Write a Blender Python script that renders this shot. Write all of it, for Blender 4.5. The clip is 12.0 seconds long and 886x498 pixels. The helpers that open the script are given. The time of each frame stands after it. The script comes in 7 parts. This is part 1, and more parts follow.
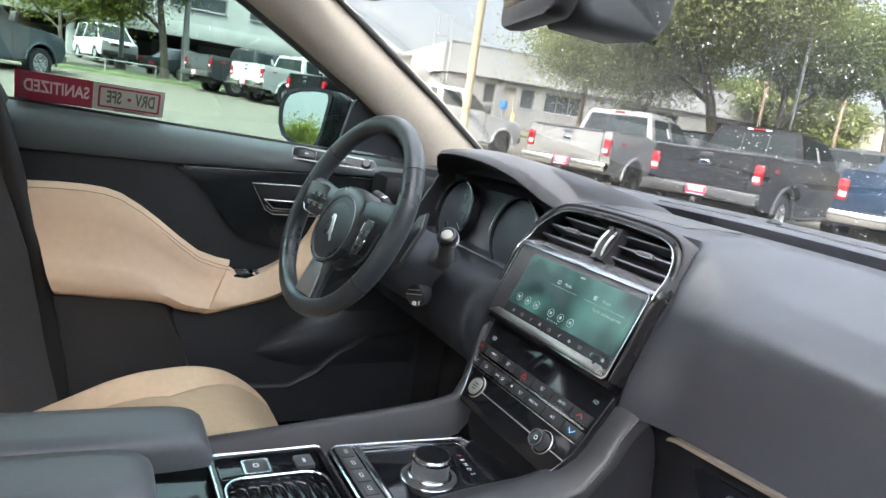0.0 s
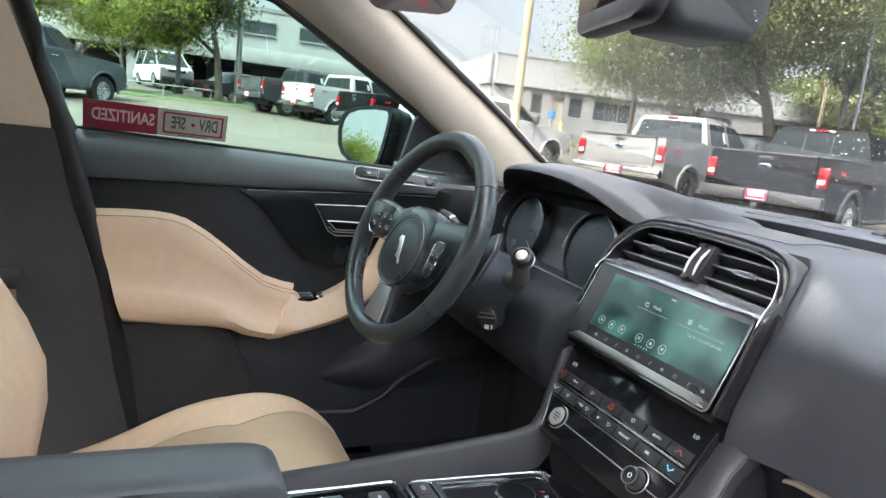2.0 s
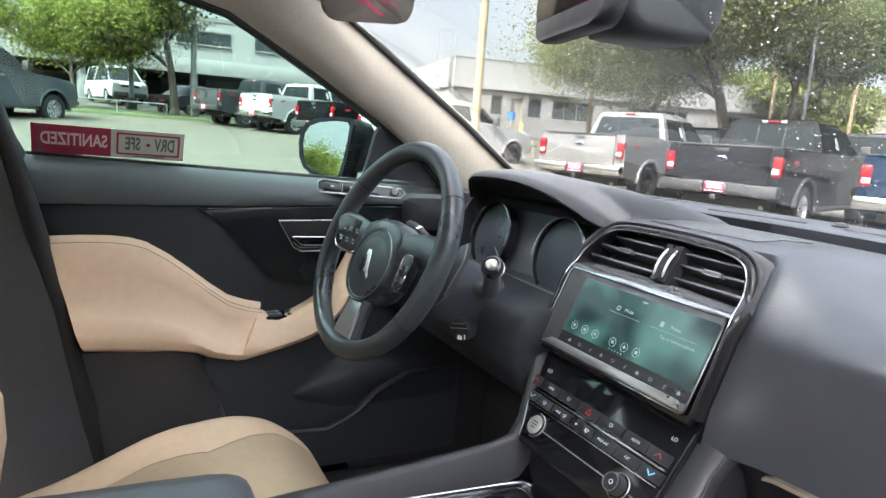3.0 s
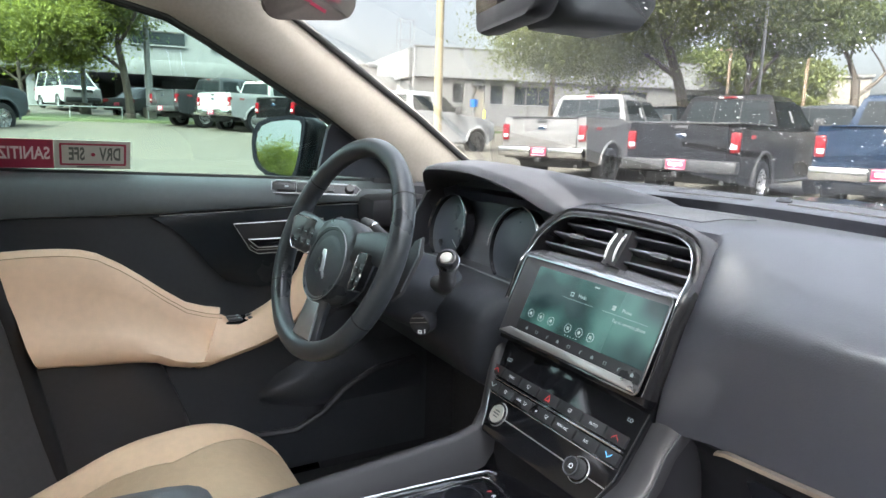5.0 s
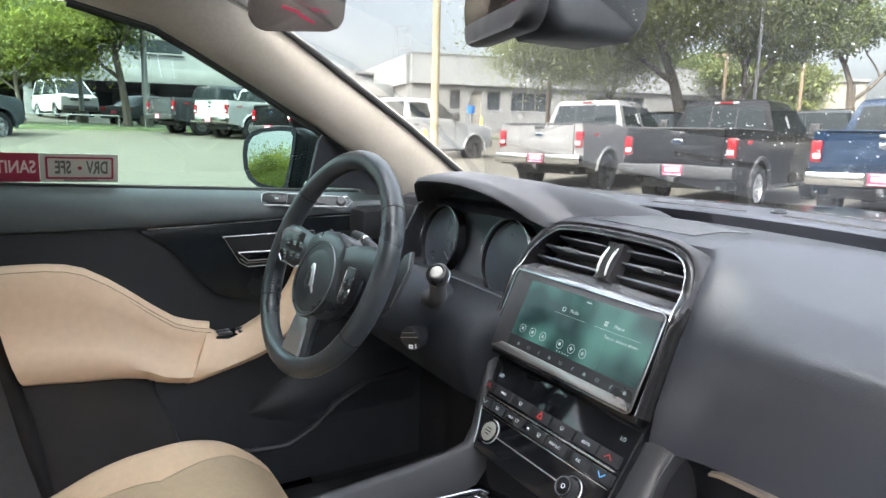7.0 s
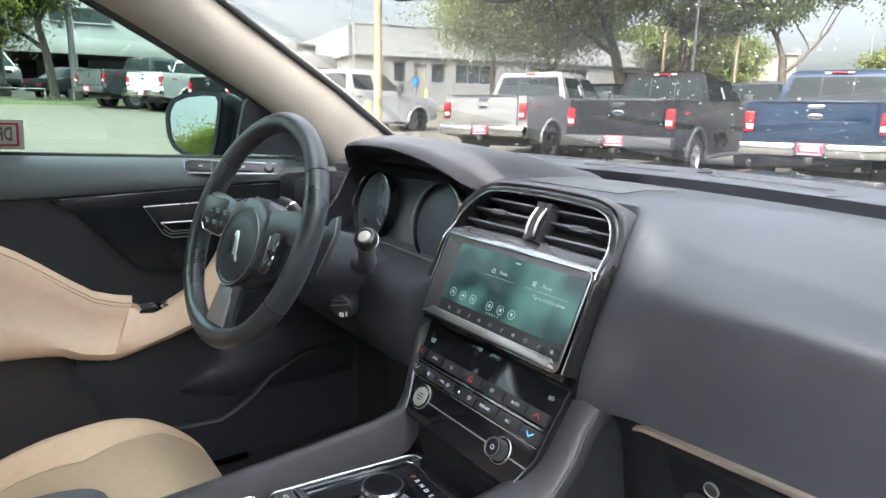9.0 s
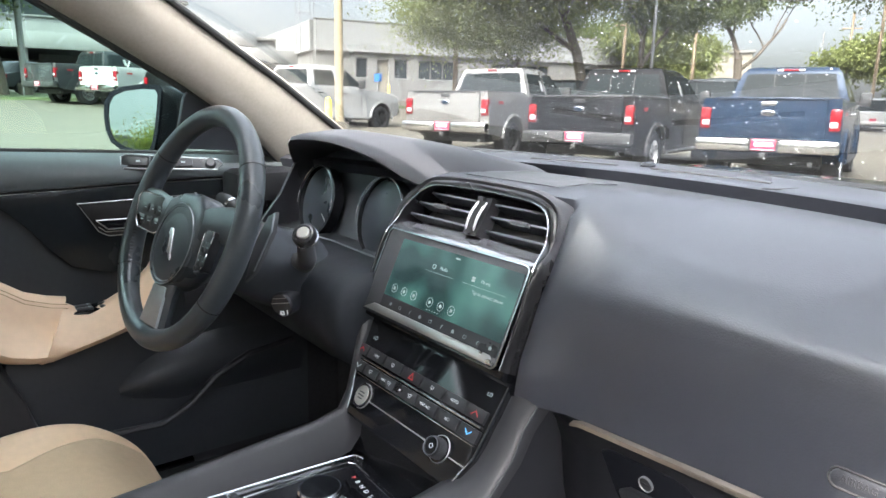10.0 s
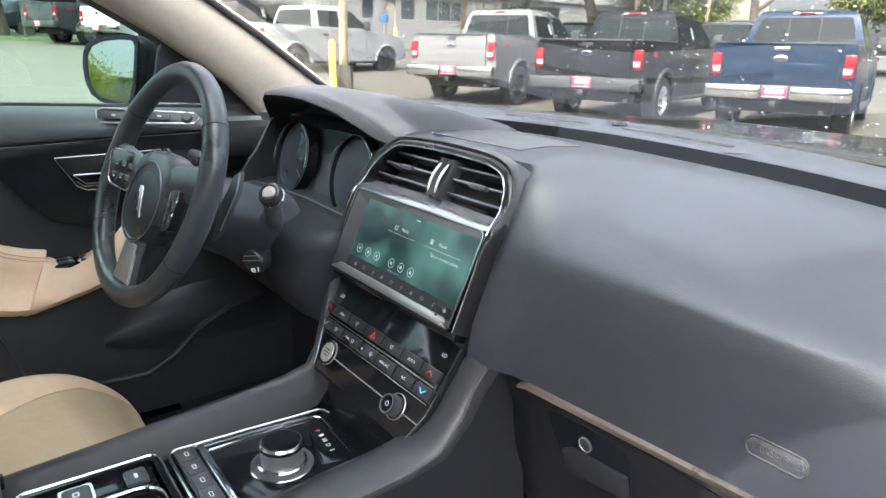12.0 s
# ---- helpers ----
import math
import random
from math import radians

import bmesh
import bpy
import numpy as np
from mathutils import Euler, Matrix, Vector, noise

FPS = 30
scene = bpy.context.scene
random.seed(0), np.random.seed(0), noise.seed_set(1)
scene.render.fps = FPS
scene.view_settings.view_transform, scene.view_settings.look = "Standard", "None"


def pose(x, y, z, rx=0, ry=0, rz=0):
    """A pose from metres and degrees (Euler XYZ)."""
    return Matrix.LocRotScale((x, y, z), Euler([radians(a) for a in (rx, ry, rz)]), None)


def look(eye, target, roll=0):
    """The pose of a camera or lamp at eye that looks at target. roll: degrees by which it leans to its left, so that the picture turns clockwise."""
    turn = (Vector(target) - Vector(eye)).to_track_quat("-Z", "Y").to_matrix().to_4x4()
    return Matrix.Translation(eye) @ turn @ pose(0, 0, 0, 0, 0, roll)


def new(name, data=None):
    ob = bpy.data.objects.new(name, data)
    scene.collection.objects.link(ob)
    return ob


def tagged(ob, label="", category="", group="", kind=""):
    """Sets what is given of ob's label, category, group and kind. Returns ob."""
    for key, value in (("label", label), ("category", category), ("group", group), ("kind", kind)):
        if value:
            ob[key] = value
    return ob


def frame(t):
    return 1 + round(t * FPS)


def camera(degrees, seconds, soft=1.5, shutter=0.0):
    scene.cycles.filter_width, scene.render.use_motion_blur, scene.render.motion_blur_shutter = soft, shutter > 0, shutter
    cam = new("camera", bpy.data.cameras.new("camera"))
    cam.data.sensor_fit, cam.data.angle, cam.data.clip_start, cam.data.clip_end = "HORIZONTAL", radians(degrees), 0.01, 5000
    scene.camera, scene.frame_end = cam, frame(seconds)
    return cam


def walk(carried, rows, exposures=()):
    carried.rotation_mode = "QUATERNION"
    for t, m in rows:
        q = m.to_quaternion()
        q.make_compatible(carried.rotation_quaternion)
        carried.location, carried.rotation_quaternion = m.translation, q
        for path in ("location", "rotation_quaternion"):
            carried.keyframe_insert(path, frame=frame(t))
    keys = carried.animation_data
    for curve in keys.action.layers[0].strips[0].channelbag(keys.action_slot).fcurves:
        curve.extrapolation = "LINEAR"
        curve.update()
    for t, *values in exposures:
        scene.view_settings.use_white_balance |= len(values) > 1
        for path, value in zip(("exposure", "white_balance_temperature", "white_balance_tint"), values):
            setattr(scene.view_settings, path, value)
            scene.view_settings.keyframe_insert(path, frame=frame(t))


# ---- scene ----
cam = camera(67.1, 12.0)
PATH = [
    (0, (0.7225, -0.6161, 1.132), (-0.849, 0.2384, 0.7953), 8.5),
    (0.5, (0.7043, -0.6179, 1.1129), (-0.8754, 0.2348, 0.8162), 9.5),
    (1, (0.6943, -0.6206, 1.1229), (-0.9191, 0.1583, 0.7998), 8.3),
    (1.5, (0.6789, -0.6306, 1.1247), (-0.96, 0.0892, 0.7962), 7.5),
    (2, (0.6607, -0.6261, 1.132), (-0.9746, 0.1056, 0.8108), 6.5),
    (2.5, (0.6479, -0.6252, 1.1347), (-0.9701, 0.1447, 0.8162), 5.0),
    (3, (0.647, -0.6234, 1.1411), (-0.9537, 0.1893, 0.839), 4.2),
    (5, (0.6579, -0.6024, 1.1493), (-0.9009, 0.2803, 0.8244), 1.5),
    (5.5, (0.6561, -0.5988, 1.1529), (-0.8918, 0.2903, 0.798), 1.3),
    (6, (0.6534, -0.5906, 1.1611), (-0.8836, 0.313, 0.7971), 1.6),
    (6.5, (0.6488, -0.5924, 1.162), (-0.8882, 0.3231, 0.8262), 1.5),
    (7, (0.6488, -0.5842, 1.1584), (-0.91, 0.3039, 0.8499), 1.2),
    (9, (0.647, -0.5515, 1.1402), (-0.8245, 0.4514, 0.7653), 1.0),
    (9.5, (0.6488, -0.5351, 1.1402), (-0.799, 0.5032, 0.7707), 0.8),
    (10, (0.6534, -0.516, 1.1365), (-0.7608, 0.5633, 0.7534), 1.1),
    (10.5, (0.6689, -0.4987, 1.1356), (-0.7326, 0.5961, 0.7461), 1.5),
    (11, (0.6816, -0.4659, 1.1293), (-0.7098, 0.6297, 0.7125), 2.6),
    (11.5, (0.6734, -0.4732, 1.1329), (-0.728, 0.5824, 0.6488), 0.5),
    (12, (0.6898, -0.4705, 1.1593), (-0.7053, 0.5733, 0.6324), 1.4),
]
walk(cam, [(t, look(eye, target, roll)) for t, eye, target, roll in PATH])

# ---- world, sun ----
SUN_TO = Vector((0.40, -1.0, 1.05)).normalized()
world = bpy.data.worlds.new("world")
scene.world = world
world.use_nodes = True
wn, wl = world.node_tree.nodes, world.node_tree.links
wn.clear()
sky = wn.new("ShaderNodeTexSky")
sky.sky_type = "NISHITA"
sky.sun_disc = False
sky.sun_elevation = math.asin(SUN_TO.z)
sky.sun_rotation = math.atan2(SUN_TO.x, SUN_TO.y)
sky.air_density, sky.dust_density, sky.ozone_density = 1.0, 4.0, 1.0
pale = wn.new("ShaderNodeHueSaturation")
pale.inputs["Saturation"].default_value = 0.33
pale.inputs["Value"].default_value = 1.15
cloud = wn.new("ShaderNodeTexNoise")
cloud.inputs["Scale"].default_value = 2.2
cloud.inputs["Detail"].default_value = 6.0
cramp = wn.new("ShaderNodeMapRange")
cramp.inputs["From Min"].default_value, cramp.inputs["From Max"].default_value = 0.3, 0.7
cramp.inputs["To Min"].default_value, cramp.inputs["To Max"].default_value = 0.94, 1.06
# an overcast sky is brighter overhead than at the horizon
sep = wn.new("ShaderNodeSeparateXYZ")
rise = wn.new("ShaderNodeMapRange")
rise.interpolation_type = "SMOOTHSTEP"
rise.inputs["From Min"].default_value, rise.inputs["From Max"].default_value = 0.22, 0.66
rise.inputs["To Min"].default_value, rise.inputs["To Max"].default_value = 0.88, 5.6
both = wn.new("ShaderNodeMath")
both.operation = "MULTIPLY"
cmul = wn.new("ShaderNodeVectorMath")
cmul.operation = "SCALE"
wbg = wn.new("ShaderNodeBackground")
wbg.inputs["Strength"].default_value = 0.15
wout = wn.new("ShaderNodeOutputWorld")
wtc = wn.new("ShaderNodeTexCoord")
wl.new(wtc.outputs["Generated"], cloud.inputs["Vector"])
wl.new(sky.outputs["Color"], pale.inputs["Color"])
wl.new(cloud.outputs["Fac"], cramp.inputs["Value"])
wl.new(pale.outputs["Color"], cmul.inputs[0])
wl.new(wtc.outputs["Generated"], sep.inputs["Vector"])
wl.new(sep.outputs["Z"], rise.inputs["Value"])
wl.new(cramp.outputs["Result"], both.inputs[0])
wl.new(rise.outputs["Result"], both.inputs[1])
wl.new(both.outputs[0], cmul.inputs["Scale"])
wl.new(cmul.outputs["Vector"], wbg.inputs["Color"])
wl.new(wbg.outputs["Background"], wout.inputs["Surface"])

sun_data = bpy.data.lights.new("sun", "SUN")
sun_data.energy, sun_data.angle, sun_data.color = 5.0, radians(1.0), (1.0, 0.96, 0.90)
sun = new("sun", sun_data)
sun.matrix_basis = look(SUN_TO * 50, (0, 0, 0))
scene.view_settings.exposure = 1.65

# ---- materials ----


def material(name, color, rough=0.5, metal=0.0, vary=0.12, scale=12.0, bump=0.0, bump_scale=200.0, coat=0.0,
             spec=0.5, rough_vary=0.08, emit=None, emit_strength=0.0, trans=0.0, random_tone=0.0, detail=4.0, ior=1.45):
    m = bpy.data.materials.new(name)
    m.use_nodes = True
    nt = m.node_tree
    n, l = nt.nodes, nt.links
    b = n["Principled BSDF"]
    b.inputs["Metallic"].default_value = metal
    b.inputs["Roughness"].default_value = rough
    b.inputs["Specular IOR Level"].default_value = spec
    b.inputs["IOR"].default_value = ior
    b.inputs["Coat Weight"].default_value = coat
    b.inputs["Coat Roughness"].default_value = 0.04
    b.inputs["Transmission Weight"].default_value = trans
    b.inputs["Base Color"].default_value = (*color, 1)
    if emit:
        b.inputs["Emission Color"].default_value = (*emit, 1)
        b.inputs["Emission Strength"].default_value = emit_strength
    tc = n.new("ShaderNodeTexCoord")
    if vary > 0:
        big = n.new("ShaderNodeTexNoise")
        big.inputs["Scale"].default_value, big.inputs["Detail"].default_value = scale, detail
        fine = n.new("ShaderNodeTexNoise")
        fine.inputs["Scale"].default_value, fine.inputs["Detail"].default_value = scale * 9, 3
        l.new(tc.outputs["Object"], big.inputs["Vector"])
        l.new(tc.outputs["Object"], fine.inputs["Vector"])
        add = n.new("ShaderNodeMath")
        add.operation = "ADD"
        l.new(big.outputs["Fac"], add.inputs[0])
        l.new(fine.outputs["Fac"], add.inputs[1])
        if random_tone:
            oi = n.new("ShaderNodeObjectInfo")
            ra = n.new("ShaderNodeMath")
            ra.operation = "MULTIPLY_ADD"
            ra.inputs[1].default_value, ra.inputs[2].default_value = random_tone, -random_tone / 2
            l.new(oi.outputs["Random"], ra.inputs[0])
            ad2 = n.new("ShaderNodeMath")
            ad2.operation = "ADD"
            l.new(add.outputs[0], ad2.inputs[0])
            l.new(ra.outputs[0], ad2.inputs[1])
            add = ad2
        mr = n.new("ShaderNodeMapRange")
        mr.inputs["From Min"].default_value, mr.inputs["From Max"].default_value = 0.6, 1.4
        mr.inputs["To Min"].default_value, mr.inputs["To Max"].default_value = 1 - vary, 1 + vary
        l.new(add.outputs[0], mr.inputs["Value"])
        mul = n.new("ShaderNodeVectorMath")
        mul.operation = "SCALE"
        mul.inputs[0].default_value = color
        l.new(mr.outputs["Result"], mul.inputs["Scale"])
        l.new(mul.outputs["Vector"], b.inputs["Base Color"])
        rr = n.new("ShaderNodeMapRange")
        rr.inputs["From Min"].default_value, rr.inputs["From Max"].default_value = 0.3, 0.7
        rr.inputs["To Min"].default_value = max(0.0, rough - rough_vary)
        rr.inputs["To Max"].default_value = min(1.0, rough + rough_vary)
        l.new(big.outputs["Fac"], rr.inputs["Value"])
        l.new(rr.outputs["Result"], b.inputs["Roughness"])
    if bump > 0:
        gr = n.new("ShaderNodeTexVoronoi")
        gr.inputs["Scale"].default_value = bump_scale
        no = n.new("ShaderNodeTexNoise")
        no.inputs["Scale"].default_value, no.inputs["Detail"].default_value = bump_scale * 0.5, 4
        l.new(tc.outputs["Object"], gr.inputs["Vector"])
        l.new(tc.outputs["Object"], no.inputs["Vector"])
        mx = n.new("ShaderNodeMath")
        mx.operation = "ADD"
        l.new(gr.outputs["Distance"], mx.inputs[0])
        l.new(no.outputs["Fac"], mx.inputs[1])
        bp = n.new("ShaderNodeBump")
        bp.inputs["Strength"].default_value = bump
        bp.inputs["Distance"].default_value = 0.4 / bump_scale
        l.new(mx.outputs[0], bp.inputs["Height"])
        l.new(bp.outputs["Normal"], b.inputs["Normal"])
    return m


# cabin
M_DASH = material("dash_soft_vinyl", (0.023, 0.026, 0.036), 0.38, bump=0.13, bump_scale=520, vary=0.06, scale=6, spec=1.0, rough_vary=0.03, ior=1.70)
M_DASH2 = material("dash_hard_plastic", (0.021, 0.022, 0.027), 0.45, bump=0.22, bump_scale=900, vary=0.10)
M_PILLAR = material("cream_pillar_trim", (0.68, 0.60, 0.49), 0.6, vary=0.06, scale=12, bump=0.15, bump_scale=800, spec=0.4)
M_KNEE = material("dark_knee_plastic", (0.041, 0.046, 0.055), 0.5, bump=0.2, bump_scale=900, vary=0.10, spec=0.35)
M_SIDEWALL = material("dark_footwell_lining", (0.010, 0.0105, 0.013), 0.6, bump=0.2, bump_scale=900, vary=0.10, spec=0.3)
# dial black lifted to slate: the lens reflection is in the colour
M_DIAL = material("dial_face_lens_sheen", (0.018, 0.022, 0.028), 0.32, vary=0.06, spec=0.4)
M_BAND = material("smooth_console_vinyl", (0.019, 0.019, 0.022), 0.47, bump=0.15, bump_scale=700, vary=0.08, spec=0.5)
# base lifted above piano black, part of the sky's sheen put in
M_SHELF = material("shelf_sky_sheen", (0.06, 0.062, 0.07), 0.15, vary=0.05, spec=1.0, ior=1.9)
M_ARCH = material("black_gloss_surround", (0.010, 0.010, 0.011), 0.24, vary=0.1, rough_vary=0.05, spec=0.35)
M_GROOVE = material("dark_recess", (0.013, 0.013, 0.014), 0.7, vary=0.1)
M_PIANO = material("piano_black", (0.006, 0.0065, 0.008), 0.09, vary=0.1, rough_vary=0.03, spec=0.4)
M_SATIN = material("satin_dark_panel", (0.045, 0.046, 0.050), 0.35, vary=0.08)
M_CHROME = material("satin_chrome", (0.52, 0.53, 0.55), 0.16, metal=1.0, vary=0.05, rough_vary=0.06)
M_STRIP = material("champagne_metal", (0.50, 0.44, 0.37), 0.30, metal=1.0, vary=0.07, bump=0.05, bump_scale=800)
M_SILVER = material("brushed_silver", (0.55, 0.54, 0.52), 0.34, metal=1.0, vary=0.07, bump=0.05, bump_scale=800)
M_BEIGE = material("beige_leather", (0.80, 0.59, 0.42), 0.48, vary=0.06, scale=8, bump=0.16, bump_scale=650, spec=0.4)
M_BEIGE2 = material("beige_seat_leather", (0.78, 0.58, 0.405), 0.5, vary=0.07, scale=8, bump=0.18, bump_scale=600, spec=0.4)
M_BEIGE3 = material("beige_perforated_leather", (0.57, 0.43, 0.29), 0.55, vary=0.07, scale=8, bump=0.35, bump_scale=420, spec=0.35)
M_STITCH = material("tan_thread", (0.42, 0.28, 0.17), 0.8, vary=0.15, scale=90)
M_FABRIC = material("oatmeal_headliner_cloth", (0.27, 0.246, 0.215), 0.85, vary=0.10, scale=18, bump=0.3, bump_scale=900, spec=0.2)
M_INNER = material("black_door_skin", (0.030, 0.034, 0.039), 0.5, bump=0.2, bump_scale=800, vary=0.1, spec=0.3)
M_BLACKTRIM = material("black_grained_trim", (0.052, 0.054, 0.058), 0.55, bump=0.2, bump_scale=900)
M_DOORTOP = material("slate_vinyl_sill", (0.060, 0.072, 0.076), 0.48, bump=0.25, bump_scale=700, vary=0.08)
M_DOORMID = material("black_gloss_veneer", (0.012, 0.015, 0.018), 0.22, vary=0.15, spec=0.3)
M_LEATHER = material("black_wheel_leather", (0.034, 0.040, 0.045), 0.33, bump=0.10, bump_scale=750, vary=0.15, scale=15, spec=0.6)
M_ARM = material("slate_armrest_leather", (0.072, 0.078, 0.086), 0.48, bump=0.2, bump_scale=650, vary=0.08, scale=7)
M_CARPET = material("black_carpet", (0.036, 0.037, 0.042), 0.95, bump=0.6, bump_scale=500, vary=0.2)
M_RUBBER = material("black_rubber_seal", (0.010, 0.010, 0.011), 0.6, vary=0.1)
M_ICON = material("white_backlit_legend", (0.42, 0.43, 0.44), 0.5, vary=0.0, emit=(0.8, 0.85, 0.9), emit_strength=0.12)
M_ICONDIM = material("grey_legend", (0.30, 0.36, 0.37), 0.5, vary=0.0, emit=(0.5, 0.62, 0.62), emit_strength=0.09)
M_RED = material("red_legend", (0.35, 0.03, 0.03), 0.5, vary=0.0, emit=(1.0, 0.06, 0.05), emit_strength=0.06)
M_BLUE = material("blue_legend", (0.1, 0.4, 0.8), 0.5, vary=0.0, emit=(0.15, 0.5, 1.0), emit_strength=0.2)
M_SCREENICON = material("screen_icon", (0.10, 0.13, 0.13), 0.5, vary=0.0, emit=(0.55, 0.64, 0.64), emit_strength=0.16)
M_KEY = material("black_key_plastic", (0.016, 0.016, 0.018), 0.32, vary=0.08)
# shaded copy of the dash vinyl: gloss cut to put the shade in
M_DASHSHADED = material("dash_vinyl_in_shade", (0.038, 0.039, 0.045), 0.62, bump=0.2, bump_scale=600, vary=0.06, scale=8, spec=0.3)
M_DOORLOW = material("dark_door_plastic", (0.036, 0.040, 0.047), 0.38, bump=0.15, bump_scale=900, vary=0.1)
# mirror rim black; also paints shade in the dash groove and latch recess
M_RIMSHADE = material("matt_black_rim_and_shade", (0.0035, 0.004, 0.006), 0.9, vary=0.1, spec=0.1)
# tint darkened so the mirror seems to reflect a dark cabin
M_DARKMIRROR = material("darkened_mirror_glass", (0.20, 0.18, 0.17), 0.02, metal=1.0, vary=0.0)
M_SPOKE = material("satin_silver_spoke", (0.34, 0.36, 0.37), 0.36, metal=0.8, vary=0.06)
M_EMBLEM = material("bright_emblem_chrome", (0.80, 0.81, 0.82), 0.30, metal=0.7, vary=0.04)
M_BUTTON = material("start_button_metal", (0.36, 0.35, 0.32), 0.42, metal=0.6, vary=0.06)
M_MIRROR = material("mirror_glass", (0.58, 0.62, 0.62), 0.01, metal=1.0, vary=0.0)
M_GLASS_TINT = material("green_tinted_glass", (0.395, 0.56, 0.515), 0.0, trans=1.0, vary=0.0, ior=1.45)
M_SCREENGLASS = material("veiled_windscreen_glass", (0.565, 0.59, 0.594), 0.0, trans=1.0, vary=0.0, ior=1.45)
# half opaque white: the sky gleam of the drops is painted in
M_DROP = material("whitened_rain_water", (0.95, 0.96, 0.97), 0.08, trans=0.45, vary=0.0, ior=1.33)
M_VISOR = material("taupe_visor_cloth", (0.095, 0.080, 0.072), 0.8, vary=0.12, scale=18, bump=0.3, bump_scale=900)
M_GREYMETAL = material("satin_grey_metal", (0.20, 0.21, 0.22), 0.35, metal=0.7, vary=0.08)
M_STICK_RED = material("crimson_sticker", (0.26, 0.020, 0.050), 0.6, vary=0.06)
M_STICK_GREY = material("grey_sticker", (0.42, 0.43, 0.38), 0.6, vary=0.06)
M_STICK_WHITE = material("pale_print", (0.62, 0.50, 0.50), 0.6, vary=0.05)
M_STICK_DARK = material("dark_print", (0.09, 0.10, 0.09), 0.6, vary=0.05)

# lot
M_CONCRETE = material("pale_concrete", (0.060, 0.053, 0.039), 0.85, vary=0.2, scale=0.35, bump=0.15, bump_scale=30, detail=8)
M_GRASS = material("lawn", (0.046, 0.062, 0.022), 0.9, vary=0.35, scale=3, bump=0.5, bump_scale=40)
M_WALL = material("pale_grey_stucco", (0.128, 0.126, 0.119), 0.85, vary=0.06, scale=0.6, bump=0.1, bump_scale=60, detail=7)
M_WALLWHITE = material("white_painted_fascia", (0.175, 0.177, 0.172), 0.8, vary=0.06, scale=0.5, detail=7)
M_WALLTAN = material("tan_stucco", (0.17, 0.155, 0.125), 0.85, vary=0.06, scale=0.5)
# dark tone that stands for the shade inside the open bays
M_BAYSHADE = material("bay_shade_tone", (0.05, 0.055, 0.06), 0.8, vary=0.2, scale=0.8)
M_WINDOW = material("dark_window_glass", (0.02, 0.025, 0.028), 0.06, vary=0.1, spec=0.8)
M_FRAME = material("dark_bronze_frame", (0.06, 0.055, 0.05), 0.5, vary=0.1)
M_POLE = material("tan_concrete_pole", (0.215, 0.175, 0.105), 0.8, vary=0.1, scale=4)
M_WOODPOLE = material("weathered_wood_pole", (0.17, 0.125, 0.08), 0.9, vary=0.2, scale=5)
M_STEEL = material("galvanised_steel", (0.26, 0.265, 0.26), 0.45, metal=0.7, vary=0.1)
M_YELLOW = material("yellow_paint", (0.75, 0.55, 0.05), 0.6, vary=0.08)
M_BLUEBOX = material("blue_sign_paint", (0.01, 0.08, 0.26), 0.5, vary=0.06)
M_BARK = material("oak_bark", (0.075, 0.062, 0.048), 0.95, vary=0.3, scale=6, bump=0.6, bump_scale=25)
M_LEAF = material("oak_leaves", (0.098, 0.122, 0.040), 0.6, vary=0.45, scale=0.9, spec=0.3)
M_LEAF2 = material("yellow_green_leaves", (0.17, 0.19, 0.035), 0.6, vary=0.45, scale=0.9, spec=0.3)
# lighter copy of the leaf green, sunlight put into the colour
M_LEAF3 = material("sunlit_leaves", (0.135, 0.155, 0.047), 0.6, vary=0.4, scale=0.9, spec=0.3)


def thin_leaf(m, share=0.45):
    """Lets light through the leaf as well."""
    n, l = m.node_tree.nodes, m.node_tree.links
    b, out = n["Principled BSDF"], n["Material Output"]
    tr = n.new("ShaderNodeBsdfTranslucent")
    mix = n.new("ShaderNodeMixShader")
    mix.inputs[0].default_value = share
    l.new(b.inputs["Base Color"].links[0].from_socket, tr.inputs["Color"])
    l.new(b.outputs[0], mix.inputs[1])
    l.new(tr.outputs[0], mix.inputs[2])
    l.new(mix.outputs[0], out.inputs["Surface"])


def veil_film(m, share):
    """A pale film that scatters a little daylight, imitating the dash's reflected haze."""
    n, l = m.node_tree.nodes, m.node_tree.links
    b, out = n["Principled BSDF"], n["Material Output"]
    tr = n.new("ShaderNodeBsdfTranslucent")
    tr.inputs["Color"].default_value = (0.75, 0.73, 0.68, 1)
    mix = n.new("ShaderNodeMixShader")
    mix.inputs[0].default_value = share
    l.new(b.outputs[0], mix.inputs[1])
    l.new(tr.outputs[0], mix.inputs[2])
    l.new(mix.outputs[0], out.inputs["Surface"])


veil_film(M_SCREENGLASS, 0.002)
for leafy in (M_LEAF, M_LEAF2, M_LEAF3):
    thin_leaf(leafy)
M_TYRE = material("tyre_rubber", (0.014, 0.014, 0.015), 0.8, vary=0.2, bump=0.3, bump_scale=120)
M_RIM = material("alloy_rim", (0.5, 0.5, 0.51), 0.3, metal=0.9, vary=0.1)
M_CARGLASS = material("tinted_car_glass", (0.012, 0.015, 0.016), 0.08, vary=0.1, spec=0.1)
M_TAIL = material("red_tail_lamp", (0.135, 0.003, 0.006), 0.12, vary=0.1, spec=0.3, emit=(1.0, 0.03, 0.03), emit_strength=0.02)
M_LAMP = material("clear_lamp", (0.36, 0.36, 0.37), 0.12, vary=0.08)
M_PLATE = material("magenta_plate", (0.30, 0.010, 0.045), 0.5, vary=0.05)
M_PLATEWHITE = material("white_plate_print", (0.5, 0.46, 0.47), 0.5, vary=0.04)
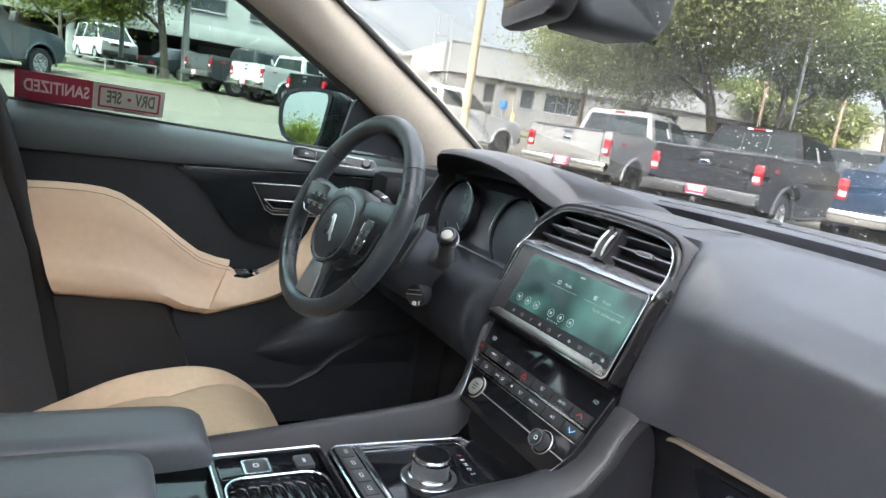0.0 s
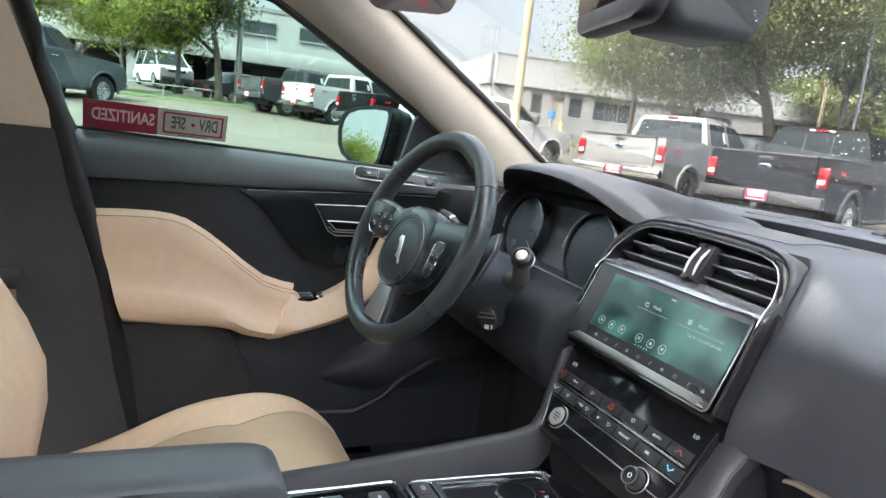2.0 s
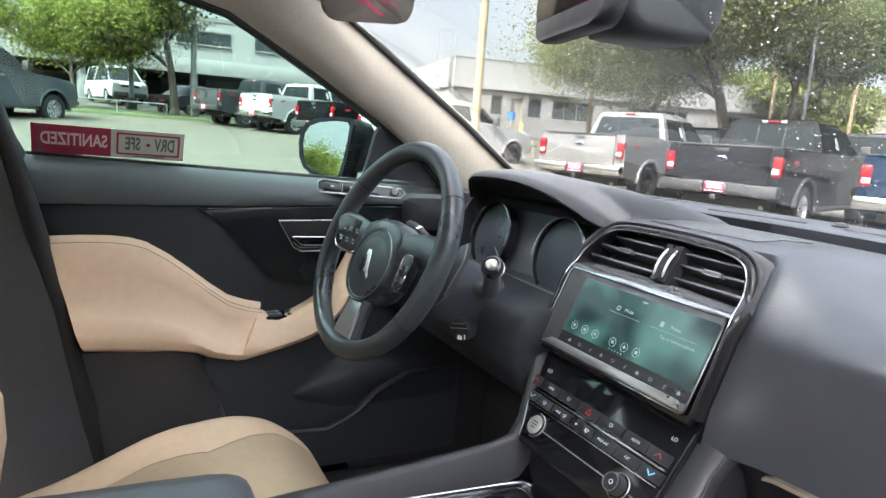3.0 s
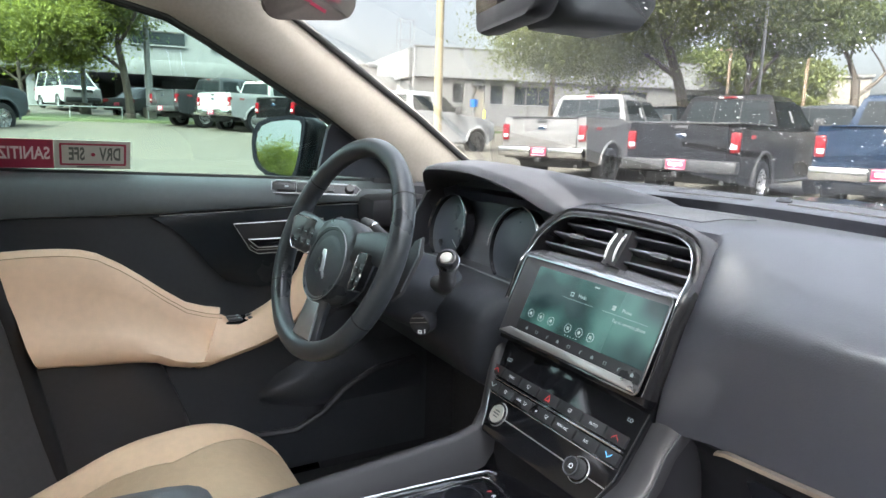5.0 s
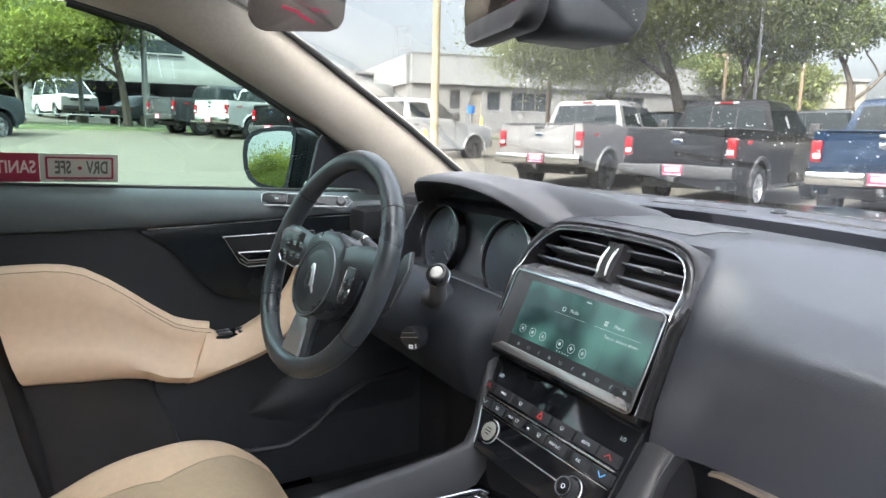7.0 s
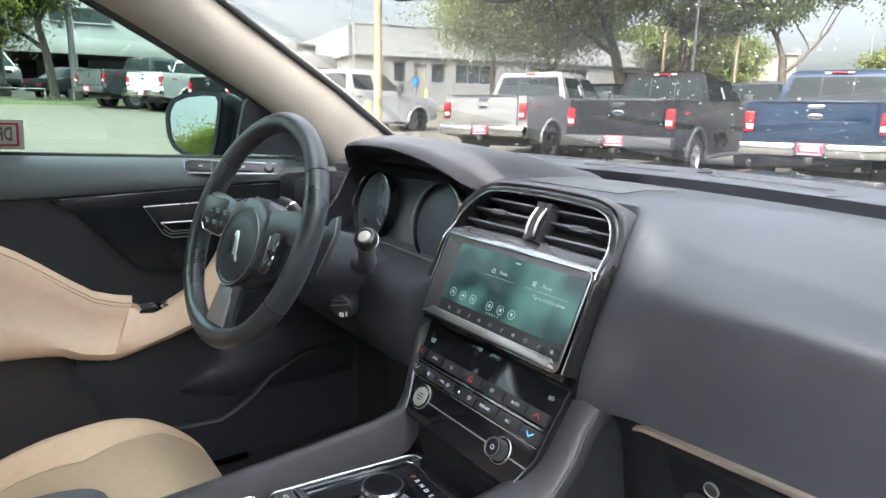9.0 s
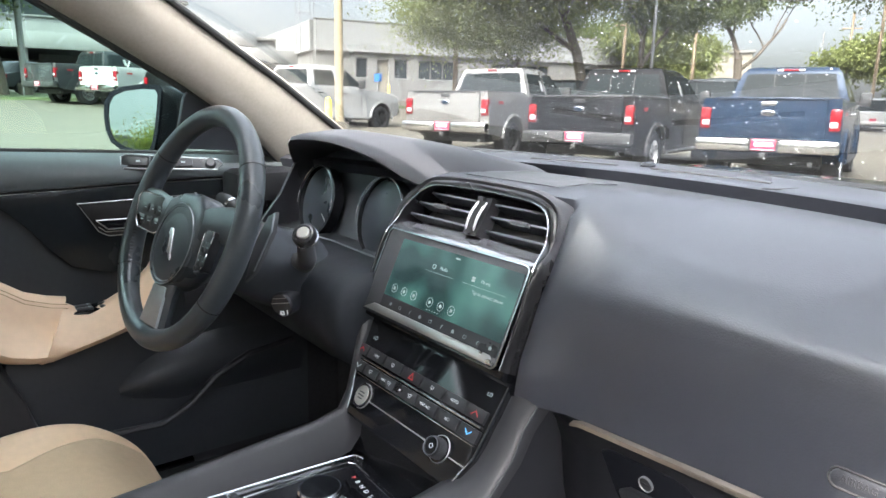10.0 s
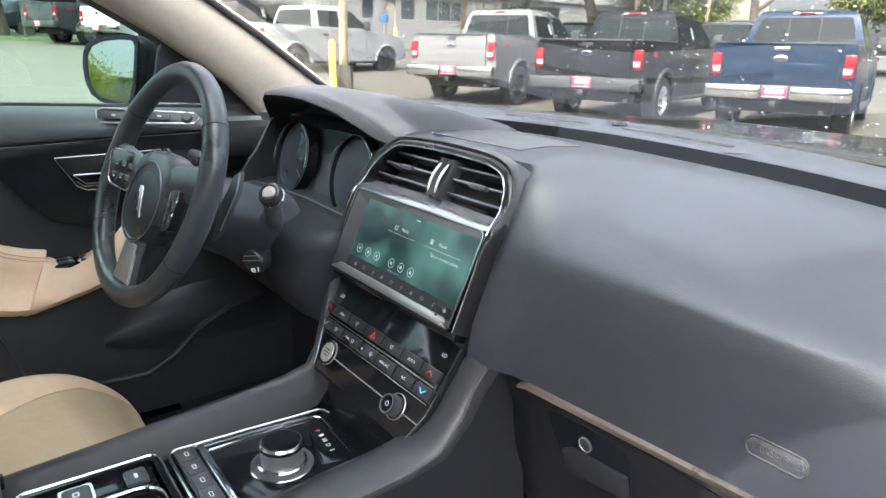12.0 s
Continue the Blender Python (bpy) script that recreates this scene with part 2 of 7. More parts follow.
M_CHROMEBUMP = material("chrome_bumper", (0.56, 0.55, 0.53), 0.12, metal=1.0, vary=0.08)
M_BLACKPLASTIC = material("black_exterior_plastic", (0.018, 0.018, 0.018), 0.6, vary=0.15)


def paint(name, color, metal=0.25):
    return material(name, color, 0.15, metal=metal, vary=0.04, scale=3, rough_vary=0.03, spec=0.12)


P_SILVER = paint("silver_paint", (0.150, 0.147, 0.141), 0.3)
P_BLACK = paint("black_paint", (0.004, 0.004, 0.0045), 0.0)
P_BLUE = paint("blue_paint", (0.0055, 0.014, 0.030), 0.1)
P_WHITE = paint("white_paint", (0.27, 0.27, 0.266), 0.0)
P_GREY = paint("slate_paint", (0.080, 0.095, 0.105), 0.3)
P_RED = paint("red_paint", (0.35, 0.02, 0.025), 0.2)
P_CHAR = paint("charcoal_paint", (0.045, 0.048, 0.05), 0.3)

# ---- building helpers ----
ORIGIN = {}
CABIN = Matrix.Translation((0, 0, 0.96)) @ Matrix.Scale(0.91, 4) @ Matrix.Translation((0, 0, -0.96))


def thing(name, label, category, base=(0, 0, 0), group="", cabin=False, kind=""):
    e = new(name)
    e.empty_display_size = 0.1
    ORIGIN[e] = (CABIN @ Vector(base) if cabin else Vector(base), cabin)
    e.location = ORIGIN[e][0]
    return tagged(e, label, category, group, kind)


def mesh_of(name, bm, mat, smooth=35):
    bmesh.ops.recalc_face_normals(bm, faces=bm.faces)
    me = bpy.data.meshes.new(name)
    bm.to_mesh(me)
    bm.free()
    for mm in (mat if isinstance(mat, (list, tuple)) else [mat]):
        me.materials.append(mm)
    if smooth:
        me.polygons.foreach_set("use_smooth", [True] * len(me.polygons))
        me.set_sharp_from_angle(angle=radians(smooth))
    return me


def part(name, bm, mat, parent, label="", smooth=35):
    org, cabin = ORIGIN[parent]
    if cabin:
        bm.transform(CABIN)
    bm.transform(Matrix.Translation(-org))
    ob = new(name, mesh_of(name, bm, mat, smooth))
    ob.parent = parent
    ORIGIN[ob] = (org, cabin)
    if label:
        tagged(ob, label)
    return ob


def solid(name, bm, mat, label="", category="", group="", kind="", cabin=False, smooth=35):
    if cabin:
        bm.transform(CABIN)
    ob = new(name, mesh_of(name, bm, mat, smooth))
    ORIGIN[ob] = (Vector((0, 0, 0)), cabin)
    return tagged(ob, label, category, group, kind)


def box(cx, cy, cz, sx, sy, sz, bev=0.0, m=None, bm=None, seg=2):
    own = bmesh.new()
    bmesh.ops.create_cube(own, size=1.0)
    own.transform(Matrix.Diagonal((sx, sy, sz, 1)))
    if bev:
        bmesh.ops.bevel(own, geom=own.edges[:], offset=min(bev, 0.49 * min(sx, sy, sz)), segments=seg, affect="EDGES", profile=0.5)
    own.transform(Matrix.Translation((cx, cy, cz)))
    if m:
        own.transform(m)
    return merge(bm, own)


def merge(bm, own):
    if bm is None:
        return own
    me = bpy.data.meshes.new("tmp")
    own.to_mesh(me)
    own.free()
    bm.from_mesh(me)
    bpy.data.meshes.remove(me)
    return bm


def loft(rings, closed=True, cap=True, bm=None):
    bm = bm or bmesh.new()
    vs = [[bm.verts.new(p) for p in r] for r in rings]
    n = len(rings[0])
    for a, b in zip(vs, vs[1:]):
        for i in range(n if closed else n - 1):
            j = (i + 1) % n
            try:
                bm.faces.new((a[i], a[j], b[j], b[i]))
            except ValueError:
                pass
    if cap and closed:
        for r in (vs[0], vs[-1]):
            try:
                bm.faces.new(r)
            except ValueError:
                pass
    return bm


def slab(rings, t, axis=None, bm=None):
    """An open sheet given by rings, thickened by t along its normals."""
    own = loft(rings, closed=False)
    bmesh.ops.recalc_face_normals(own, faces=own.faces)
    bmesh.ops.solidify(own, geom=own.faces[:], thickness=t)
    return merge(bm, own)


def tube(pts, r, seg=10, closed=False, bm=None, squash=1.0, up=(0, 0, 1)):
    pts = [Vector(p) for p in pts]
    rs = r if isinstance(r, (list, tuple)) else [r] * len(pts)
    rings = []
    n = len(pts)
    for i, p in enumerate(pts):
        d = (pts[(i + 1) % n] - pts[i - 1]) if closed else (pts[min(i + 1, n - 1)] - pts[max(i - 1, 0)])
        d.normalize()
        u = Vector(up)
        if abs(d.dot(u)) > 0.95:
            u = Vector((1, 0, 0))
        s = d.cross(u).normalized()
        v = s.cross(d)
        rings.append([p + (s * math.cos(2 * math.pi * k / seg) + v * math.sin(2 * math.pi * k / seg) * squash) * rs[i] for k in range(seg)])
    if closed:
        rings.append(rings[0])
        bm = loft(rings, cap=False, bm=bm)
        bmesh.ops.remove_doubles(bm, verts=bm.verts, dist=1e-6)
        return bm
    return loft(rings, bm=bm)


def prism(poly, m, d0, d1, bev=0.0, bm=None, seg=2):
    """A polygon in u, v, extruded from w = d0 to d1, placed by m."""
    own = bmesh.new()
    a = [own.verts.new((u, v, d0)) for u, v in poly]
    b = [own.verts.new((u, v, d1)) for u, v in poly]
    n = len(poly)
    own.faces.new(a[::-1])
    top = own.faces.new(b)
    for i in range(n):
        own.faces.new((a[i], a[(i + 1) % n], b[(i + 1) % n], b[i]))
    if bev:
        bmesh.ops.bevel(own, geom=list(top.edges), offset=bev, segments=seg, affect="EDGES", profile=0.5)
    own.transform(m)
    return merge(bm, own)


def frame_ring(outer, inner, m, d0, d1, bm=None):
    """A flat ring between two outlines of the same number of points, extruded."""
    own = bmesh.new()
    n = len(outer)
    o0 = [own.verts.new((u, v, d0)) for u, v in outer]
    i0 = [own.verts.new((u, v, d0)) for u, v in inner]
    o1 = [own.verts.new((u, v, d1)) for u, v in outer]
    i1 = [own.verts.new((u, v, d1)) for u, v in inner]
    for i in range(n):
        j = (i + 1) % n
        own.faces.new((o1[i], o1[j], i1[j], i1[i]))
        own.faces.new((o0[i], i0[i], i0[j], o0[j]))
        own.faces.new((o0[i], o0[j], o1[j], o1[i]))
        own.faces.new((i0[i], i1[i], i1[j], i0[j]))
    own.transform(m)
    return merge(bm, own)


def rounded(x0, y0, x1, y1, r, seg=5):
    out = []
    for cx, cy, a0 in ((x1 - r, y1 - r, 0), (x0 + r, y1 - r, 90), (x0 + r, y0 + r, 180), (x1 - r, y0 + r, 270)):
        for k in range(seg + 1):
            a = radians(a0 + 90 * k / seg)
            out.append((cx + r * math.cos(a), cy + r * math.sin(a)))
    return out


def revolve(profile, m, seg=32, bm=None):
    rings = []
    for r, h in profile:
        rings.append([Vector((r * math.cos(2 * math.pi * k / seg), r * math.sin(2 * math.pi * k / seg), h)) for k in range(seg)])
    own = loft(rings, cap=profile[-1][0] < 0.0055)
    own.transform(m)
    return merge(bm, own)


def axes(origin, u, v):
    u, v = Vector(u).normalized(), Vector(v).normalized()
    w = u.cross(v).normalized()
    v = w.cross(u)
    return Matrix((( u.x, v.x, w.x, origin[0]), (u.y, v.y, w.y, origin[1]), (u.z, v.z, w.z, origin[2]), (0, 0, 0, 1)))


def text_bm(body, size, m, depth=0.0004, align="CENTER", bold=0.0):
    cu = bpy.data.curves.new("legend", "FONT")
    cu.body, cu.size, cu.align_x, cu.align_y, cu.extrude = body, size, align, "CENTER", depth
    cu.resolution_u, cu.offset = 3, bold
    ob = new("legend", cu)
    me = bpy.data.meshes.new_from_object(ob.evaluated_get(bpy.context.evaluated_depsgraph_get()))
    bpy.data.objects.remove(ob)
    bpy.data.curves.remove(cu)
    bm = bmesh.new()
    bm.from_mesh(me)
    bpy.data.meshes.remove(me)
    bm.transform(m)
    return bm


def smooth01(a, b, x):
    t = min(1.0, max(0.0, (x - a) / (b - a)))
    return t * t * (3 - 2 * t)


def spline(pts, n=5):
    """Catmull-Rom curve through the points, n steps a span."""
    p = [Vector(q) for q in pts]
    p = [p[0] * 2 - p[1]] + p + [p[-1] * 2 - p[-2]]
    out = []
    for a, b, c, d in zip(p, p[1:], p[2:], p[3:]):
        for i in range(n):
            t = i / n
            out.append(0.5 * (2 * b + (c - a) * t + (2 * a - 5 * b + 4 * c - d) * t * t + (3 * b - a - 3 * c + d) * t ** 3))
    return out + [p[-2]]


def lerp_keys(keys, x):
    if x <= keys[0][0]:
        return keys[0][1]
    for (x0, v0), (x1, v1) in zip(keys, keys[1:]):
        if x <= x1:
            return v0 + (v1 - v0) * (x - x0) / (x1 - x0)
    return keys[-1][1]

# ---- the lot ----
OUT = Vector((-0.065, 0.056, -0.018))


def ground_z(x):
    return 0.0255 * (math.sqrt((max(x, -70.0) + 8.5) ** 2 + 2) - (max(x, -70.0) + 8.5)) - 0.05 - 0.06 * smooth01(-4.0, 0.0, x)


def spot(x, y, heading=0.0, dz=0.0):
    return Matrix.Translation((x, y, ground_z(x) + dz)) @ Matrix.Rotation(heading, 4, "Z")


xs = [-900, -400, -200, -120, -90, -70, -60, -50, -40, -32, -26, -22, -18, -15, -13, -11.5, -10, -9, -8, -7, -6, -5, -4, -3, -2, -1, 0, 2, 5, 10, 30, 100, 400, 900]
ys = [-900, -300, -100, -40, -20, -10, -5, 0, 5, 10, 15, 20, 30, 45, 70, 120, 300, 900]
solid("ground", loft([[Vector((x, y, ground_z(x))) for y in ys] for x in xs], closed=False), M_CONCRETE,
      "pale weathered concrete parking lot with faint stains", "ground", kind="structure")


def arc(cy, cz, r, a0, a1, n):
    return [(cy + r * math.cos(radians(a0 + (a1 - a0) * k / n)), cz + r * math.sin(radians(a0 + (a1 - a0) * k / n))) for k in range(n + 1)]


YZ = Matrix(((0, 0, 1, 0), (1, 0, 0, 0), (0, 1, 0, 0), (0, 0, 0, 1)))


def side_body(poly, half, taper, bev=0.035):
    """A side outline (y, z) extruded across the car and drawn in towards its top."""
    bm = prism(poly, YZ, -half, half)
    for v in bm.verts:
        k = taper(v.co.z)
        v.co.x *= k
    long_edges = [e for e in bm.edges if abs(e.verts[0].co.x - e.verts[1].co.x) < 0.3]
    bmesh.ops.bevel(bm, geom=long_edges, offset=bev, segments=2, affect="EDGES", profile=0.5, clamp_overlap=True)
    return bm


def add_wheel(car, x, y, r, w, rim_mat):
    s = 1 if x > 0 else -1
    m = Matrix.Translation((x, y, r)) @ Matrix.Rotation(radians(90) * s, 4, "Y")
    wheel = part("wheel", revolve([(r * 0.60, -w / 2), (r * 0.93, -w / 2), (r, -w * 0.36), (r, w * 0.36), (r * 0.93, w / 2), (r * 0.66, w / 2), (r * 0.62, w * 0.3)], m, 28), M_TYRE, car)
    rim = revolve([(r * 0.64, -w * 0.4), (r * 0.66, w * 0.42), (r * 0.60, w * 0.44), (r * 0.56, w * 0.2), (0.02, w * 0.16)], m, 28)
    part("rim", rim, rim_mat, wheel)
    sp = None
    for k in range(6):
        rot = m @ Matrix.Rotation(radians(60 * k), 4, "Z")
        sp = prism([(r * 0.1, -r * 0.09), (r * 0.6, -r * 0.05), (r * 0.6, r * 0.05), (r * 0.1, r * 0.09)], rot, w * 0.16, w * 0.36, bev=0.008, bm=sp)
    sp = revolve([(r * 0.17, w * 0.16), (r * 0.17, w * 0.38), (r * 0.08, w * 0.42)], m, 16, bm=sp)
    part("spoke_set", sp, rim_mat, wheel)


def pane(poly3, t, bm=None):
    """A thin solid pane from a convex outline in space."""
    own = bmesh.new()
    vs = [own.verts.new(p) for p in poly3]
    f = own.faces.new(vs)
    f.normal_update()
    n = f.normal.copy()
    back = [own.verts.new(Vector(p) - n * t) for p in poly3]
    own.faces.new(back[::-1])
    for i in range(len(vs)):
        j = (i + 1) % len(vs)
        own.faces.new((vs[i], back[i], back[j], vs[j]))
    return merge(bm, own)


def pickup(body_mat, label, bumper_mat, rim_mat, m, tailgate_two=None, group="parked pickup trucks", sill=M_BLACKPLASTIC, tag_mark=True):
    car = thing("pickup_truck", label, "pickup truck", group=group)
    low = [(0.14, 0.56), (0.10, 0.75), (0.07, 1.05), (0.09, 1.405), (1.90, 1.405), (1.92, 1.33), (4.25, 1.30), (4.9, 1.28), (5.5, 1.22), (5.74, 1.10), (5.80, 0.80), (5.74, 0.52)]
    low += arc(4.93, 0.42, 0.50, 0, 180, 12) + [(4.40, 0.46), (1.78, 0.46)] + arc(1.22, 0.42, 0.50, 0, 180, 12) + [(0.66, 0.52)]
    part("body", side_body(low, 1.0, lambda z: 1.0 - 0.05 * smooth01(1.05, 1.45, z) - 0.05 * smooth01(0.75, 0.4, z)), body_mat, car)
    # bed opening and rails
    part("bed_rail", box(0.86, 1.0, 1.412, 0.13, 1.78, 0.03, 0.01), M_BLACKPLASTIC, car)
    part("bed_rail", box(-0.86, 1.0, 1.412, 0.13, 1.78, 0.03, 0.01), M_BLACKPLASTIC, car)
    # tailgate
    tg = part("tailgate", box(0, 0.075, 1.10, 1.56, 0.07, 0.60, 0.025), tailgate_two or body_mat, car)
    part("pressed_panel", box(0, 0.042, 1.00, 1.30, 0.02, 0.26, 0.01), tailgate_two or body_mat, tg)
    part("top_spoiler", box(0, 0.06, 1.405, 1.56, 0.10, 0.035, 0.015), M_BLACKPLASTIC if body_mat in (P_BLACK, P_SILVER) else body_mat, tg)
    part("tailgate_latch", box(0, 0.036, 1.33, 0.22, 0.03, 0.065, 0.015), M_CHROME if body_mat is P_BLUE else M_BLACKPLASTIC, tg)
    part("oval_badge", revolve([(0.105, 0), (0.10, 0.012), (0.08, 0.016)], axes((0, 0.034, 1.19), (1, 0, 0), (0, 0, 1)) @ Matrix.Diagonal((1, 0.42, 1, 1)), 24), M_CHROME, tg)
    # bumper, plate
    bp = part("rear_bumper", box(0.60, 0.0, 0.70, 0.80, 0.20, 0.20, 0.04), bumper_mat, car)
    part("bumper_end", box(-0.60, 0.0, 0.70, 0.80, 0.20, 0.20, 0.04), bumper_mat, bp)
    part("step_pad", box(0, 0.02, 0.795, 0.9, 0.19, 0.025, 0.01), M_BLACKPLASTIC, bp)
    part("bumper_centre", box(0, 0.02, 0.69, 0.50, 0.18, 0.17, 0.02), M_BLACKPLASTIC, bp)
    plate = part("number_plate", box(0, -0.085, 0.715, 0.34, 0.015, 0.175, 0.004), M_PLATE, car, "magenta dealer plate with pale bars")
    part("plate_border", box(0, -0.0945, 0.785, 0.31, 0.004, 0.012), M_PLATEWHITE, plate)
    part("plate_border", box(0, -0.0945, 0.645, 0.31, 0.004, 0.012), M_PLATEWHITE, plate)
    part("plate_bar", box(0, -0.0945, 0.722, 0.25, 0.004, 0.062), M_PLATEWHITE, plate)
    part("tow_hitch", box(0, 0.0, 0.545, 0.1, 0.25, 0.09, 0.01), M_BLACKPLASTIC, car)
    part("underbody", box(0, 2.9, 0.46, 1.5, 5.0, 0.16, 0.02), M_BLACKPLASTIC, car)
    part("exhaust", tube([(0.55, 0.75, 0.42), (0.62, 0.35, 0.42)], 0.035), M_STEEL, car)
    for s in (-1, 1):
        lamp = part("tail_lamp", box(s * 0.90, 0.10, 1.10, 0.155, 0.13, 0.33, 0.03), M_TAIL, car, "red tail lamp")
        part("reverse_lens", box(s * 0.885, 0.040, 1.03, 0.11, 0.03, 0.08, 0.01), M_LAMP, lamp)
    # cab
    def row(z, hx, y0, y1):
        return [Vector((hx, y0, z)), Vector((hx, y0 + 0.15, z)), Vector((hx, y1 - 0.2, z)), Vector((hx * 0.86, y1, z)), Vector((-hx * 0.86, y1, z)), Vector((-hx, y1 - 0.2, z)), Vector((-hx, y0 + 0.15, z)), Vector((-hx, y0, z))]
    rows_ = [row(1.28, 0.96, 1.93, 4.42), row(1.36, 0.95, 1.945, 4.34), row(1.88, 0.77, 2.07, 3.55), row(1.965, 0.70, 2.13, 3.42), row(1.995, 0.55, 2.32, 3.2)]
    part("cab", loft(rows_), body_mat, car)

    def on_cab(side, y, z):
        t = (z - 1.36) / 0.52
        return Vector((side * (0.95 + (0.77 - 0.95) * t + 0.004), y, z))
    rear = [Vector((0.80, 1.940 + 0.02, 1.415)), Vector((0.685, 2.062, 1.86)), Vector((-0.685, 2.062, 1.86)), Vector((-0.80, 1.960, 1.415))]
    part("rear_window", pane([p + Vector((0, -0.012, 0)) for p in rear], -0.006), M_CARGLASS, car)
    for px in (-0.24, 0.24):
        part("window_divider", box(0, 0, 0, 0.022, 0.012, 0.42, 0.004, m=Matrix.Translation((px, 1.994, 1.64)) @ Matrix.Rotation(-0.225, 4, "X")), M_BLACKPLASTIC, car)
    part("badge_field", revolve([(0.088, 0), (0.086, 0.004), (0.001, 0.004)], axes((0, 0.0175, 1.19), (1, 0, 0), (0, 0, 1)) @ Matrix.Diagonal((1, 0.40, 1, 1)), 20), P_BLUE if body_mat is not P_BLUE else M_BLACKPLASTIC, tg)
    part("tailgate_crease", box(0, 0.036, 0.90, 1.46, 0.014, 0.018, 0.004), body_mat, tg)
    for s in (-1, 1):
        if tag_mark:
            for k in range(3):
                part("fender_decal", box(s * 1.001, 0.50 + 0.075 * k, 1.20, 0.006, 0.055, 0.060, 0.002), P_RED, car, "short red and grey decal bars")
    for s in (-1, 1):
        for y0, y1, y2, y3 in ((2.12, 2.98, 2.94, 2.20), (3.08, 4.08, 3.56, 3.06)):
            q = [on_cab(s, y0, 1.40), on_cab(s, y1, 1.40), on_cab(s, y2, 1.85), on_cab(s, y3, 1.85)]
            part("side_window", pane(q if s > 0 else q[::-1], 0.006), M_CARGLASS, car)
        if tag_mark and s > 0:
            q = [on_cab(s, 2.80, 1.48) , on_cab(s, 2.92, 1.48), on_cab(s, 2.90, 1.70), on_cab(s, 2.79, 1.70)]
            part("window_sticker", pane([p + Vector((0.004, 0, 0.001)) for p in q], 0.003), P_WHITE, car)
        for yy in (2.03, 3.02, 4.02):
            part("door_gap", box(s * 0.972, yy, 0.92, 0.012, 0.012, 0.80), M_GROOVE, car)
        for yy in (2.30, 3.25):
            part("door_handle", box(s * 0.99, yy, 1.18, 0.035, 0.20, 0.04, 0.012), M_CHROME if rim_mat is M_RIM else M_BLACKPLASTIC, car)
        mir = part("door_mirror", box(s * 1.10, 3.92, 1.47, 0.20, 0.13, 0.26, 0.04), M_BLACKPLASTIC, car)
        part("mirror_arm", box(s * 0.99, 3.95, 1.40, 0.12, 0.08, 0.06, 0.01), M_BLACKPLASTIC, mir)
        part("running_board", box(s * 0.98, 3.08, 0.40, 0.16, 2.5, 0.05, 0.015), sill, car)
        for cy in (1.22, 4.93):
            lip = [(s * 1.0, cy + 0.52 * math.cos(radians(a)), 0.42 + 0.52 * math.sin(radians(a))) for a in range(-5, 186, 12)]
            part("wheel_arch_lip", tube(lip, 0.035, 8), M_BLACKPLASTIC if body_mat in (P_BLACK, P_CHAR) else body_mat, car)
            add_wheel(car, s * 0.86, cy, 0.405, 0.27, rim_mat)
        part("headlamp", box(s * 0.78, 5.73, 1.02, 0.36, 0.14, 0.22, 0.04), M_LAMP, car)
    part("third_brake_lamp", box(0, 2.085, 1.928, 0.24, 0.05, 0.035, 0.01), M_TAIL, car)
    part("cargo_lamp", box(0.17, 2.085, 1.928, 0.10, 0.045, 0.035, 0.01), M_LAMP, car)
    part("cargo_lamp", box(-0.17, 2.085, 1.928, 0.10, 0.045, 0.035, 0.01), M_LAMP, car)
    ws = [Vector((-0.78, 4.30, 1.385)), Vector((0.78, 4.30, 1.385)), Vector((0.66, 3.60, 1.86)), Vector((-0.66, 3.60, 1.86))]
    part("windscreen", pane([p + Vector((0, 0.012, 0.012)) for p in ws], 0.006), M_CARGLASS, car)
    part("grille", box(0, 5.80, 0.98, 1.2, 0.06, 0.36, 0.02), M_BLACKPLASTIC, car)
    part("front_bumper", box(0, 5.80, 0.62, 1.9, 0.22, 0.24, 0.05), bumper_mat, car)
    part("antenna", tube([(0.75, 4.5, 1.28), (0.75, 4.45, 1.9)], 0.006, 6), M_BLACKPLASTIC, car)
    car.matrix_basis = m
    return car


def placed(x, y, h, dz=0.0):
    return Matrix.Translation(OUT) @ spot(x, y, h, dz)


pickup(P_SILVER, "silver crew-cab pickup with chrome bumper, parked on concrete", M_CHROMEBUMP, M_BLACKPLASTIC, placed(-10.379, 7.879, 0.375))
pickup(P_BLACK, "black crew-cab pickup with black bumper and alloy wheels", M_BLACKPLASTIC, M_RIM, placed(-7.258, 8.388, 0.306))
pickup(P_BLUE, "dark blue crew-cab pickup with chrome rear bumper", M_CHROMEBUMP, M_RIM, placed(-4.52, 9.544, 0.335))
pickup(P_WHITE, "white pickup with black wheels beside the lamp pole", M_CHROMEBUMP, M_BLACKPLASTIC, placed(-17.7, 6.2, 0.28, -0.10), tag_mark=False)
pickup(P_WHITE, "white crew-cab pickup seen from behind", M_CHROMEBUMP, M_RIM, placed(-25.4, 4.2, 0.45))
pickup(P_CHAR, "charcoal pickup with dark bumper and red lamps", M_BLACKPLASTIC, M_RIM, placed(-27.6, 2.75, 0.40))
pickup(P_BLACK, "black pickup in the middle row of the lot", M_BLACKPLASTIC, M_RIM, placed(-19.75, 4.90, 0.35))
pickup(P_GREY, "slate grey crew-cab pickup in profile", M_CHROMEBUMP, M_RIM, placed(-21.45, -6.95, 0.88) @ Matrix.Scale(1.2, 4), tag_mark=False)


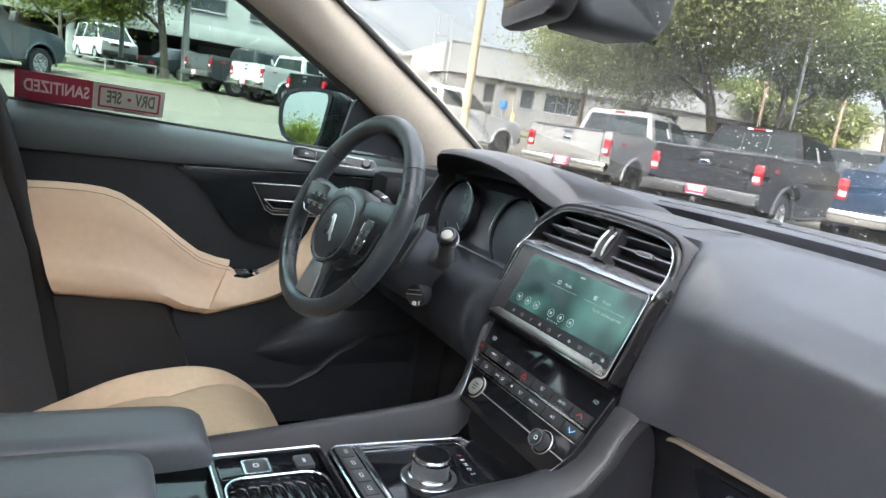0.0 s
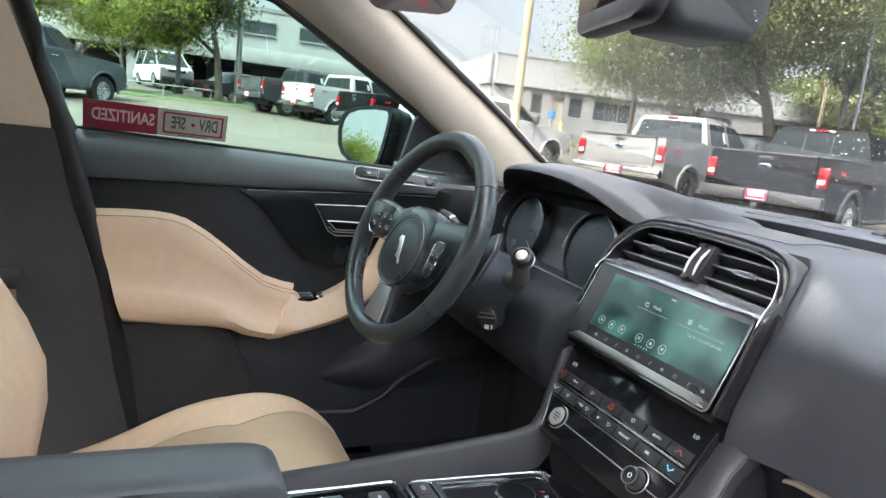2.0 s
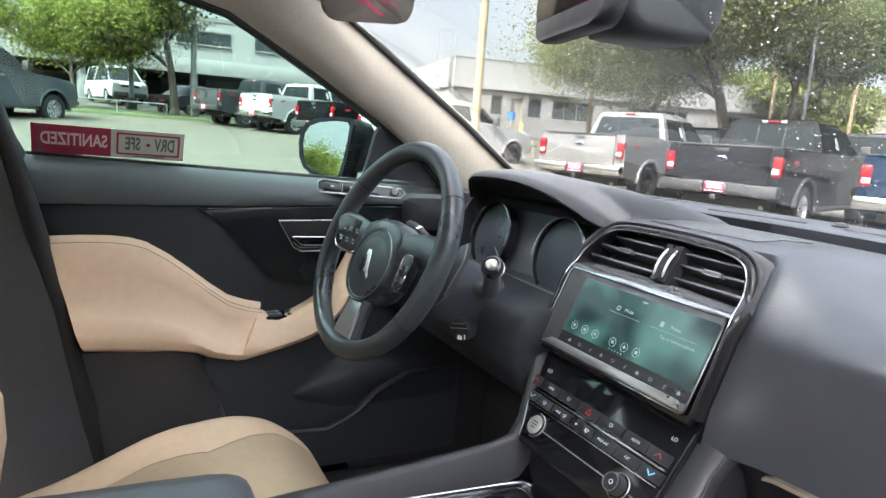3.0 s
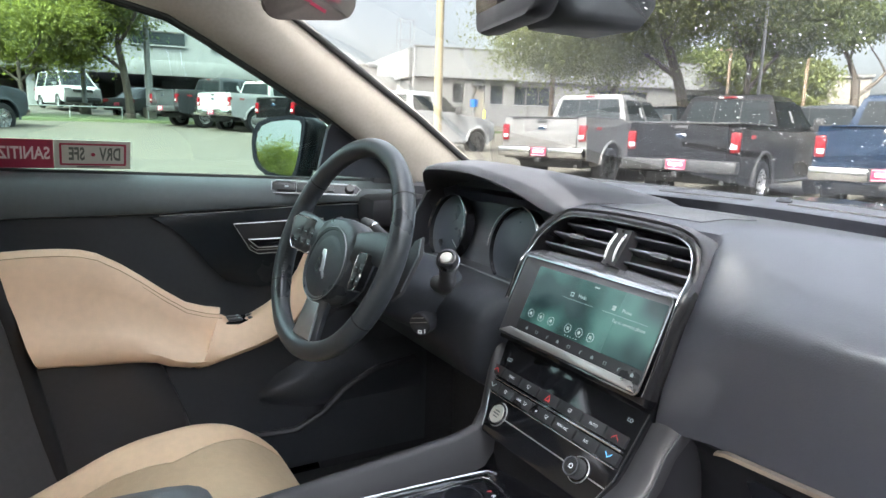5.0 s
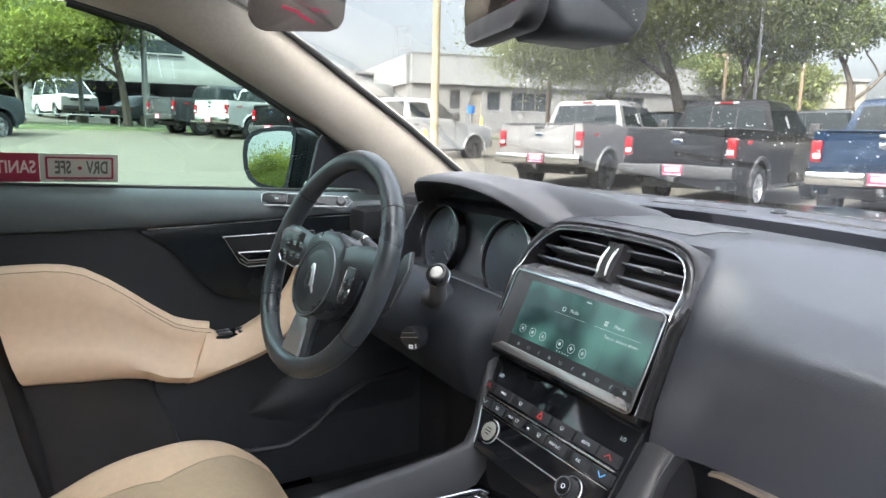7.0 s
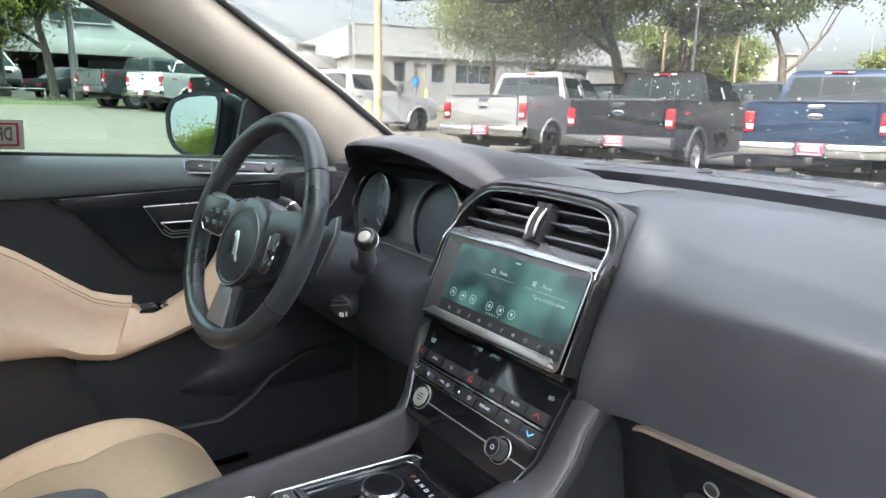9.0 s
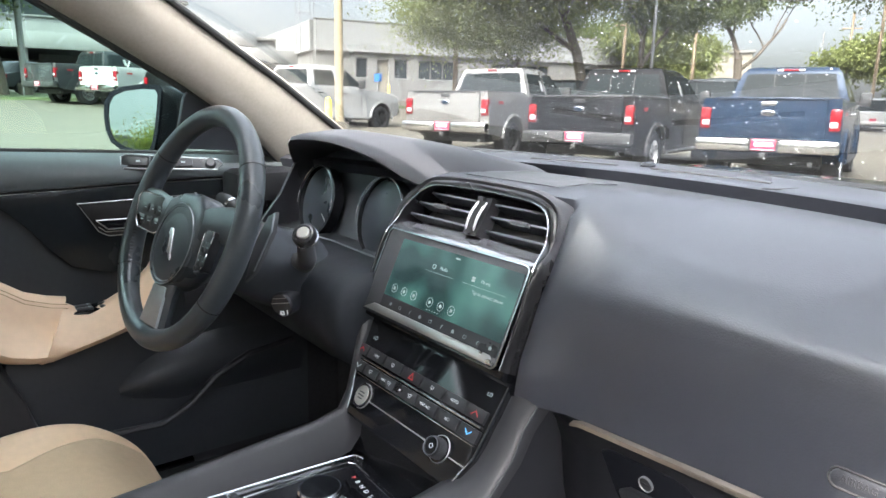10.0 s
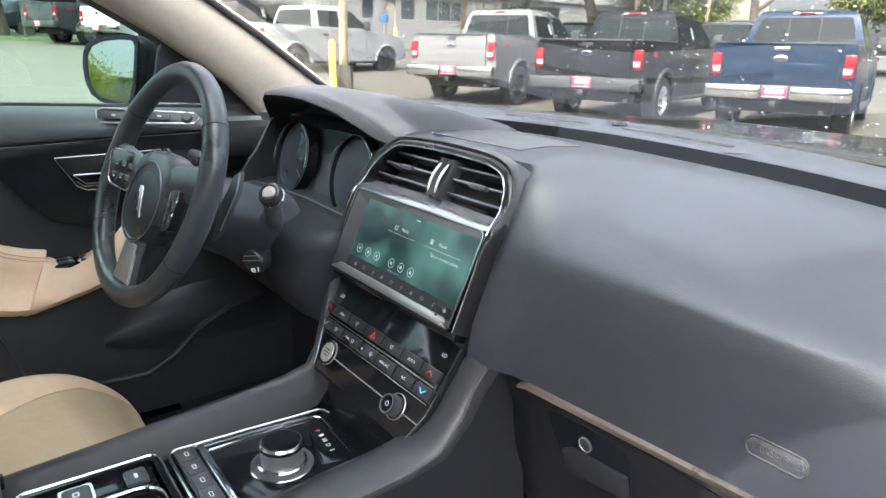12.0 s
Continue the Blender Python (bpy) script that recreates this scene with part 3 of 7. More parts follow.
def road_car(name, body_mat, label, category, m, length=4.6, half=0.88, height=1.45, belt=0.95, cab=(0.7, 3.6), roof=(1.3, 2.7), nose=0.85, r=0.32, group="parked cars"):
    car = thing(name, label, category, group=group)
    L = length
    y1, y2 = 0.85, L - 0.9
    low = [(0.05, 0.35), (0.0, 0.6), (0.04, belt - 0.06), (cab[0], belt), (cab[1], belt), (L - 0.35, nose), (L - 0.03, nose - 0.2), (L, 0.45), (L - 0.08, 0.28)]
    low += arc(y2, r, r + 0.07, 0, 180, 10) + [(y2 - r - 0.1, 0.24), (y1 + r + 0.1, 0.24)] + arc(y1, r, r + 0.07, 0, 180, 10)
    part("body", side_body(low, half, lambda z: 1.0 - 0.08 * smooth01(0.6, belt, z) - 0.05 * smooth01(0.5, 0.2, z), 0.04), body_mat, car)

    def row(z, hx, a, b):
        return [Vector((hx, a + 0.1, z)), Vector((hx, b - 0.2, z)), Vector((hx * 0.85, b, z)), Vector((-hx * 0.85, b, z)), Vector((-hx, b - 0.2, z)), Vector((-hx, a + 0.1, z)), Vector((-hx * 0.85, a, z)), Vector((hx * 0.85, a, z))]
    hb, ht = half * 0.92, half * 0.70
    part("glass_house", loft([row(belt - 0.02, hb, cab[0], cab[1]), row(height - 0.09, ht + 0.02, roof[0], roof[1] + 0.05)]), M_CARGLASS, car)
    part("roof", loft([row(height - 0.10, ht + 0.03, roof[0] - 0.02, roof[1] + 0.07), row(height - 0.03, ht - 0.03, roof[0] + 0.05, roof[1] - 0.02), row(height, ht * 0.7, roof[0] + 0.3, roof[1] - 0.3)]), body_mat, car)
    mid = (roof[0] + roof[1]) / 2
    for s in (-1, 1):
        for yb, yt in ((cab[0] + 0.12, roof[0] + 0.05), (mid - 0.02, mid - 0.02), (cab[1] - 0.1, roof[1])):
            part("window_pillar", tube([(s * (hb - 0.005), yb, belt - 0.02), (s * (ht + 0.02), yt, height - 0.09)], 0.035, 6), body_mat, car)
        part("tail_lamp", box(s * half * 0.80, 0.05, belt - 0.17, 0.30, 0.12, 0.16, 0.03), M_TAIL, car)
        part("headlamp", box(s * half * 0.76, L - 0.14, nose - 0.15, 0.34, 0.24, 0.15, 0.04), M_LAMP, car)
        part("door_mirror", box(s * (half + 0.08), cab[1] - 0.45, belt + 0.08, 0.18, 0.1, 0.14, 0.03), body_mat, car)
        for yy in (y1, y2):
            add_wheel(car, s * (half - 0.11), yy, r, 0.21, M_RIM)
    part("front_bumper", box(0, L - 0.06, 0.42, half * 1.8, 0.2, 0.26, 0.06), M_BLACKPLASTIC, car)
    part("grille", box(0, L - 0.03, nose - 0.22, half * 1.0, 0.08, 0.14, 0.02), M_BLACKPLASTIC, car)
    part("rear_bumper", box(0, 0.0, 0.45, half * 1.8, 0.16, 0.2, 0.05), body_mat, car)
    part("number_plate", box(0, -0.085, 0.62, 0.32, 0.012, 0.15), M_PLATE, car)
    car.matrix_basis = m
    return car


road_car("van", P_WHITE, "white compact passenger van on the far side", "van", placed(-42.0, -1.0, -1.25), 4.3, 0.92, 1.90, 1.12, (0.05, 3.85), (0.12, 2.95), 1.08, 0.34)
road_car("sedan", P_RED, "red sedan under the car park canopy", "car", placed(-38.5, -7.0, -0.2))
road_car("sedan", P_CHAR, "charcoal sedan parked behind the rail", "car", placed(-33.5, 1.6, 0.75))
road_car("suv", P_CHAR, "black sport utility vehicle between two pickups", "car", placed(-10.1, 16.9, 0.29), 5.0, 1.0, 2.02, 1.30, (0.05, 3.9), (0.2, 3.1), 1.15, 0.39)
road_car("suv", P_BLACK, "dark car parked beyond the silver pickup", "car", placed(-16.5, 17.4, 0.29), 4.7, 0.92, 1.82, 1.15, (0.15, 3.8), (0.5, 2.9), 0.98, 0.35)
road_car("sedan", P_WHITE, "white hatchback parked at the end of the lot", "car", placed(-14.06, 38.8, 0.30), 4.5, 0.92, 1.75, 1.08, (0.15, 3.6), (0.5, 2.8), 0.95, 0.34)
road_car("suv", P_GREY, "grey car partly hidden by the window pillar", "car", placed(-24.0, 10.2, 0.3), 4.7, 0.92, 1.65, 1.05, (0.15, 3.8), (0.5, 2.9), 0.98, 0.35)

# ---- buildings ----


BASE = 1.81


def showroom():
    """The low stucco building beyond the pickups: face along +y from its corner."""
    b = thing("commercial_building", "low grey stucco building with flat roof and dark windows", "building", base=(-39.5, 19.7, BASE))
    ang = math.atan2(16.0, 3.0)
    m = Matrix.Translation((-39.5, 19.7, BASE)) @ Matrix.Rotation(ang, 4, "Z")
    H, L, D = 4.6, 34.0, 22.0
    wins = [(2.7, 3.5), (5.4, 6.4), (7.2, 10.05), (13.0, 18.0), (21.0, 26.0)]
    door = (4.15, 5.0)
    top = 2.75
    holes = sorted([(a, c, 1.12, 2.42) for a, c in wins] + [(door[0], door[1], 0.0, 2.35)])
    bm = None
    x = 0.0
    for a, c, lo, hi in holes:
        bm = box((x + a) / 2, 0.15, top / 2 - 0.4, a - x, 0.3, top + 0.8, m=m, bm=bm)
        if lo > 0:
            bm = box((a + c) / 2, 0.15, lo / 2 - 0.4, c - a, 0.3, lo + 0.8, m=m, bm=bm)
        bm = box((a + c) / 2, 0.15, (hi + top) / 2, c - a, 0.3, top - hi, m=m, bm=bm)
        x = c
    bm = box((x + L) / 2, 0.15, top / 2 - 0.4, L - x, 0.3, top + 0.8, m=m, bm=bm)
    part("wall", bm, M_WALL, b)
    part("parapet", box(L / 2, 0.03, (top + 4.6) / 2, L + 0.1, 0.52, 4.6 - top, m=m), M_WALLWHITE, b)
    part("parapet_cap", box(L / 2, 0.03, 4.64, L + 0.2, 0.62, 0.08, 0.02, m=m), M_WALL, b)
    part("side_wall", box(0.15, D / 2 + 0.3, top / 2 - 0.4, 0.3, D - 0.6, top + 0.8, m=m), M_WALL, b)
    part("side_parapet", box(0.03, D / 2 + 0.3, (top + 4.6) / 2, 0.52, D - 0.6, 4.6 - top, m=m), M_WALLWHITE, b)
    part("roof", box(L / 2, D / 2, 3.2, L - 0.7, D - 0.7, 0.2, m=m), M_WALL, b)
    part("rear_wall", box(L / 2, D - 0.1, 2.1, L - 0.7, 0.2, 4.2, m=m), M_WALL, b)
    for a, c in wins:
        w = part("window", box((a + c) / 2, 0.2, 1.77, c - a, 0.02, 1.3, m=m), M_WINDOW, b)
        part("frame_top", box((a + c) / 2, 0.15, 2.39, c - a, 0.10, 0.06, m=m), M_FRAME, w)
        part("sill", box((a + c) / 2, 0.1, 1.14, c - a + 0.1, 0.26, 0.07, m=m), M_WALLWHITE, w)
        k = max(1, round((c - a) / 0.95))
        for i in range(k + 1):
            part("mullion", box(a + (c - a) * i / k, 0.15, 1.77, 0.07, 0.10, 1.3, m=m), M_FRAME, w)
    part("door", box(sum(door) / 2, 0.22, 0.97, door[1] - door[0], 0.05, 2.74, m=m), M_WALLTAN, b)
    # roof ladder frame on the corner
    lad = None
    for dx, dy in ((0, 0), (0.9, 0), (0, 0.9), (0.9, 0.9)):
        lad = tube([m @ Vector((dx - 1.1, -0.4 + dy, 0.2)), m @ Vector((dx - 1.1, -0.4 + dy, 6.2))], 0.022, 6, bm=lad)
    for z in (4.9, 6.15):
        for p, q in (((0, 0), (0.9, 0)), ((0.9, 0), (0.9, 0.9)), ((0.9, 0.9), (0, 0.9)), ((0, 0.9), (0, 0))):
            lad = tube([m @ Vector((p[0] - 1.1, p[1] - 0.4, z)), m @ Vector((q[0] - 1.1, q[1] - 0.4, z))], 0.02, 6, bm=lad)
    part("roof_ladder", lad, M_STEEL, b)
    # lower annex behind the corner
    m2 = m @ Matrix.Translation((-16, 10, 0))
    part("annex", box(8, 5, 1.6, 16, 10, 4.8, 0.03, m=m2), M_WALLWHITE, b)
    part("annex_roof", box(8, 5, 4.1, 16.5, 10.5, 0.25, 0.03, m=m2), M_WALL, b)
    return m


showroom()


def car_park():
    x0 = -46.0
    g = 2.20
    b = thing("car_park_building", "white two-storey car park with dark open bays", "building", base=(x0, 0, g))
    m = Matrix.Translation((x0, -34, g - 1.15)) @ Matrix.Rotation(radians(90 - 2), 4, "Z")
    L, D = 64.0, 16.0
    part("floor_slab", box(L / 2, D / 2, -0.05, L, D, 0.2, m=m), M_CONCRETE, b)
    part("back_wall", box(L / 2, D, 2.0, L, 0.3, 4.0, m=m), M_WALLWHITE, b)
    part("deck", box(L / 2, D / 2, 3.05, L, D, 0.3, m=m), M_BAYSHADE, b)
    part("fascia", box(L / 2, -0.1, 3.25, L, 0.35, 0.9, 0.02, m=m), M_WALLWHITE, b)
    part("upper_wall", box(L / 2 - 8, 3.2, 5.2, L - 16, 0.3, 2.6, m=m), M_WALLWHITE, b)
    part("upper_roof", box(L / 2 - 8, 8, 6.55, L - 15.6, 10, 0.25, m=m), M_WALL, b)
    for k in range(9):
        w = part("upper_window", box(4 + k * 5.0, 3.02, 5.3, 3.4, 0.06, 0.8, m=m), M_WINDOW, b)
        part("frame", box(4 + k * 5.0, 2.99, 5.73, 3.5, 0.08, 0.08, m=m), M_FRAME, w)
        part("sill", box(4 + k * 5.0, 2.97, 4.87, 3.5, 0.12, 0.08, m=m), M_WALLWHITE, w)
    for k in range(11):
        part("column", box(1 + k * 6.2, 0.3, 1.4, 0.45, 0.45, 2.85, 0.02, m=m), M_WALLWHITE, b)
        part("inner_column", box(3.2 + k * 5.6, 8.5, 1.4, 0.5, 0.5, 2.85, 0.02, m=m), M_WALLWHITE, b)
    # the dark panels carry painted shade deep in the bays
    for k in range(14):
        part("bay_panel", box(3 + k * 4.4, 7.5, 1.2, 1.8, 0.2, 2.4, m=m), M_BAYSHADE if k % 3 else M_WALL, b)
    part("roof_unit", box(52, 4, 4.6, 1.9, 1.2, 1.0, 0.03, m=m), M_STEEL, b)
    part("awning", box(60, -1.2, 3.0, 7.5, 2.4, 0.16, m=m), M_WALLWHITE, b)
    for k in range(2):
        part("awning_post", tube([m @ Vector((57 + 6 * k, -2.2, 0)), m @ Vector((57 + 6 * k, -2.2, 3.0))], 0.07, 8), M_WALLWHITE, b)
    return m


car_park()


def far_block(x, y, w, d, h, heading, mat, label, rows=2):
    b = thing("office_block", label, "building", base=(x, y, ground_z(x)), group="far buildings")
    m = spot(x, y, heading)
    part("wall", box(0, 0, h / 2, w, d, h, 0.05, m=m), mat, b)
    part("roof", box(0, 0, h + 0.1, w + 0.4, d + 0.4, 0.25, m=m), M_WALL, b)
    n = int(w / 3.4)
    for r in range(rows):
        for k in range(n):
            part("window", box(-w / 2 + (k + 0.5) * w / n, -d / 2 - 0.02, 1.9 + r * 3.1, w / n * 0.55, 0.12, 1.4, m=m), M_WINDOW, b)


far_block(-39.0, 58.3, 12, 8, 4.8, 0.59, M_WALLTAN, "low tan building far behind the trees", 1)
far_block(-8, 95, 26, 10, 4.2, 0.05, M_WALLTAN, "tan office building at the end of the lot", 1)
far_block(-62, 46, 24, 10, 4.2, 0.9, M_WALLWHITE, "white low building behind the trees", 1)

# unseen plain buildings round the lot, behind the open door; they block low skylight
far_block(4, -62, 110, 8, 8.0, 3.14159, M_WALLTAN, "unseen plain tan block behind the parked car, added to cut skylight")
far_block(26, -6, 80, 8, 8.5, 1.5708, M_WALLTAN, "unseen plain tan block across the drive lane, added to cut skylight")

# ---- poles, rails ----


def lamp_pole(x, y, h, r, mat, label, heads=0, name="lamp_pole"):
    p = thing(name, label, "pole", base=(x, y, ground_z(x)), group="lot poles")
    z = ground_z(x)
    part("shaft", tube([(x, y, z), (x, y, z + h / 2), (x, y, z + h)], [r, r * 0.88, r * 0.75], 14), mat, p)
    part("footing", revolve([(r * 2.1, 0), (r * 2.1, 0.5), (r * 1.9, 0.55)], Matrix.Translation((x, y, z)), 16), M_CONCRETE, p)
    for s in range(heads):
        part("lamp_head", box(x + (0.7 if s == 0 else -0.7), y, z + h, 0.9, 0.35, 0.14, 0.03), M_STEEL, p)
    return p


def az_point(az, d):
    return 0.655 + d * math.sin(radians(az)), -0.56 + d * math.cos(radians(az))


lamp_pole(*az_point(-61.3, 16.0), 9.0, 0.10, M_POLE, "tan concrete lamp pole standing in the lot")
lamp_pole(*az_point(-84.1, 32.5), 9.0, 0.13, M_STEEL, "grey-green lamp pole by the lawn strip", 2)
lamp_pole(*az_point(-51.8, 36.0), 7.0, 0.14, M_WOODPOLE, "brown wooden utility pole before the building", 0, "utility_pole")
for far_az, far_d, far_h, arm in ((-38.3, 44.0, 6.4, 1.3), (-33.0, 46.0, 8.0, 0), (-22.6, 58.0, 7.6, 1.3), (-20.8, 46.0, 7.4, 0)):
    px_, py_ = az_point(far_az, far_d)
    far_pole = lamp_pole(px_, py_, far_h, 0.105, M_WOODPOLE, "weathered wooden utility pole" + (" with a cross-arm" if arm else " in the distance"), 0, "utility_pole")
    if arm:
        part("cross_arm", box(0, 0, 0, arm, 0.10, 0.10, 0.02, m=Matrix.Translation((px_, py_, ground_z(px_) + far_h - 1.1)) @ Matrix.Rotation(0.5, 4, "Z")), M_WOODPOLE, far_pole)
lamp_pole(*az_point(-36.1, 31.0), 8.0, 0.075, M_STEEL, "grey lamp pole under the oak crowns", 0)
lamp_pole(*az_point(-24.3, 70.0), 7.2, 0.09, M_STEEL, "thin grey lamp pole far off", 0)
lamp_pole(*az_point(-88.5, 36.0), 6.0, 0.12, M_WALLWHITE, "white post before the car park", 0, "post")


def bollard(x, y, h=1.1):
    z = ground_z(x)
    b = thing("bollard", "yellow painted steel bollard", "bollard", base=(x, y, z), group="yellow bollards")
    part("post", revolve([(0.075, 0), (0.075, h - 0.05), (0.05, h), (0.01, h + 0.02)], Matrix.Translation((x, y, z)), 14), M_YELLOW, b)
    part("base_collar", revolve([(0.12, 0), (0.12, 0.03), (0.08, 0.04)], Matrix.Translation((x, y, z)), 14), M_CONCRETE, b)


bollard(*az_point(-62.2, 15.6))
bollard(*az_point(-57.3, 41.0))
bx, by = az_point(-58.2, 42.0)
sign = thing("wall_sign", "small blue sign on a post by the building", "sign", base=(bx, by, ground_z(bx)))
part("panel", box(bx, by, ground_z(bx) + 1.5, 0.6, 0.2, 0.45, 0.02), M_BLUEBOX, sign)
part("post", tube([(bx, by, ground_z(bx)), (bx, by, ground_z(bx) + 1.3)], 0.05, 8), M_STEEL, sign)


def rail(y0, y1, x):
    f = thing("pipe_rail", "low galvanised pipe rail along the lawn", "rail", base=(x, y0, ground_z(x)), group="pipe rails")
    z = ground_z(x)
    part("top_pipe", tube([(x, y0, z + 0.55), (x, y1, z + 0.55)], 0.026, 8), M_STEEL, f)
    n = max(2, int((y1 - y0) / 2.5))
    for k in range(n + 1):
        y = y0 + (y1 - y0) * k / n
        part("post", tube([(x, y, z), (x, y, z + 0.55)], 0.026, 8), M_STEEL, f)


rail(-10.0, -3.0, -30.6)
rail(-2.2, 1.6, -30.6)
rail(2.6, 8.0, -30.6)
lawn = solid("lawn", loft([[Vector((x, y, ground_z(x) + (0.10 if 0 < i < 3 else -0.02))) for i, x in enumerate((-33.6, -33.5, -29.6, -29.5))] for y in (-30, -10, 0, 12.0, 20.0)], closed=False), M_GRASS, "strip of mown green lawn", "lawn", kind="structure")

# ---- trees ----


def tree(x, y, h, spread, leaf_mat, label, seed, trunk_r=0.22, fork=0.35, leaves=9000, leaf=0.16, density=1.0, bare=0.25, kind_name="oak_tree", droop=0.0):
    rnd = random.Random(seed)
    z = ground_z(x)
    t = thing(kind_name, label, "tree", base=(x, y, z), group="lot trees")
    bm = bmesh.new()
    tips = []

    limbs = []

    def limb(p, d, length, r, depth):
        pts, rs = [p], [r]
        q, dd = p.copy(), d.copy()
        n = 4
        for k in range(n):
            dd = (dd + Vector((rnd.uniform(-1, 1), rnd.uniform(-1, 1), rnd.uniform(-0.3, 0.6))) * 0.16).normalized()
            q = q + dd * length / n
            pts.append(q.copy())
            rs.append(r * (1 - 0.45 * (k + 1) / n))
        limbs.append((pts, rs, 7 if depth < 2 else 5))
        tips.append(q)
        if depth >= 3:
            return
        for _ in range(3 if depth else 4):
            a = rnd.uniform(0, 2 * math.pi)
            nd = (dd * 0.55 + Vector((math.cos(a), math.sin(a), rnd.uniform(0.0, 0.55))) * 0.8).normalized()
            k = rnd.randint(2, n)
            limb(pts[k], nd, length * rnd.uniform(0.55, 0.8), rs[k] * 0.66, depth + 1)

    limb(Vector((x, y, z)), Vector((rnd.uniform(-0.12, 0.12), rnd.uniform(-0.12, 0.12), 1)).normalized(), h * fork, trunk_r, 0)
    # spread the limbs so that the crown keeps its height and width
    zs = max(q.z for q in tips) - z
    rx = max(math.hypot(q.x - x, q.y - y) for q in tips)
    kz, kx = h * 0.93 / zs, spread * 0.9 / rx

    def stretch(q):
        f = 1 + (kx - 1) * smooth01(0.0, h * fork, (q.z - z) * kz)
        return Vector((x + (q.x - x) * f, y + (q.y - y) * f, z + (q.z - z) * kz))

    for pts, rs, seg in limbs:
        tube([stretch(q) for q in pts], rs, seg, bm=bm)
    tips = [stretch(q) for q in tips if (q.z - z) * kz > h * bare]
    part("trunk", bm, M_BARK, t)
    rng = np.random.RandomState(seed)
    c = np.array([q[:] for q in tips])
    c[:, 2] -= droop * h * (np.hypot(c[:, 0] - x, c[:, 1] - y) / spread) ** 1.4
    pick = rng.randint(0, len(c), leaves)
    clump = 0.15 * spread * (0.6 + rng.rand(leaves, 1))
    pos = c[pick] + rng.normal(size=(leaves, 3)) * clump * np.array([1.0, 1.0, 0.62]) * 0.8
    a = rng.normal(size=(leaves, 3))
    a /= np.linalg.norm(a, axis=1)[:, None]
    b = np.cross(a, rng.normal(size=(leaves, 3)))
    b /= np.linalg.norm(b, axis=1)[:, None]
    s = leaf * (0.6 + 0.8 * rng.rand(leaves, 1))
    fold = np.cross(a, b) * s * 0.25
    v = np.stack([pos - a * s, pos + b * s * 0.5 + fold, pos + a * s, pos - b * s * 0.5 + fold], 1) - np.array([x, y, z])
    me = bpy.data.meshes.new("crown")
    idx = np.arange(leaves * 4).reshape(-1, 4)
    me.from_pydata(v.reshape(-1, 3).tolist(), [], idx.tolist())
    me.materials.append(leaf_mat)
    ob = new("crown", me)
    ob.parent = t
    tagged(ob, kind="stuff")
    return t


def forked_oak(az, d):
    """A thin leaning oak: two long bare limbs with sparse leaves high up."""
    rnd, rng = random.Random(13), np.random.RandomState(13)
    x, y = az_point(az, d)
    z = ground_z(x)
    side, deep = Vector((math.cos(radians(az)), -math.sin(radians(az)), 0)), Vector((math.sin(radians(az)), math.cos(radians(az)), 0))
    t = thing("oak_tree", "open-branched forked oak with thin leaves", "tree", base=(x, y, z), group="lot trees")
    bm = bmesh.new()
    tips = []

    def limb(p, d, length, r, depth):
        pts, rs, q, dd = [p], [r], p.copy(), d.normalized()
        for k in range(6):
            dd = (dd + Vector((rnd.uniform(-1, 1), rnd.uniform(-1, 1), rnd.uniform(-0.3, 0.6))) * 0.20).normalized()
            q = q + dd * length / 6
            pts.append(q.copy())
            rs.append(r * (1 - 0.09 * (k + 1)))
        tube(pts, rs, 7 if depth < 2 else 5, bm=bm)
        if depth >= 2:
            tips.extend(pts[3:])
        if depth < 3:
            for _ in range(3):
                k = rnd.randint(2, 6)
                out = side * rnd.uniform(-1, 1) + deep * rnd.uniform(-1, 1) + Vector((0, 0, rnd.uniform(0.3, 1.0)))
                limb(pts[k], dd * 0.5 + out * 0.7, length * rnd.uniform(0.5, 0.75), rs[k] * 0.6, depth + 1)
    foot, crotch = Vector((x, y, z)), Vector((x, y, z + 3.3)) - side * 0.05
    tube([foot, foot.lerp(crotch, 0.5) + side * 0.06, crotch], [0.24, 0.19, 0.17], 10, bm=bm)
    limb(crotch, Vector((0, 0, 1)) - side * 0.42, 2.6, 0.13, 0)
    limb(crotch - Vector((0, 0, 0.75)), side * 0.95 + Vector((0, 0, 0.72)), 3.0, 0.10, 0)
    part("trunk", bm, M_BARK, t)
    c = np.array([q[:] for q in tips if q.z > z + 4.6])
    n = 20000
    pos = c[rng.randint(0, len(c), n)] + rng.normal(size=(n, 3)) * np.array([0.34, 0.34, 0.22])
    a = rng.normal(size=(n, 3))
    a /= np.linalg.norm(a, axis=1)[:, None]
    b = np.cross(a, rng.normal(size=(n, 3)))
    b /= np.linalg.norm(b, axis=1)[:, None]
    s = 0.085 * (0.6 + 0.8 * rng.rand(n, 1))
    v = np.stack([pos - a * s, pos + b * s * 0.5, pos + a * s, pos - b * s * 0.5], 1) - np.array([x, y, z])
    me = bpy.data.meshes.new("crown")
    me.from_pydata(v.reshape(-1, 3).tolist(), [], np.arange(n * 4).reshape(-1, 4).tolist())
    me.materials.append(M_LEAF)
    ob = new("crown", me)
    ob.parent = t
    tagged(ob, kind="stuff")
    return t


def tree_at(az, d, h, spread, mat, label, seed, **kw):
    x, y = az_point(az, d)
    return tree(x, y, h, spread, mat, label, seed, **kw)


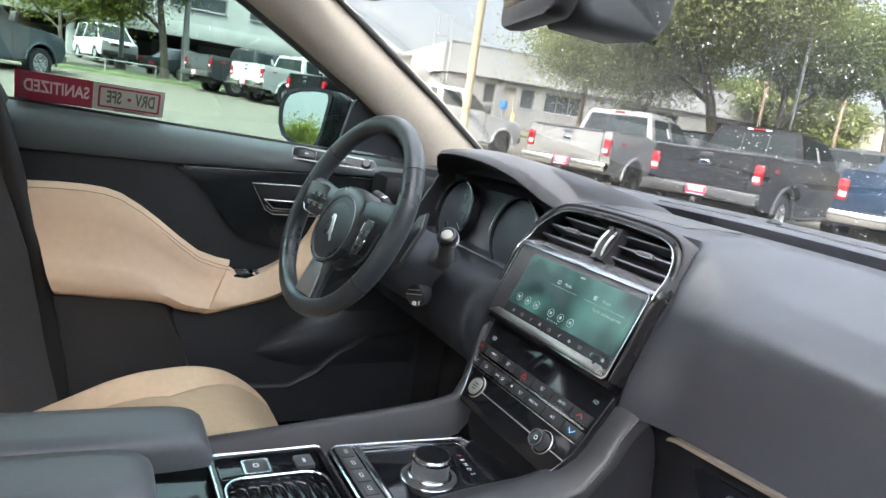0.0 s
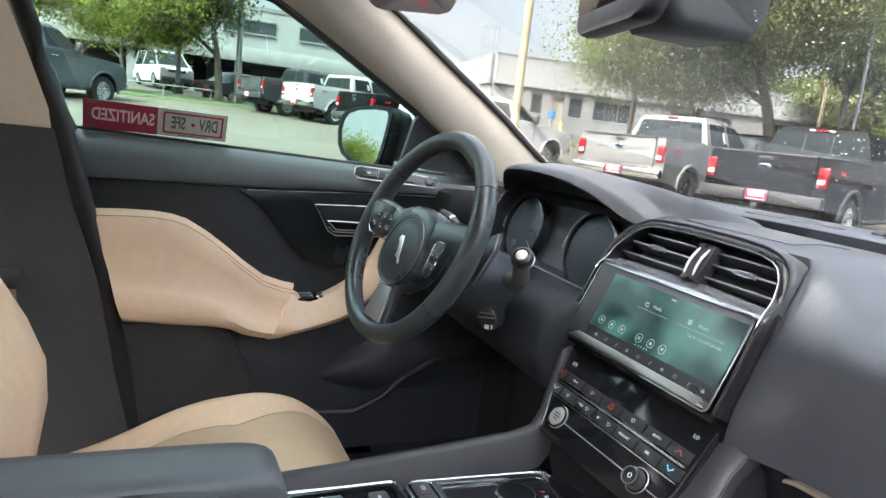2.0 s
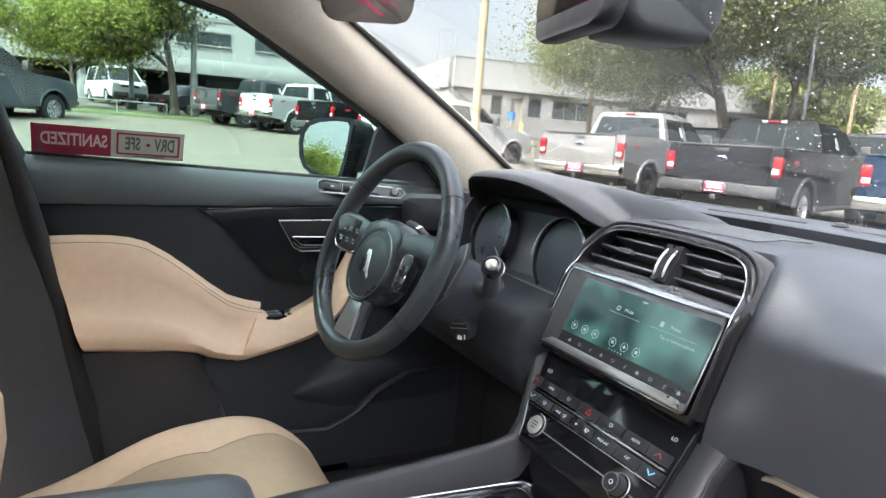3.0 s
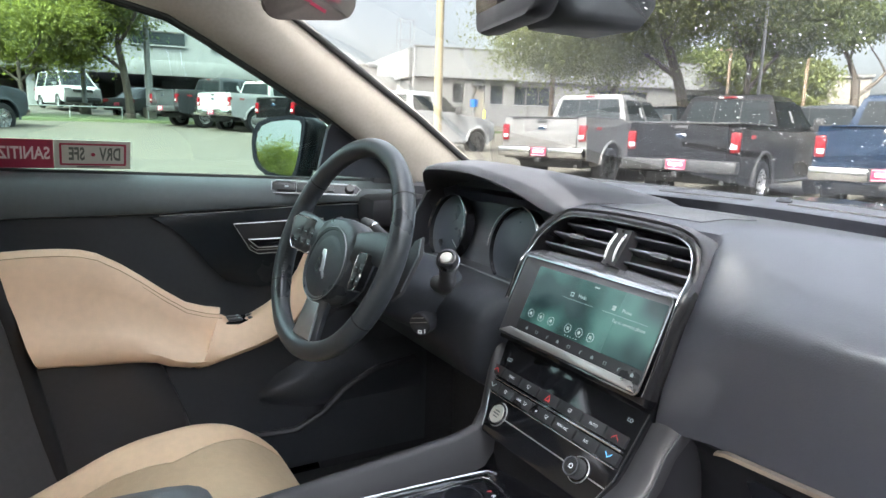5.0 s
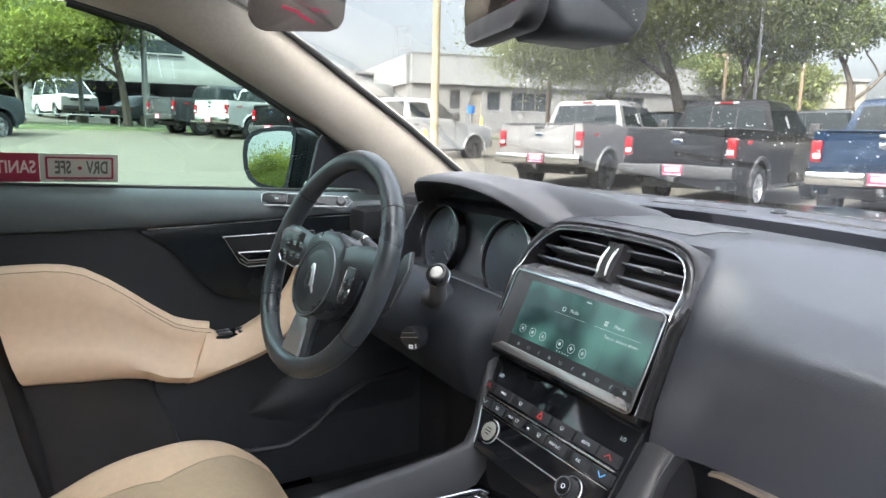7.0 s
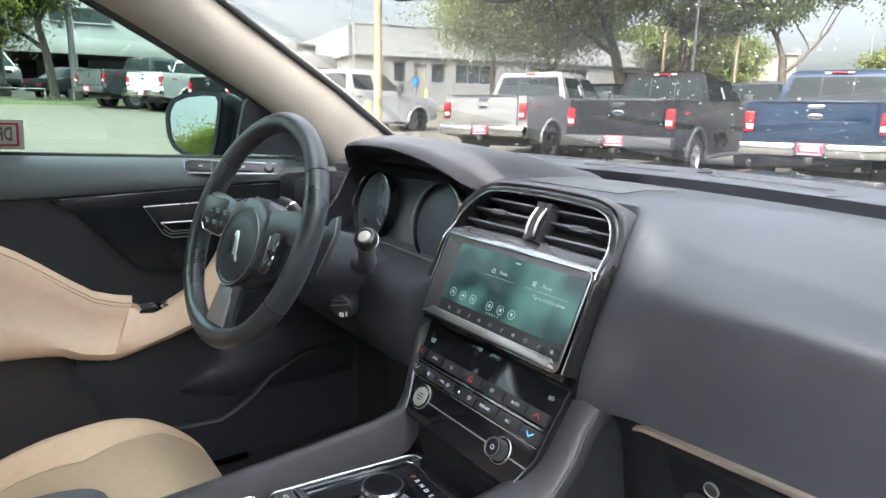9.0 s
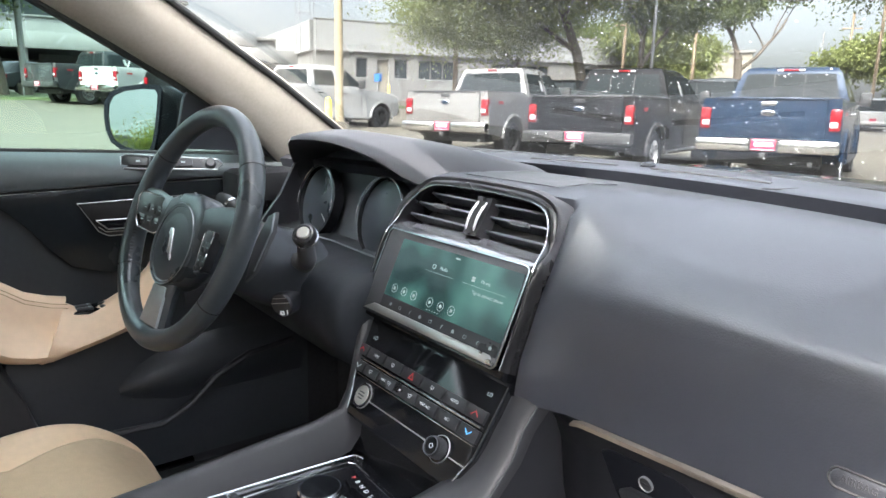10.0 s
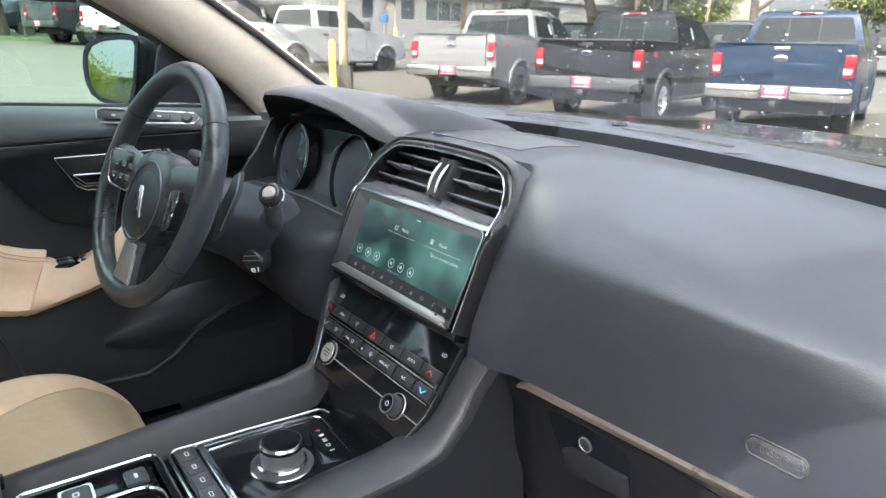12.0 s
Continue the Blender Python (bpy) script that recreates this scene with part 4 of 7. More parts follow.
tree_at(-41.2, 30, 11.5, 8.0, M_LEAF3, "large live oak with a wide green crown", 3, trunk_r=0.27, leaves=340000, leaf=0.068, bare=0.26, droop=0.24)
tree_at(-47.5, 37, 9.5, 6.0, M_LEAF, "live oak before the grey building", 5, trunk_r=0.2, leaves=180000, leaf=0.074, bare=0.25, droop=0.22)
tree_at(-36.9, 34, 11.0, 3.9, M_LEAF, "live oak with dense green crown", 8, trunk_r=0.2, leaves=170000, leaf=0.080, bare=0.44, droop=0.06)
forked_oak(-29.75, 34.0)
tree_at(-14.5, 38, 12.0, 8.0, M_LEAF, "oak at the lot's edge", 17, trunk_r=0.2, leaves=90000, leaf=0.09, bare=0.48)
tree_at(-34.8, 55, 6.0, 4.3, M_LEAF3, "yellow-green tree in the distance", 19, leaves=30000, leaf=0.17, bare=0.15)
tree_at(-38.5, 60, 6.5, 6.0, M_LEAF, "pale green tree far behind the pickups", 21, leaves=30000, leaf=0.18, bare=0.12)
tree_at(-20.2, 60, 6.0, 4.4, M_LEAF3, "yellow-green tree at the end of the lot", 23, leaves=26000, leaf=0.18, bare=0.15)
tree_at(-85.4, 32.0, 8.6, 4.8, M_LEAF, "slender oak on the lawn strip", 29, trunk_r=0.19, leaves=52000, leaf=0.095, bare=0.40, fork=0.4)
tree_at(-92.3, 32.0, 5.6, 4.4, M_LEAF2, "yellowing crape myrtle with several stems", 31, trunk_r=0.10, leaves=50000, leaf=0.075, bare=0.36, fork=0.25, kind_name="crape_myrtle")
for bx_, by_, sd in ((-20.5, -35.0, 37), (-15.0, -39.0, 41), (-26.5, -33.0, 43), (-10.0, -41.0, 47)):
    tree(bx_, by_, 5.6, 4.6, M_LEAF2 if sd != 41 else M_LEAF3, "bushy yellow-green tree behind the parked car", sd, trunk_r=0.1, leaves=45000, leaf=0.085, bare=0.08, fork=0.2, kind_name="shrub_tree")

# ---- cabin shell ----


def dash_back(x):
    return 0.455 - 0.26 * (abs(x) / 0.74) ** 1.7


def cabin_floor():
    bm = box(0, -0.65, 0.30, 1.70, 2.6, 0.06, 0.02)
    solid("floor", bm, M_CARPET, "black carpeted cabin floor", "floor", kind="structure", cabin=True)
    bm = box(0, 0.235, 0.64, 1.50, 0.04, 0.72)
    solid("bulkhead", bm, M_CARPET, "dark footwell bulkhead", "wall", kind="structure", cabin=True)
    bm = box(0, -1.95, 0.66, 1.50, 0.06, 0.78)
    bm = merge(bm, box(0, -1.93, 1.40, 1.30, 0.05, 0.10))
    solid("wall_rear", bm, M_BLACKTRIM, "plain dark rear wall of the cabin", "wall", kind="structure", cabin=True)


cabin_floor()
solid("wall_kick", box(-0.765, 0.05, 0.62, 0.03, 0.42, 0.66), M_CARPET, "dark footwell side panel", "wall", kind="structure", cabin=True)

WS_EDGE = [(-0.790, 0.330, 1.020), (-0.765, 0.270, 1.055), (-0.746, 0.213, 1.089), (-0.711, 0.059, 1.190), (-0.680, -0.093, 1.280), (-0.652, -0.224, 1.358), (-0.636, -0.305, 1.403), (-0.612, -0.43, 1.462)]
SIDE_EDGE = [(-0.787, 0.130, 0.980), (-0.768, 0.075, 1.027), (-0.745, 0.003, 1.0935), (-0.712, -0.148, 1.1915), (-0.684, -0.298, 1.2745), (-0.664, -0.408, 1.333), (-0.652, -0.478, 1.368), (-0.640, -0.62, 1.400)]


def pillar(side):
    rings = []
    for (ax, ay, az), (bx_, by_, bz) in zip(WS_EDGE, SIDE_EDGE):
        a, b = Vector((ax, ay, az)), Vector((bx_, by_, bz))
        inn = Vector((0.017, -0.008, -0.008))
        pts = [a + Vector((-0.02, 0.02, 0.01)), a, a + (b - a) * 0.12 + inn * 0.55, a + (b - a) * 0.35 + inn, a + (b - a) * 0.65 + inn * 0.9, a + (b - a) * 0.9 + inn * 0.4, b, b + Vector((-0.03, 0, 0.0))]
        rings.append([Vector((p.x * side, p.y, p.z)) for p in pts])
    return rings


a_pillar = thing("pillar_trim", "oatmeal cloth windscreen pillar trim with airbag mark", "pillar trim", base=(-0.76, 0.2, 1.05), cabin=True)
part("cover", slab(pillar(1), 0.006), M_FABRIC, a_pillar, smooth=60)
fold = [p for p in pillar(1)[5]]
part("trim_seam", tube([p + Vector((0.0012, -0.0005, -0.0005)) for p in fold[1:7]], 0.0012, 6), M_GROOVE, a_pillar)
mark = [pillar(1)[4][4].lerp(pillar(1)[5][4], f).lerp(pillar(1)[4][2].lerp(pillar(1)[5][2], f), g) + Vector((0.001, -0.001, -0.001)) for f, g in ((0.62, 0.15), (0.36, 0.1), (0.30, 0.3), (0.34, 0.5), (0.60, 0.55))]
part("airbag_mark", tube(mark, 0.0013, 6), M_FABRIC, a_pillar)
part("glass_edge", tube([Vector(a) + Vector((0.010, 0.004, 0.004)) for a in WS_EDGE], 0.0075, 8), M_RUBBER, a_pillar)
seal = [Vector(b) + Vector((-0.010, 0.0, -0.003)) for b in SIDE_EDGE]
part("rubber_seal", tube(seal, 0.008, 8), M_RUBBER, a_pillar)
right_pillar = thing("pillar_trim", "oatmeal cloth windscreen pillar trim on the open door side", "pillar trim", base=(0.76, 0.2, 1.05), cabin=True)
part("cover", slab(pillar(-1), 0.006), M_FABRIC, right_pillar, smooth=60)
part("outer_skin", slab([[p + Vector((0.035, 0.0, 0.0)) for p in r] for r in pillar(-1)], 0.01), P_BLACK, right_pillar)

# headliner
bm = loft([[Vector((x, y, 1.40 + 0.085 * (1 - (x / 0.66) ** 4) + 0.02 * smooth01(-0.45, -0.8, y))) for x in (-0.64, -0.6, -0.5, -0.3, 0, 0.3, 0.5, 0.6, 0.64)] for y in (-0.44, -0.6, -0.9, -1.3, -1.98)], closed=False)
bmesh.ops.solidify(bm, geom=bm.faces[:], thickness=-0.02)
solid("ceiling", bm, M_FABRIC, "oatmeal cloth headliner", "ceiling", kind="structure", cabin=True)
bm = loft([[Vector((x, y, 1.445 + 0.085 * (1 - (x / 0.70) ** 4))) for x in (-0.70, -0.6, -0.3, 0, 0.3, 0.6, 0.70)] for y in (-0.40, -0.9, -1.98)], closed=False)
bmesh.ops.solidify(bm, geom=bm.faces[:], thickness=0.01)
solid("roof_panel", bm, P_BLACK, "black painted car roof", "roof", kind="structure", cabin=True)

# central pillar and rear side on the driver's flank
bp = thing("centre_pillar", "door pillar, cream trim above and black plastic below", "pillar trim", base=(-0.74, -0.95, 0.35), cabin=True)
bm = slab([[Vector((-0.655, -1.30, 1.38)), Vector((-0.655, -1.1, 1.40)), Vector((-0.67, -0.965, 1.37)), Vector((-0.70, -0.985, 1.37))],
           [Vector((-0.70, -1.22, 1.20)), Vector((-0.695, -1.05, 1.21)), Vector((-0.705, -0.905, 1.20)), Vector((-0.735, -0.930, 1.20))],
           [Vector((-0.735, -1.18, 1.06)), Vector((-0.73, -1.02, 1.062)), Vector((-0.735, -0.862, 1.060)), Vector((-0.765, -0.885, 1.06))]], 0.02)
bmesh.ops.translate(bm, verts=bm.verts[:], vec=(0, -0.032, 0))
part("upper_cover", bm, M_PILLAR, bp, smooth=60)
bm = slab([[Vector((-0.725, -1.25, 1.074)), Vector((-0.718, -1.02, 1.074)), Vector((-0.724, -0.872, 1.068)), Vector((-0.79, -0.85, 1.066))],
           [Vector((-0.75, -1.25, 0.93)), Vector((-0.735, -1.0, 0.93)), Vector((-0.740, -0.838, 0.93)), Vector((-0.79, -0.815, 0.93))],
           [Vector((-0.745, -1.25, 0.86)), Vector((-0.705, -1.0, 0.86)), Vector((-0.715, -0.820, 0.86)), Vector((-0.79, -0.79, 0.86))],
           [Vector((-0.745, -1.25, 0.78)), Vector((-0.700, -1.0, 0.78)), Vector((-0.715, -0.795, 0.78)), Vector((-0.79, -0.77, 0.78))],
           [Vector((-0.735, -1.25, 0.40)), Vector((-0.70, -1.0, 0.40)), Vector((-0.715, -0.72, 0.40)), Vector((-0.79, -0.69, 0.40))]], 0.02)
part("lower_cover", bm, M_BLACKTRIM, bp, smooth=60)
seal_rows = [(-0.690, -0.940, 1.38), (-0.722, -0.871, 1.15), (-0.724, -0.840, 1.060), (-0.722, -0.818, 0.97), (-0.720, -0.790, 0.85), (-0.722, -0.705, 0.40)]
seal_z = [r[2] for r in seal_rows]
seal_fit = [np.polyfit(seal_z, [r[k] for r in seal_rows], 3) for k in (0, 1)]
part("rubber_seal", tube([Vector((np.polyval(seal_fit[0], z), np.polyval(seal_fit[1], z), z)) for z in np.linspace(1.38, 0.40, 15).tolist()], 0.019, 14), M_RUBBER, bp, smooth=80)
part("glass_run", tube(spline([(-0.735, -0.955, 1.38), (-0.782, -0.884, 1.15), (-0.80, -0.842, 1.05)], 5), 0.022, 10), M_RUBBER, bp)
belt = part("seat_belt", slab([[Vector((-0.69, -0.985, 0.82)), Vector((-0.69, -0.930, 0.82))], [Vector((-0.685, -0.975, 0.76)), Vector((-0.685, -0.920, 0.76))], [Vector((-0.70, -0.95, 0.45)), Vector((-0.70, -0.905, 0.45))]], 0.002), M_BLACKTRIM, bp)
part("belt_sleeve", box(-0.684, -0.948, 0.793, 0.012, 0.085, 0.034, 0.004), M_BLACKTRIM, belt)
part("buckle_tongue", frame_ring(rounded(-0.024, -0.026, 0.024, 0.026, 0.006), rounded(-0.012, -0.008, 0.012, 0.014, 0.004), axes((-0.678, -0.935, 0.745), (0, 1, 0), (0, 0, 1)), 0, 0.003), M_CHROME, belt)
bm = box(-0.77, -1.5, 0.70, 0.05, 0.9, 0.70)
solid("wall_side", bm, M_BLACKTRIM, "unseen plain dark wall in place of the rear door trim", "wall", kind="structure", cabin=True)

# unseen plain walls behind the open door, added to close and darken the cabin
bm = box(0.775, -1.46, 0.72, 0.05, 1.0, 0.80)
bm = merge(bm, box(0.715, -1.46, 1.27, 0.05, 1.0, 0.34))
solid("wall_side", bm, M_BLACKTRIM, "unseen plain dark wall in place of the rear door trim", "wall", kind="structure", cabin=True)

# unseen low panel, added to keep ground bounce off the right-facing trim
solid("wall_door", box(0.845, -0.38, 0.66, 0.04, 1.2, 0.70), M_BLACKTRIM, "unseen dark panel low on the cabin's open side, added to block light", "wall", kind="structure", cabin=True)

# windscreen
rings = []
for i in range(11):
    t = i / 10
    row = []
    for k in range(17):
        s = -1 + k / 8
        hx = 0.83 + (0.665 - 0.83) * t
        x = s * hx
        yb = 0.50 - 0.22 * abs(s) ** 2.2
        yt = -0.43 - 0.02 * s * s
        zb = 1.046 + 0.01 * s * s
        zt = 1.485 - 0.04 * s * s
        row.append(Vector((x, yb + (yt - yb) * t + 0.02 * math.sin(math.pi * t), zb + (zt - zb) * t + 0.030 * math.sin(math.pi * t))))
    rings.append(row)
WS = rings
bm = slab(rings, 0.005)
windscreen = solid("window_1", bm, M_SCREENGLASS, "rain-spotted laminated windscreen", "window", kind="structure", cabin=True)
windscreen.visible_shadow = False
seal_pts = [WS[0][k] + Vector((0, 0.0, -0.001)) for k in range(17)]
solid("trim", tube(seal_pts, 0.014, 8), M_RUBBER, "black rubber strip below the windscreen", "trim", kind="structure", cabin=True)

# rain drops
rnd = random.Random(4)
bm = bmesh.new()
for _ in range(1250):
    i, k = rnd.uniform(0, 8.8), min(15.9, max(0.1, rnd.betavariate(3.2, 2.4) * 16))
    a, b = int(i), int(k)
    p = WS[a][b].lerp(WS[a + 1][b], i - a).lerp(WS[a][b + 1].lerp(WS[a + 1][b + 1], i - a), k - b)
    n = (WS[a + 1][b] - WS[a][b]).cross(WS[a][b + 1] - WS[a][b]).normalized()
    if n.z < 0:
        n = -n
    r = rnd.choice((0.0005, 0.0007, 0.0009, 0.0012, 0.0016)) * rnd.uniform(0.8, 1.2)
    own = bmesh.new()
    bmesh.ops.create_icosphere(own, subdivisions=1, radius=r)
    own.transform(Matrix.Translation(p + n * 0.0085) @ n.to_track_quat("Z", "Y").to_matrix().to_4x4() @ Matrix.Diagonal((rnd.uniform(0.8, 1.2), rnd.uniform(0.8, 1.3), 0.45, 1)))
    bm = merge(bm, own)
solid("rain_drops", bm, M_DROP, "rain drops on the windscreen, whitened for the sky gleam", "rain drops", kind="stuff", cabin=True, smooth=80)

# bonnet outside
rings = []
for y in (0.42, 0.55, 0.75, 1.0, 1.3, 1.55):
    rings.append([Vector((x, y - 0.1 * (x / 0.8) ** 2, 1.030 - 0.060 * smooth01(0.5, 1.7, y) - 0.03 * (x / 0.8) ** 4 + 0.014 * smooth01(0.3, 0.55, abs(x)))) for x in (-0.86, -0.75, -0.6, -0.5, -0.4, -0.2, 0, 0.2, 0.4, 0.5, 0.6, 0.75, 0.86)])
bonnet = solid("bonnet", slab(rings, 0.01), P_BLACK, "wet glossy black bonnet ahead of the windscreen", "bonnet", cabin=True)
bm = bmesh.new()
for _ in range(150):
    x, y = 0.8 - 0.7 * rnd.random() ** 1.6, rnd.uniform(0.45, 0.95)
    own = bmesh.new()
    bmesh.ops.create_icosphere(own, subdivisions=1, radius=rnd.uniform(0.0008, 0.0030))
    z = 1.030 - 0.060 * smooth01(0.5, 1.7, y + 0.1 * (x / 0.8) ** 2) - 0.03 * (x / 0.8) ** 4 + 0.014 * smooth01(0.3, 0.55, abs(x))
    own.transform(Matrix.Translation((x, y, z + 0.002)) @ Matrix.Diagonal((1, 1, 0.4, 1)))
    bm = merge(bm, own)
solid("bonnet_drops", bm, M_DROP, "rain beads on the black bonnet", "rain drops", kind="stuff", cabin=True, smooth=80)

# ---- dashboard ----
dash = thing("dashboard", "charcoal soft-touch dashboard with satin trim", "dashboard", base=(0, 0.1, 0.6), cabin=True)
RIGHT = [(-0.016, 0.808), (-0.014, 0.826), (-0.009, 0.855), (-0.004, 0.890), (0.0015, 0.936), (0.006, 0.953), (0.017, 0.9645), (0.050, 0.978)]
MID = [(0.09, 0.808), (0.09, 0.84), (0.09, 0.88), (0.09, 0.92), (0.09, 0.96), (0.085, 1.0), (0.074, 1.026), (0.070, 1.041)]
# pad crest, sunken groove and raised ledge below the windscreen
REAR = [(0.295, 1.041), (0.312, 1.034), (0.322, 1.021), (0.338, 1.019), (0.346, 1.031), (0.351, 1.049), (0.37, 1.054), (0.41, 1.058), (0.44, 1.061), (0.46, 1.058)]
RIGHT += [(0.10, 0.997), (0.16, 1.016), (0.225, 1.031)] + REAR
MID += [(0.10, 1.048), (0.16, 1.050), (0.225, 1.049)] + REAR


def dash_ring(x):
    f = smooth01(0.150, 0.270, x) if x > 0 else 0.0
    fr = smooth01(-0.10, 0.55, x)
    k = dash_back(x) / 0.455
    out = []
    away = 0.08 * smooth01(-0.155, -0.185, x)
    low = smooth01(0.150, 0.172, x)
    for i, ((y0, z0), (y1, z1)) in enumerate(zip(MID, RIGHT)):
        g = max(f, low * smooth01(7.5, 4.5, i))
        y, z = y0 + (y1 - y0) * g, z0 + (z1 - z0) * (fr if i > 9 else f if i > 5 else g)
        y += away * (1 - smooth01(1.0, 1.03, z)) * (1 - smooth01(0.03, 0.25, y))
        w = smooth01(0.05, 0.20, y)
        y = y * (1 - w) + y * k * w
        z -= 0.012 * max(0.0, (abs(x) - 0.35) / 0.37) ** 2
        y -= 0.024 * smooth01(0.26, 0.175, x) * smooth01(0.95, 0.84, z) * low
        out.append(Vector((x, y, z)))
    return out


stations = [-0.74, -0.6, -0.4, -0.25, -0.18, -0.12, -0.06, 0, 0.06, 0.11, 0.14, 0.150, 0.158, 0.166, 0.174, 0.186, 0.20, 0.22, 0.24, 0.27, 0.31, 0.36, 0.42, 0.48, 0.54, 0.60, 0.66, 0.72, 0.75]
bm = loft([dash_ring(x) for x in stations], closed=False)
bmesh.ops.solidify(bm, geom=bm.faces[:], thickness=0.006)
part("dash_pad", bm, M_DASH, dash, "charcoal grained soft dash pad", smooth=60)
# strip laid in the groove, its shade put into the colour
part("rear_groove_shade", slab([[p + Vector((0, -0.001, 0.0015)) for p in dash_ring(x)[13:17]] for x in stations[2:]], 0.001), M_RIMSHADE, dash, "black strip painting the shade in the groove behind the pad", smooth=60)
# speaker lid and defroster slot
part("speaker_lid", slab([[p + Vector((0, 0, 0.0012)) for p in dash_ring(x)[8:11]] for x in (-0.10, -0.05, 0.0, 0.05, 0.10)], 0.002), M_DASH2, dash)
for xa, xb in ((-0.22, -0.035), (0.035, 0.255)):
    slot = []
    for i in range(9):
        ring = dash_ring(xa + (xb - xa) * i / 8)
        slot.append([ring[17].lerp(ring[18], 0.55) + Vector((0, dy, 0.0012)) for dy in (-0.0045, 0.0045)])
    part("defroster_slot", slab(slot, 0.002), M_GROOVE, dash)
lid_edge = [dash_ring(0.262 + 0.02 * i)[16].lerp(dash_ring(0.262 + 0.02 * i)[17 + (i > 1)], 0.3 + 0.3 * (i > 0)) + Vector((0, 0, 0.001)) for i in range(3)]
part("ledge_seam", tube(lid_edge, 0.0008, 5), M_GROOVE, dash)
part("light_sensor", revolve([(0.013, 0), (0.013, 0.002), (0.010, 0.006), (0.004, 0.008)], Matrix.Translation((0.014, 0.409, 1.0575)), 20), M_PIANO, dash)

# satin strip and glove box
TR = [(0.250, 0.8005), (0.264, 0.8055), (0.40, 0.8135), (0.52, 0.8195), (0.66, 0.825), (0.75, 0.828)]


def strip_y(x):
    return -0.022


bm = loft([[Vector((x, strip_y(x) + 0.004, z + 0.0045)), Vector((x, strip_y(x) - 0.002, z + 0.003)), Vector((x, strip_y(x) - 0.003, z - 0.0018 * smooth01(0.247, 0.270, x))), Vector((x, strip_y(x) + 0.004, z - 0.0045 * smooth01(0.247, 0.270, x)))] for x, z in TR])
part("satin_strip", bm, M_STRIP, dash, "champagne metal trim strip with raised bars")
bm = None
for k in range(6):
    bm = box(0.400 + k * 0.0115, strip_y(0.44) - 0.0030, 0.8142 + 0.0005 * k, 0.0075, 0.0006, 0.0036, bm=bm)
part("raised_bars", bm, M_STRIP, dash)
bm = loft([[Vector((x, y + 0.03 * smooth01(0.215, 0.19, x), z)) for y, z in ((0.0, 0.806), (-0.010, 0.800), (-0.008, 0.79), (0.004, 0.76), (0.012, 0.70), (0.03, 0.62), (0.07, 0.54), (0.16, 0.50))] for x in (0.165, 0.19, 0.2, 0.215, 0.26, 0.40, 0.55, 0.75)], closed=False)
bmesh.ops.solidify(bm, geom=bm.faces[:], thickness=0.008)
glove = part("glove_box", bm, M_DASH2, dash, "charcoal glove box lid", smooth=60)
GM = axes((0.0, -0.0015, 0.76), (1, 0, 0), (0, -0.16, 1))
recess = [(0.284, 0.020), (0.296, 0.026), (0.372, 0.031), (0.390, 0.028), (0.402, 0.014), (0.406, -0.030), (0.318, -0.046), (0.302, -0.022)]
# near-black plate: the shade of the recess is in its colour
part("latch_recess", prism(recess, GM, 0.0, 0.004, bev=0.002), M_RIMSHADE, glove)
part("latch_lever", prism([(0.310, -0.016), (0.324, -0.006), (0.402, 0.000), (0.404, -0.028), (0.320, -0.044)], GM, 0.004, 0.010, bev=0.005), M_SIDEWALL, glove)
part("lock_barrel", revolve([(0.0088, 0), (0.0088, 0.0026), (0.0080, 0.0032), (0.0074, 0.0022)], GM @ Matrix.Translation((0.345, 0.009, 0.004)), 24), M_GREYMETAL, glove)
part("lock_face", revolve([(0.0076, 0.0), (0.0075, 0.0018), (0.001, 0.0018)], GM @ Matrix.Translation((0.345, 0.009, 0.004)), 24), M_KEY, glove)
part("lock_slot", box(0.345, 0.009, 0.0060, 0.009, 0.002, 0.001, m=GM), M_GROOVE, glove)
# airbag plaque
AM = axes((0.541, -0.0065, 0.863), (1, 0.0, 0.0), (0, 0.17, 1)) @ Matrix.Diagonal((0.78, 0.86, 1, 1))
part("airbag_plaque", prism(rounded(-0.032, -0.0085, 0.032, 0.0085, 0.0084), AM, 0.000, 0.0012, bev=0.0008), M_DASH2, dash)
# dark ring stands for the shade in the recess round the plaque
part("plaque_shade_ring", tube([AM @ Vector((u, v, 0.0008)) for u, v in rounded(-0.0335, -0.0100, 0.0335, 0.0100, 0.0098)], 0.0012, 6, closed=True), M_GROOVE, dash)
part("airbag_word", text_bm("AIRBAG", 0.0105, AM @ Matrix.Translation((-0.004, 0, 0.0013)), 0.0003), M_GROOVE, dash)
part("airbag_dot", revolve([(0.004, 0.0018), (0.004, 0.0028), (0.0025, 0.0028), (0.0025, 0.002)], AM @ Matrix.Translation((0.025, 0, -0.001)), 14), M_DASH2, dash)

# lower dash on the driver's side
bm = loft([[Vector((x, y + back, z)) for y, z in ((0.06, 0.905), (-0.02, 0.900), (-0.075, 0.885), (-0.100, 0.855), (-0.106, 0.81), (-0.09, 0.755), (-0.03, 0.715), (0.10, 0.69))] for x, back in ((-0.72, 0), (-0.6, 0), (-0.45, 0), (-0.30, 0), (-0.20, 0), (-0.172, 0.004), (-0.160, 0.014), (-0.154, 0.035), (-0.150, 0.08), (-0.148, 0.16))], closed=False)
bmesh.ops.solidify(bm, geom=bm.faces[:], thickness=0.008)
part("knee_panel", bm, M_KNEE, dash, smooth=60)
part("dash_end", box(-0.70, 0.10, 0.975, 0.10, 0.34, 0.07, 0.02), M_SIDEWALL, dash)
LK = axes((-0.288, -0.130, 0.826), (0.86, 0.50, 0), (0.03, -0.06, 1))
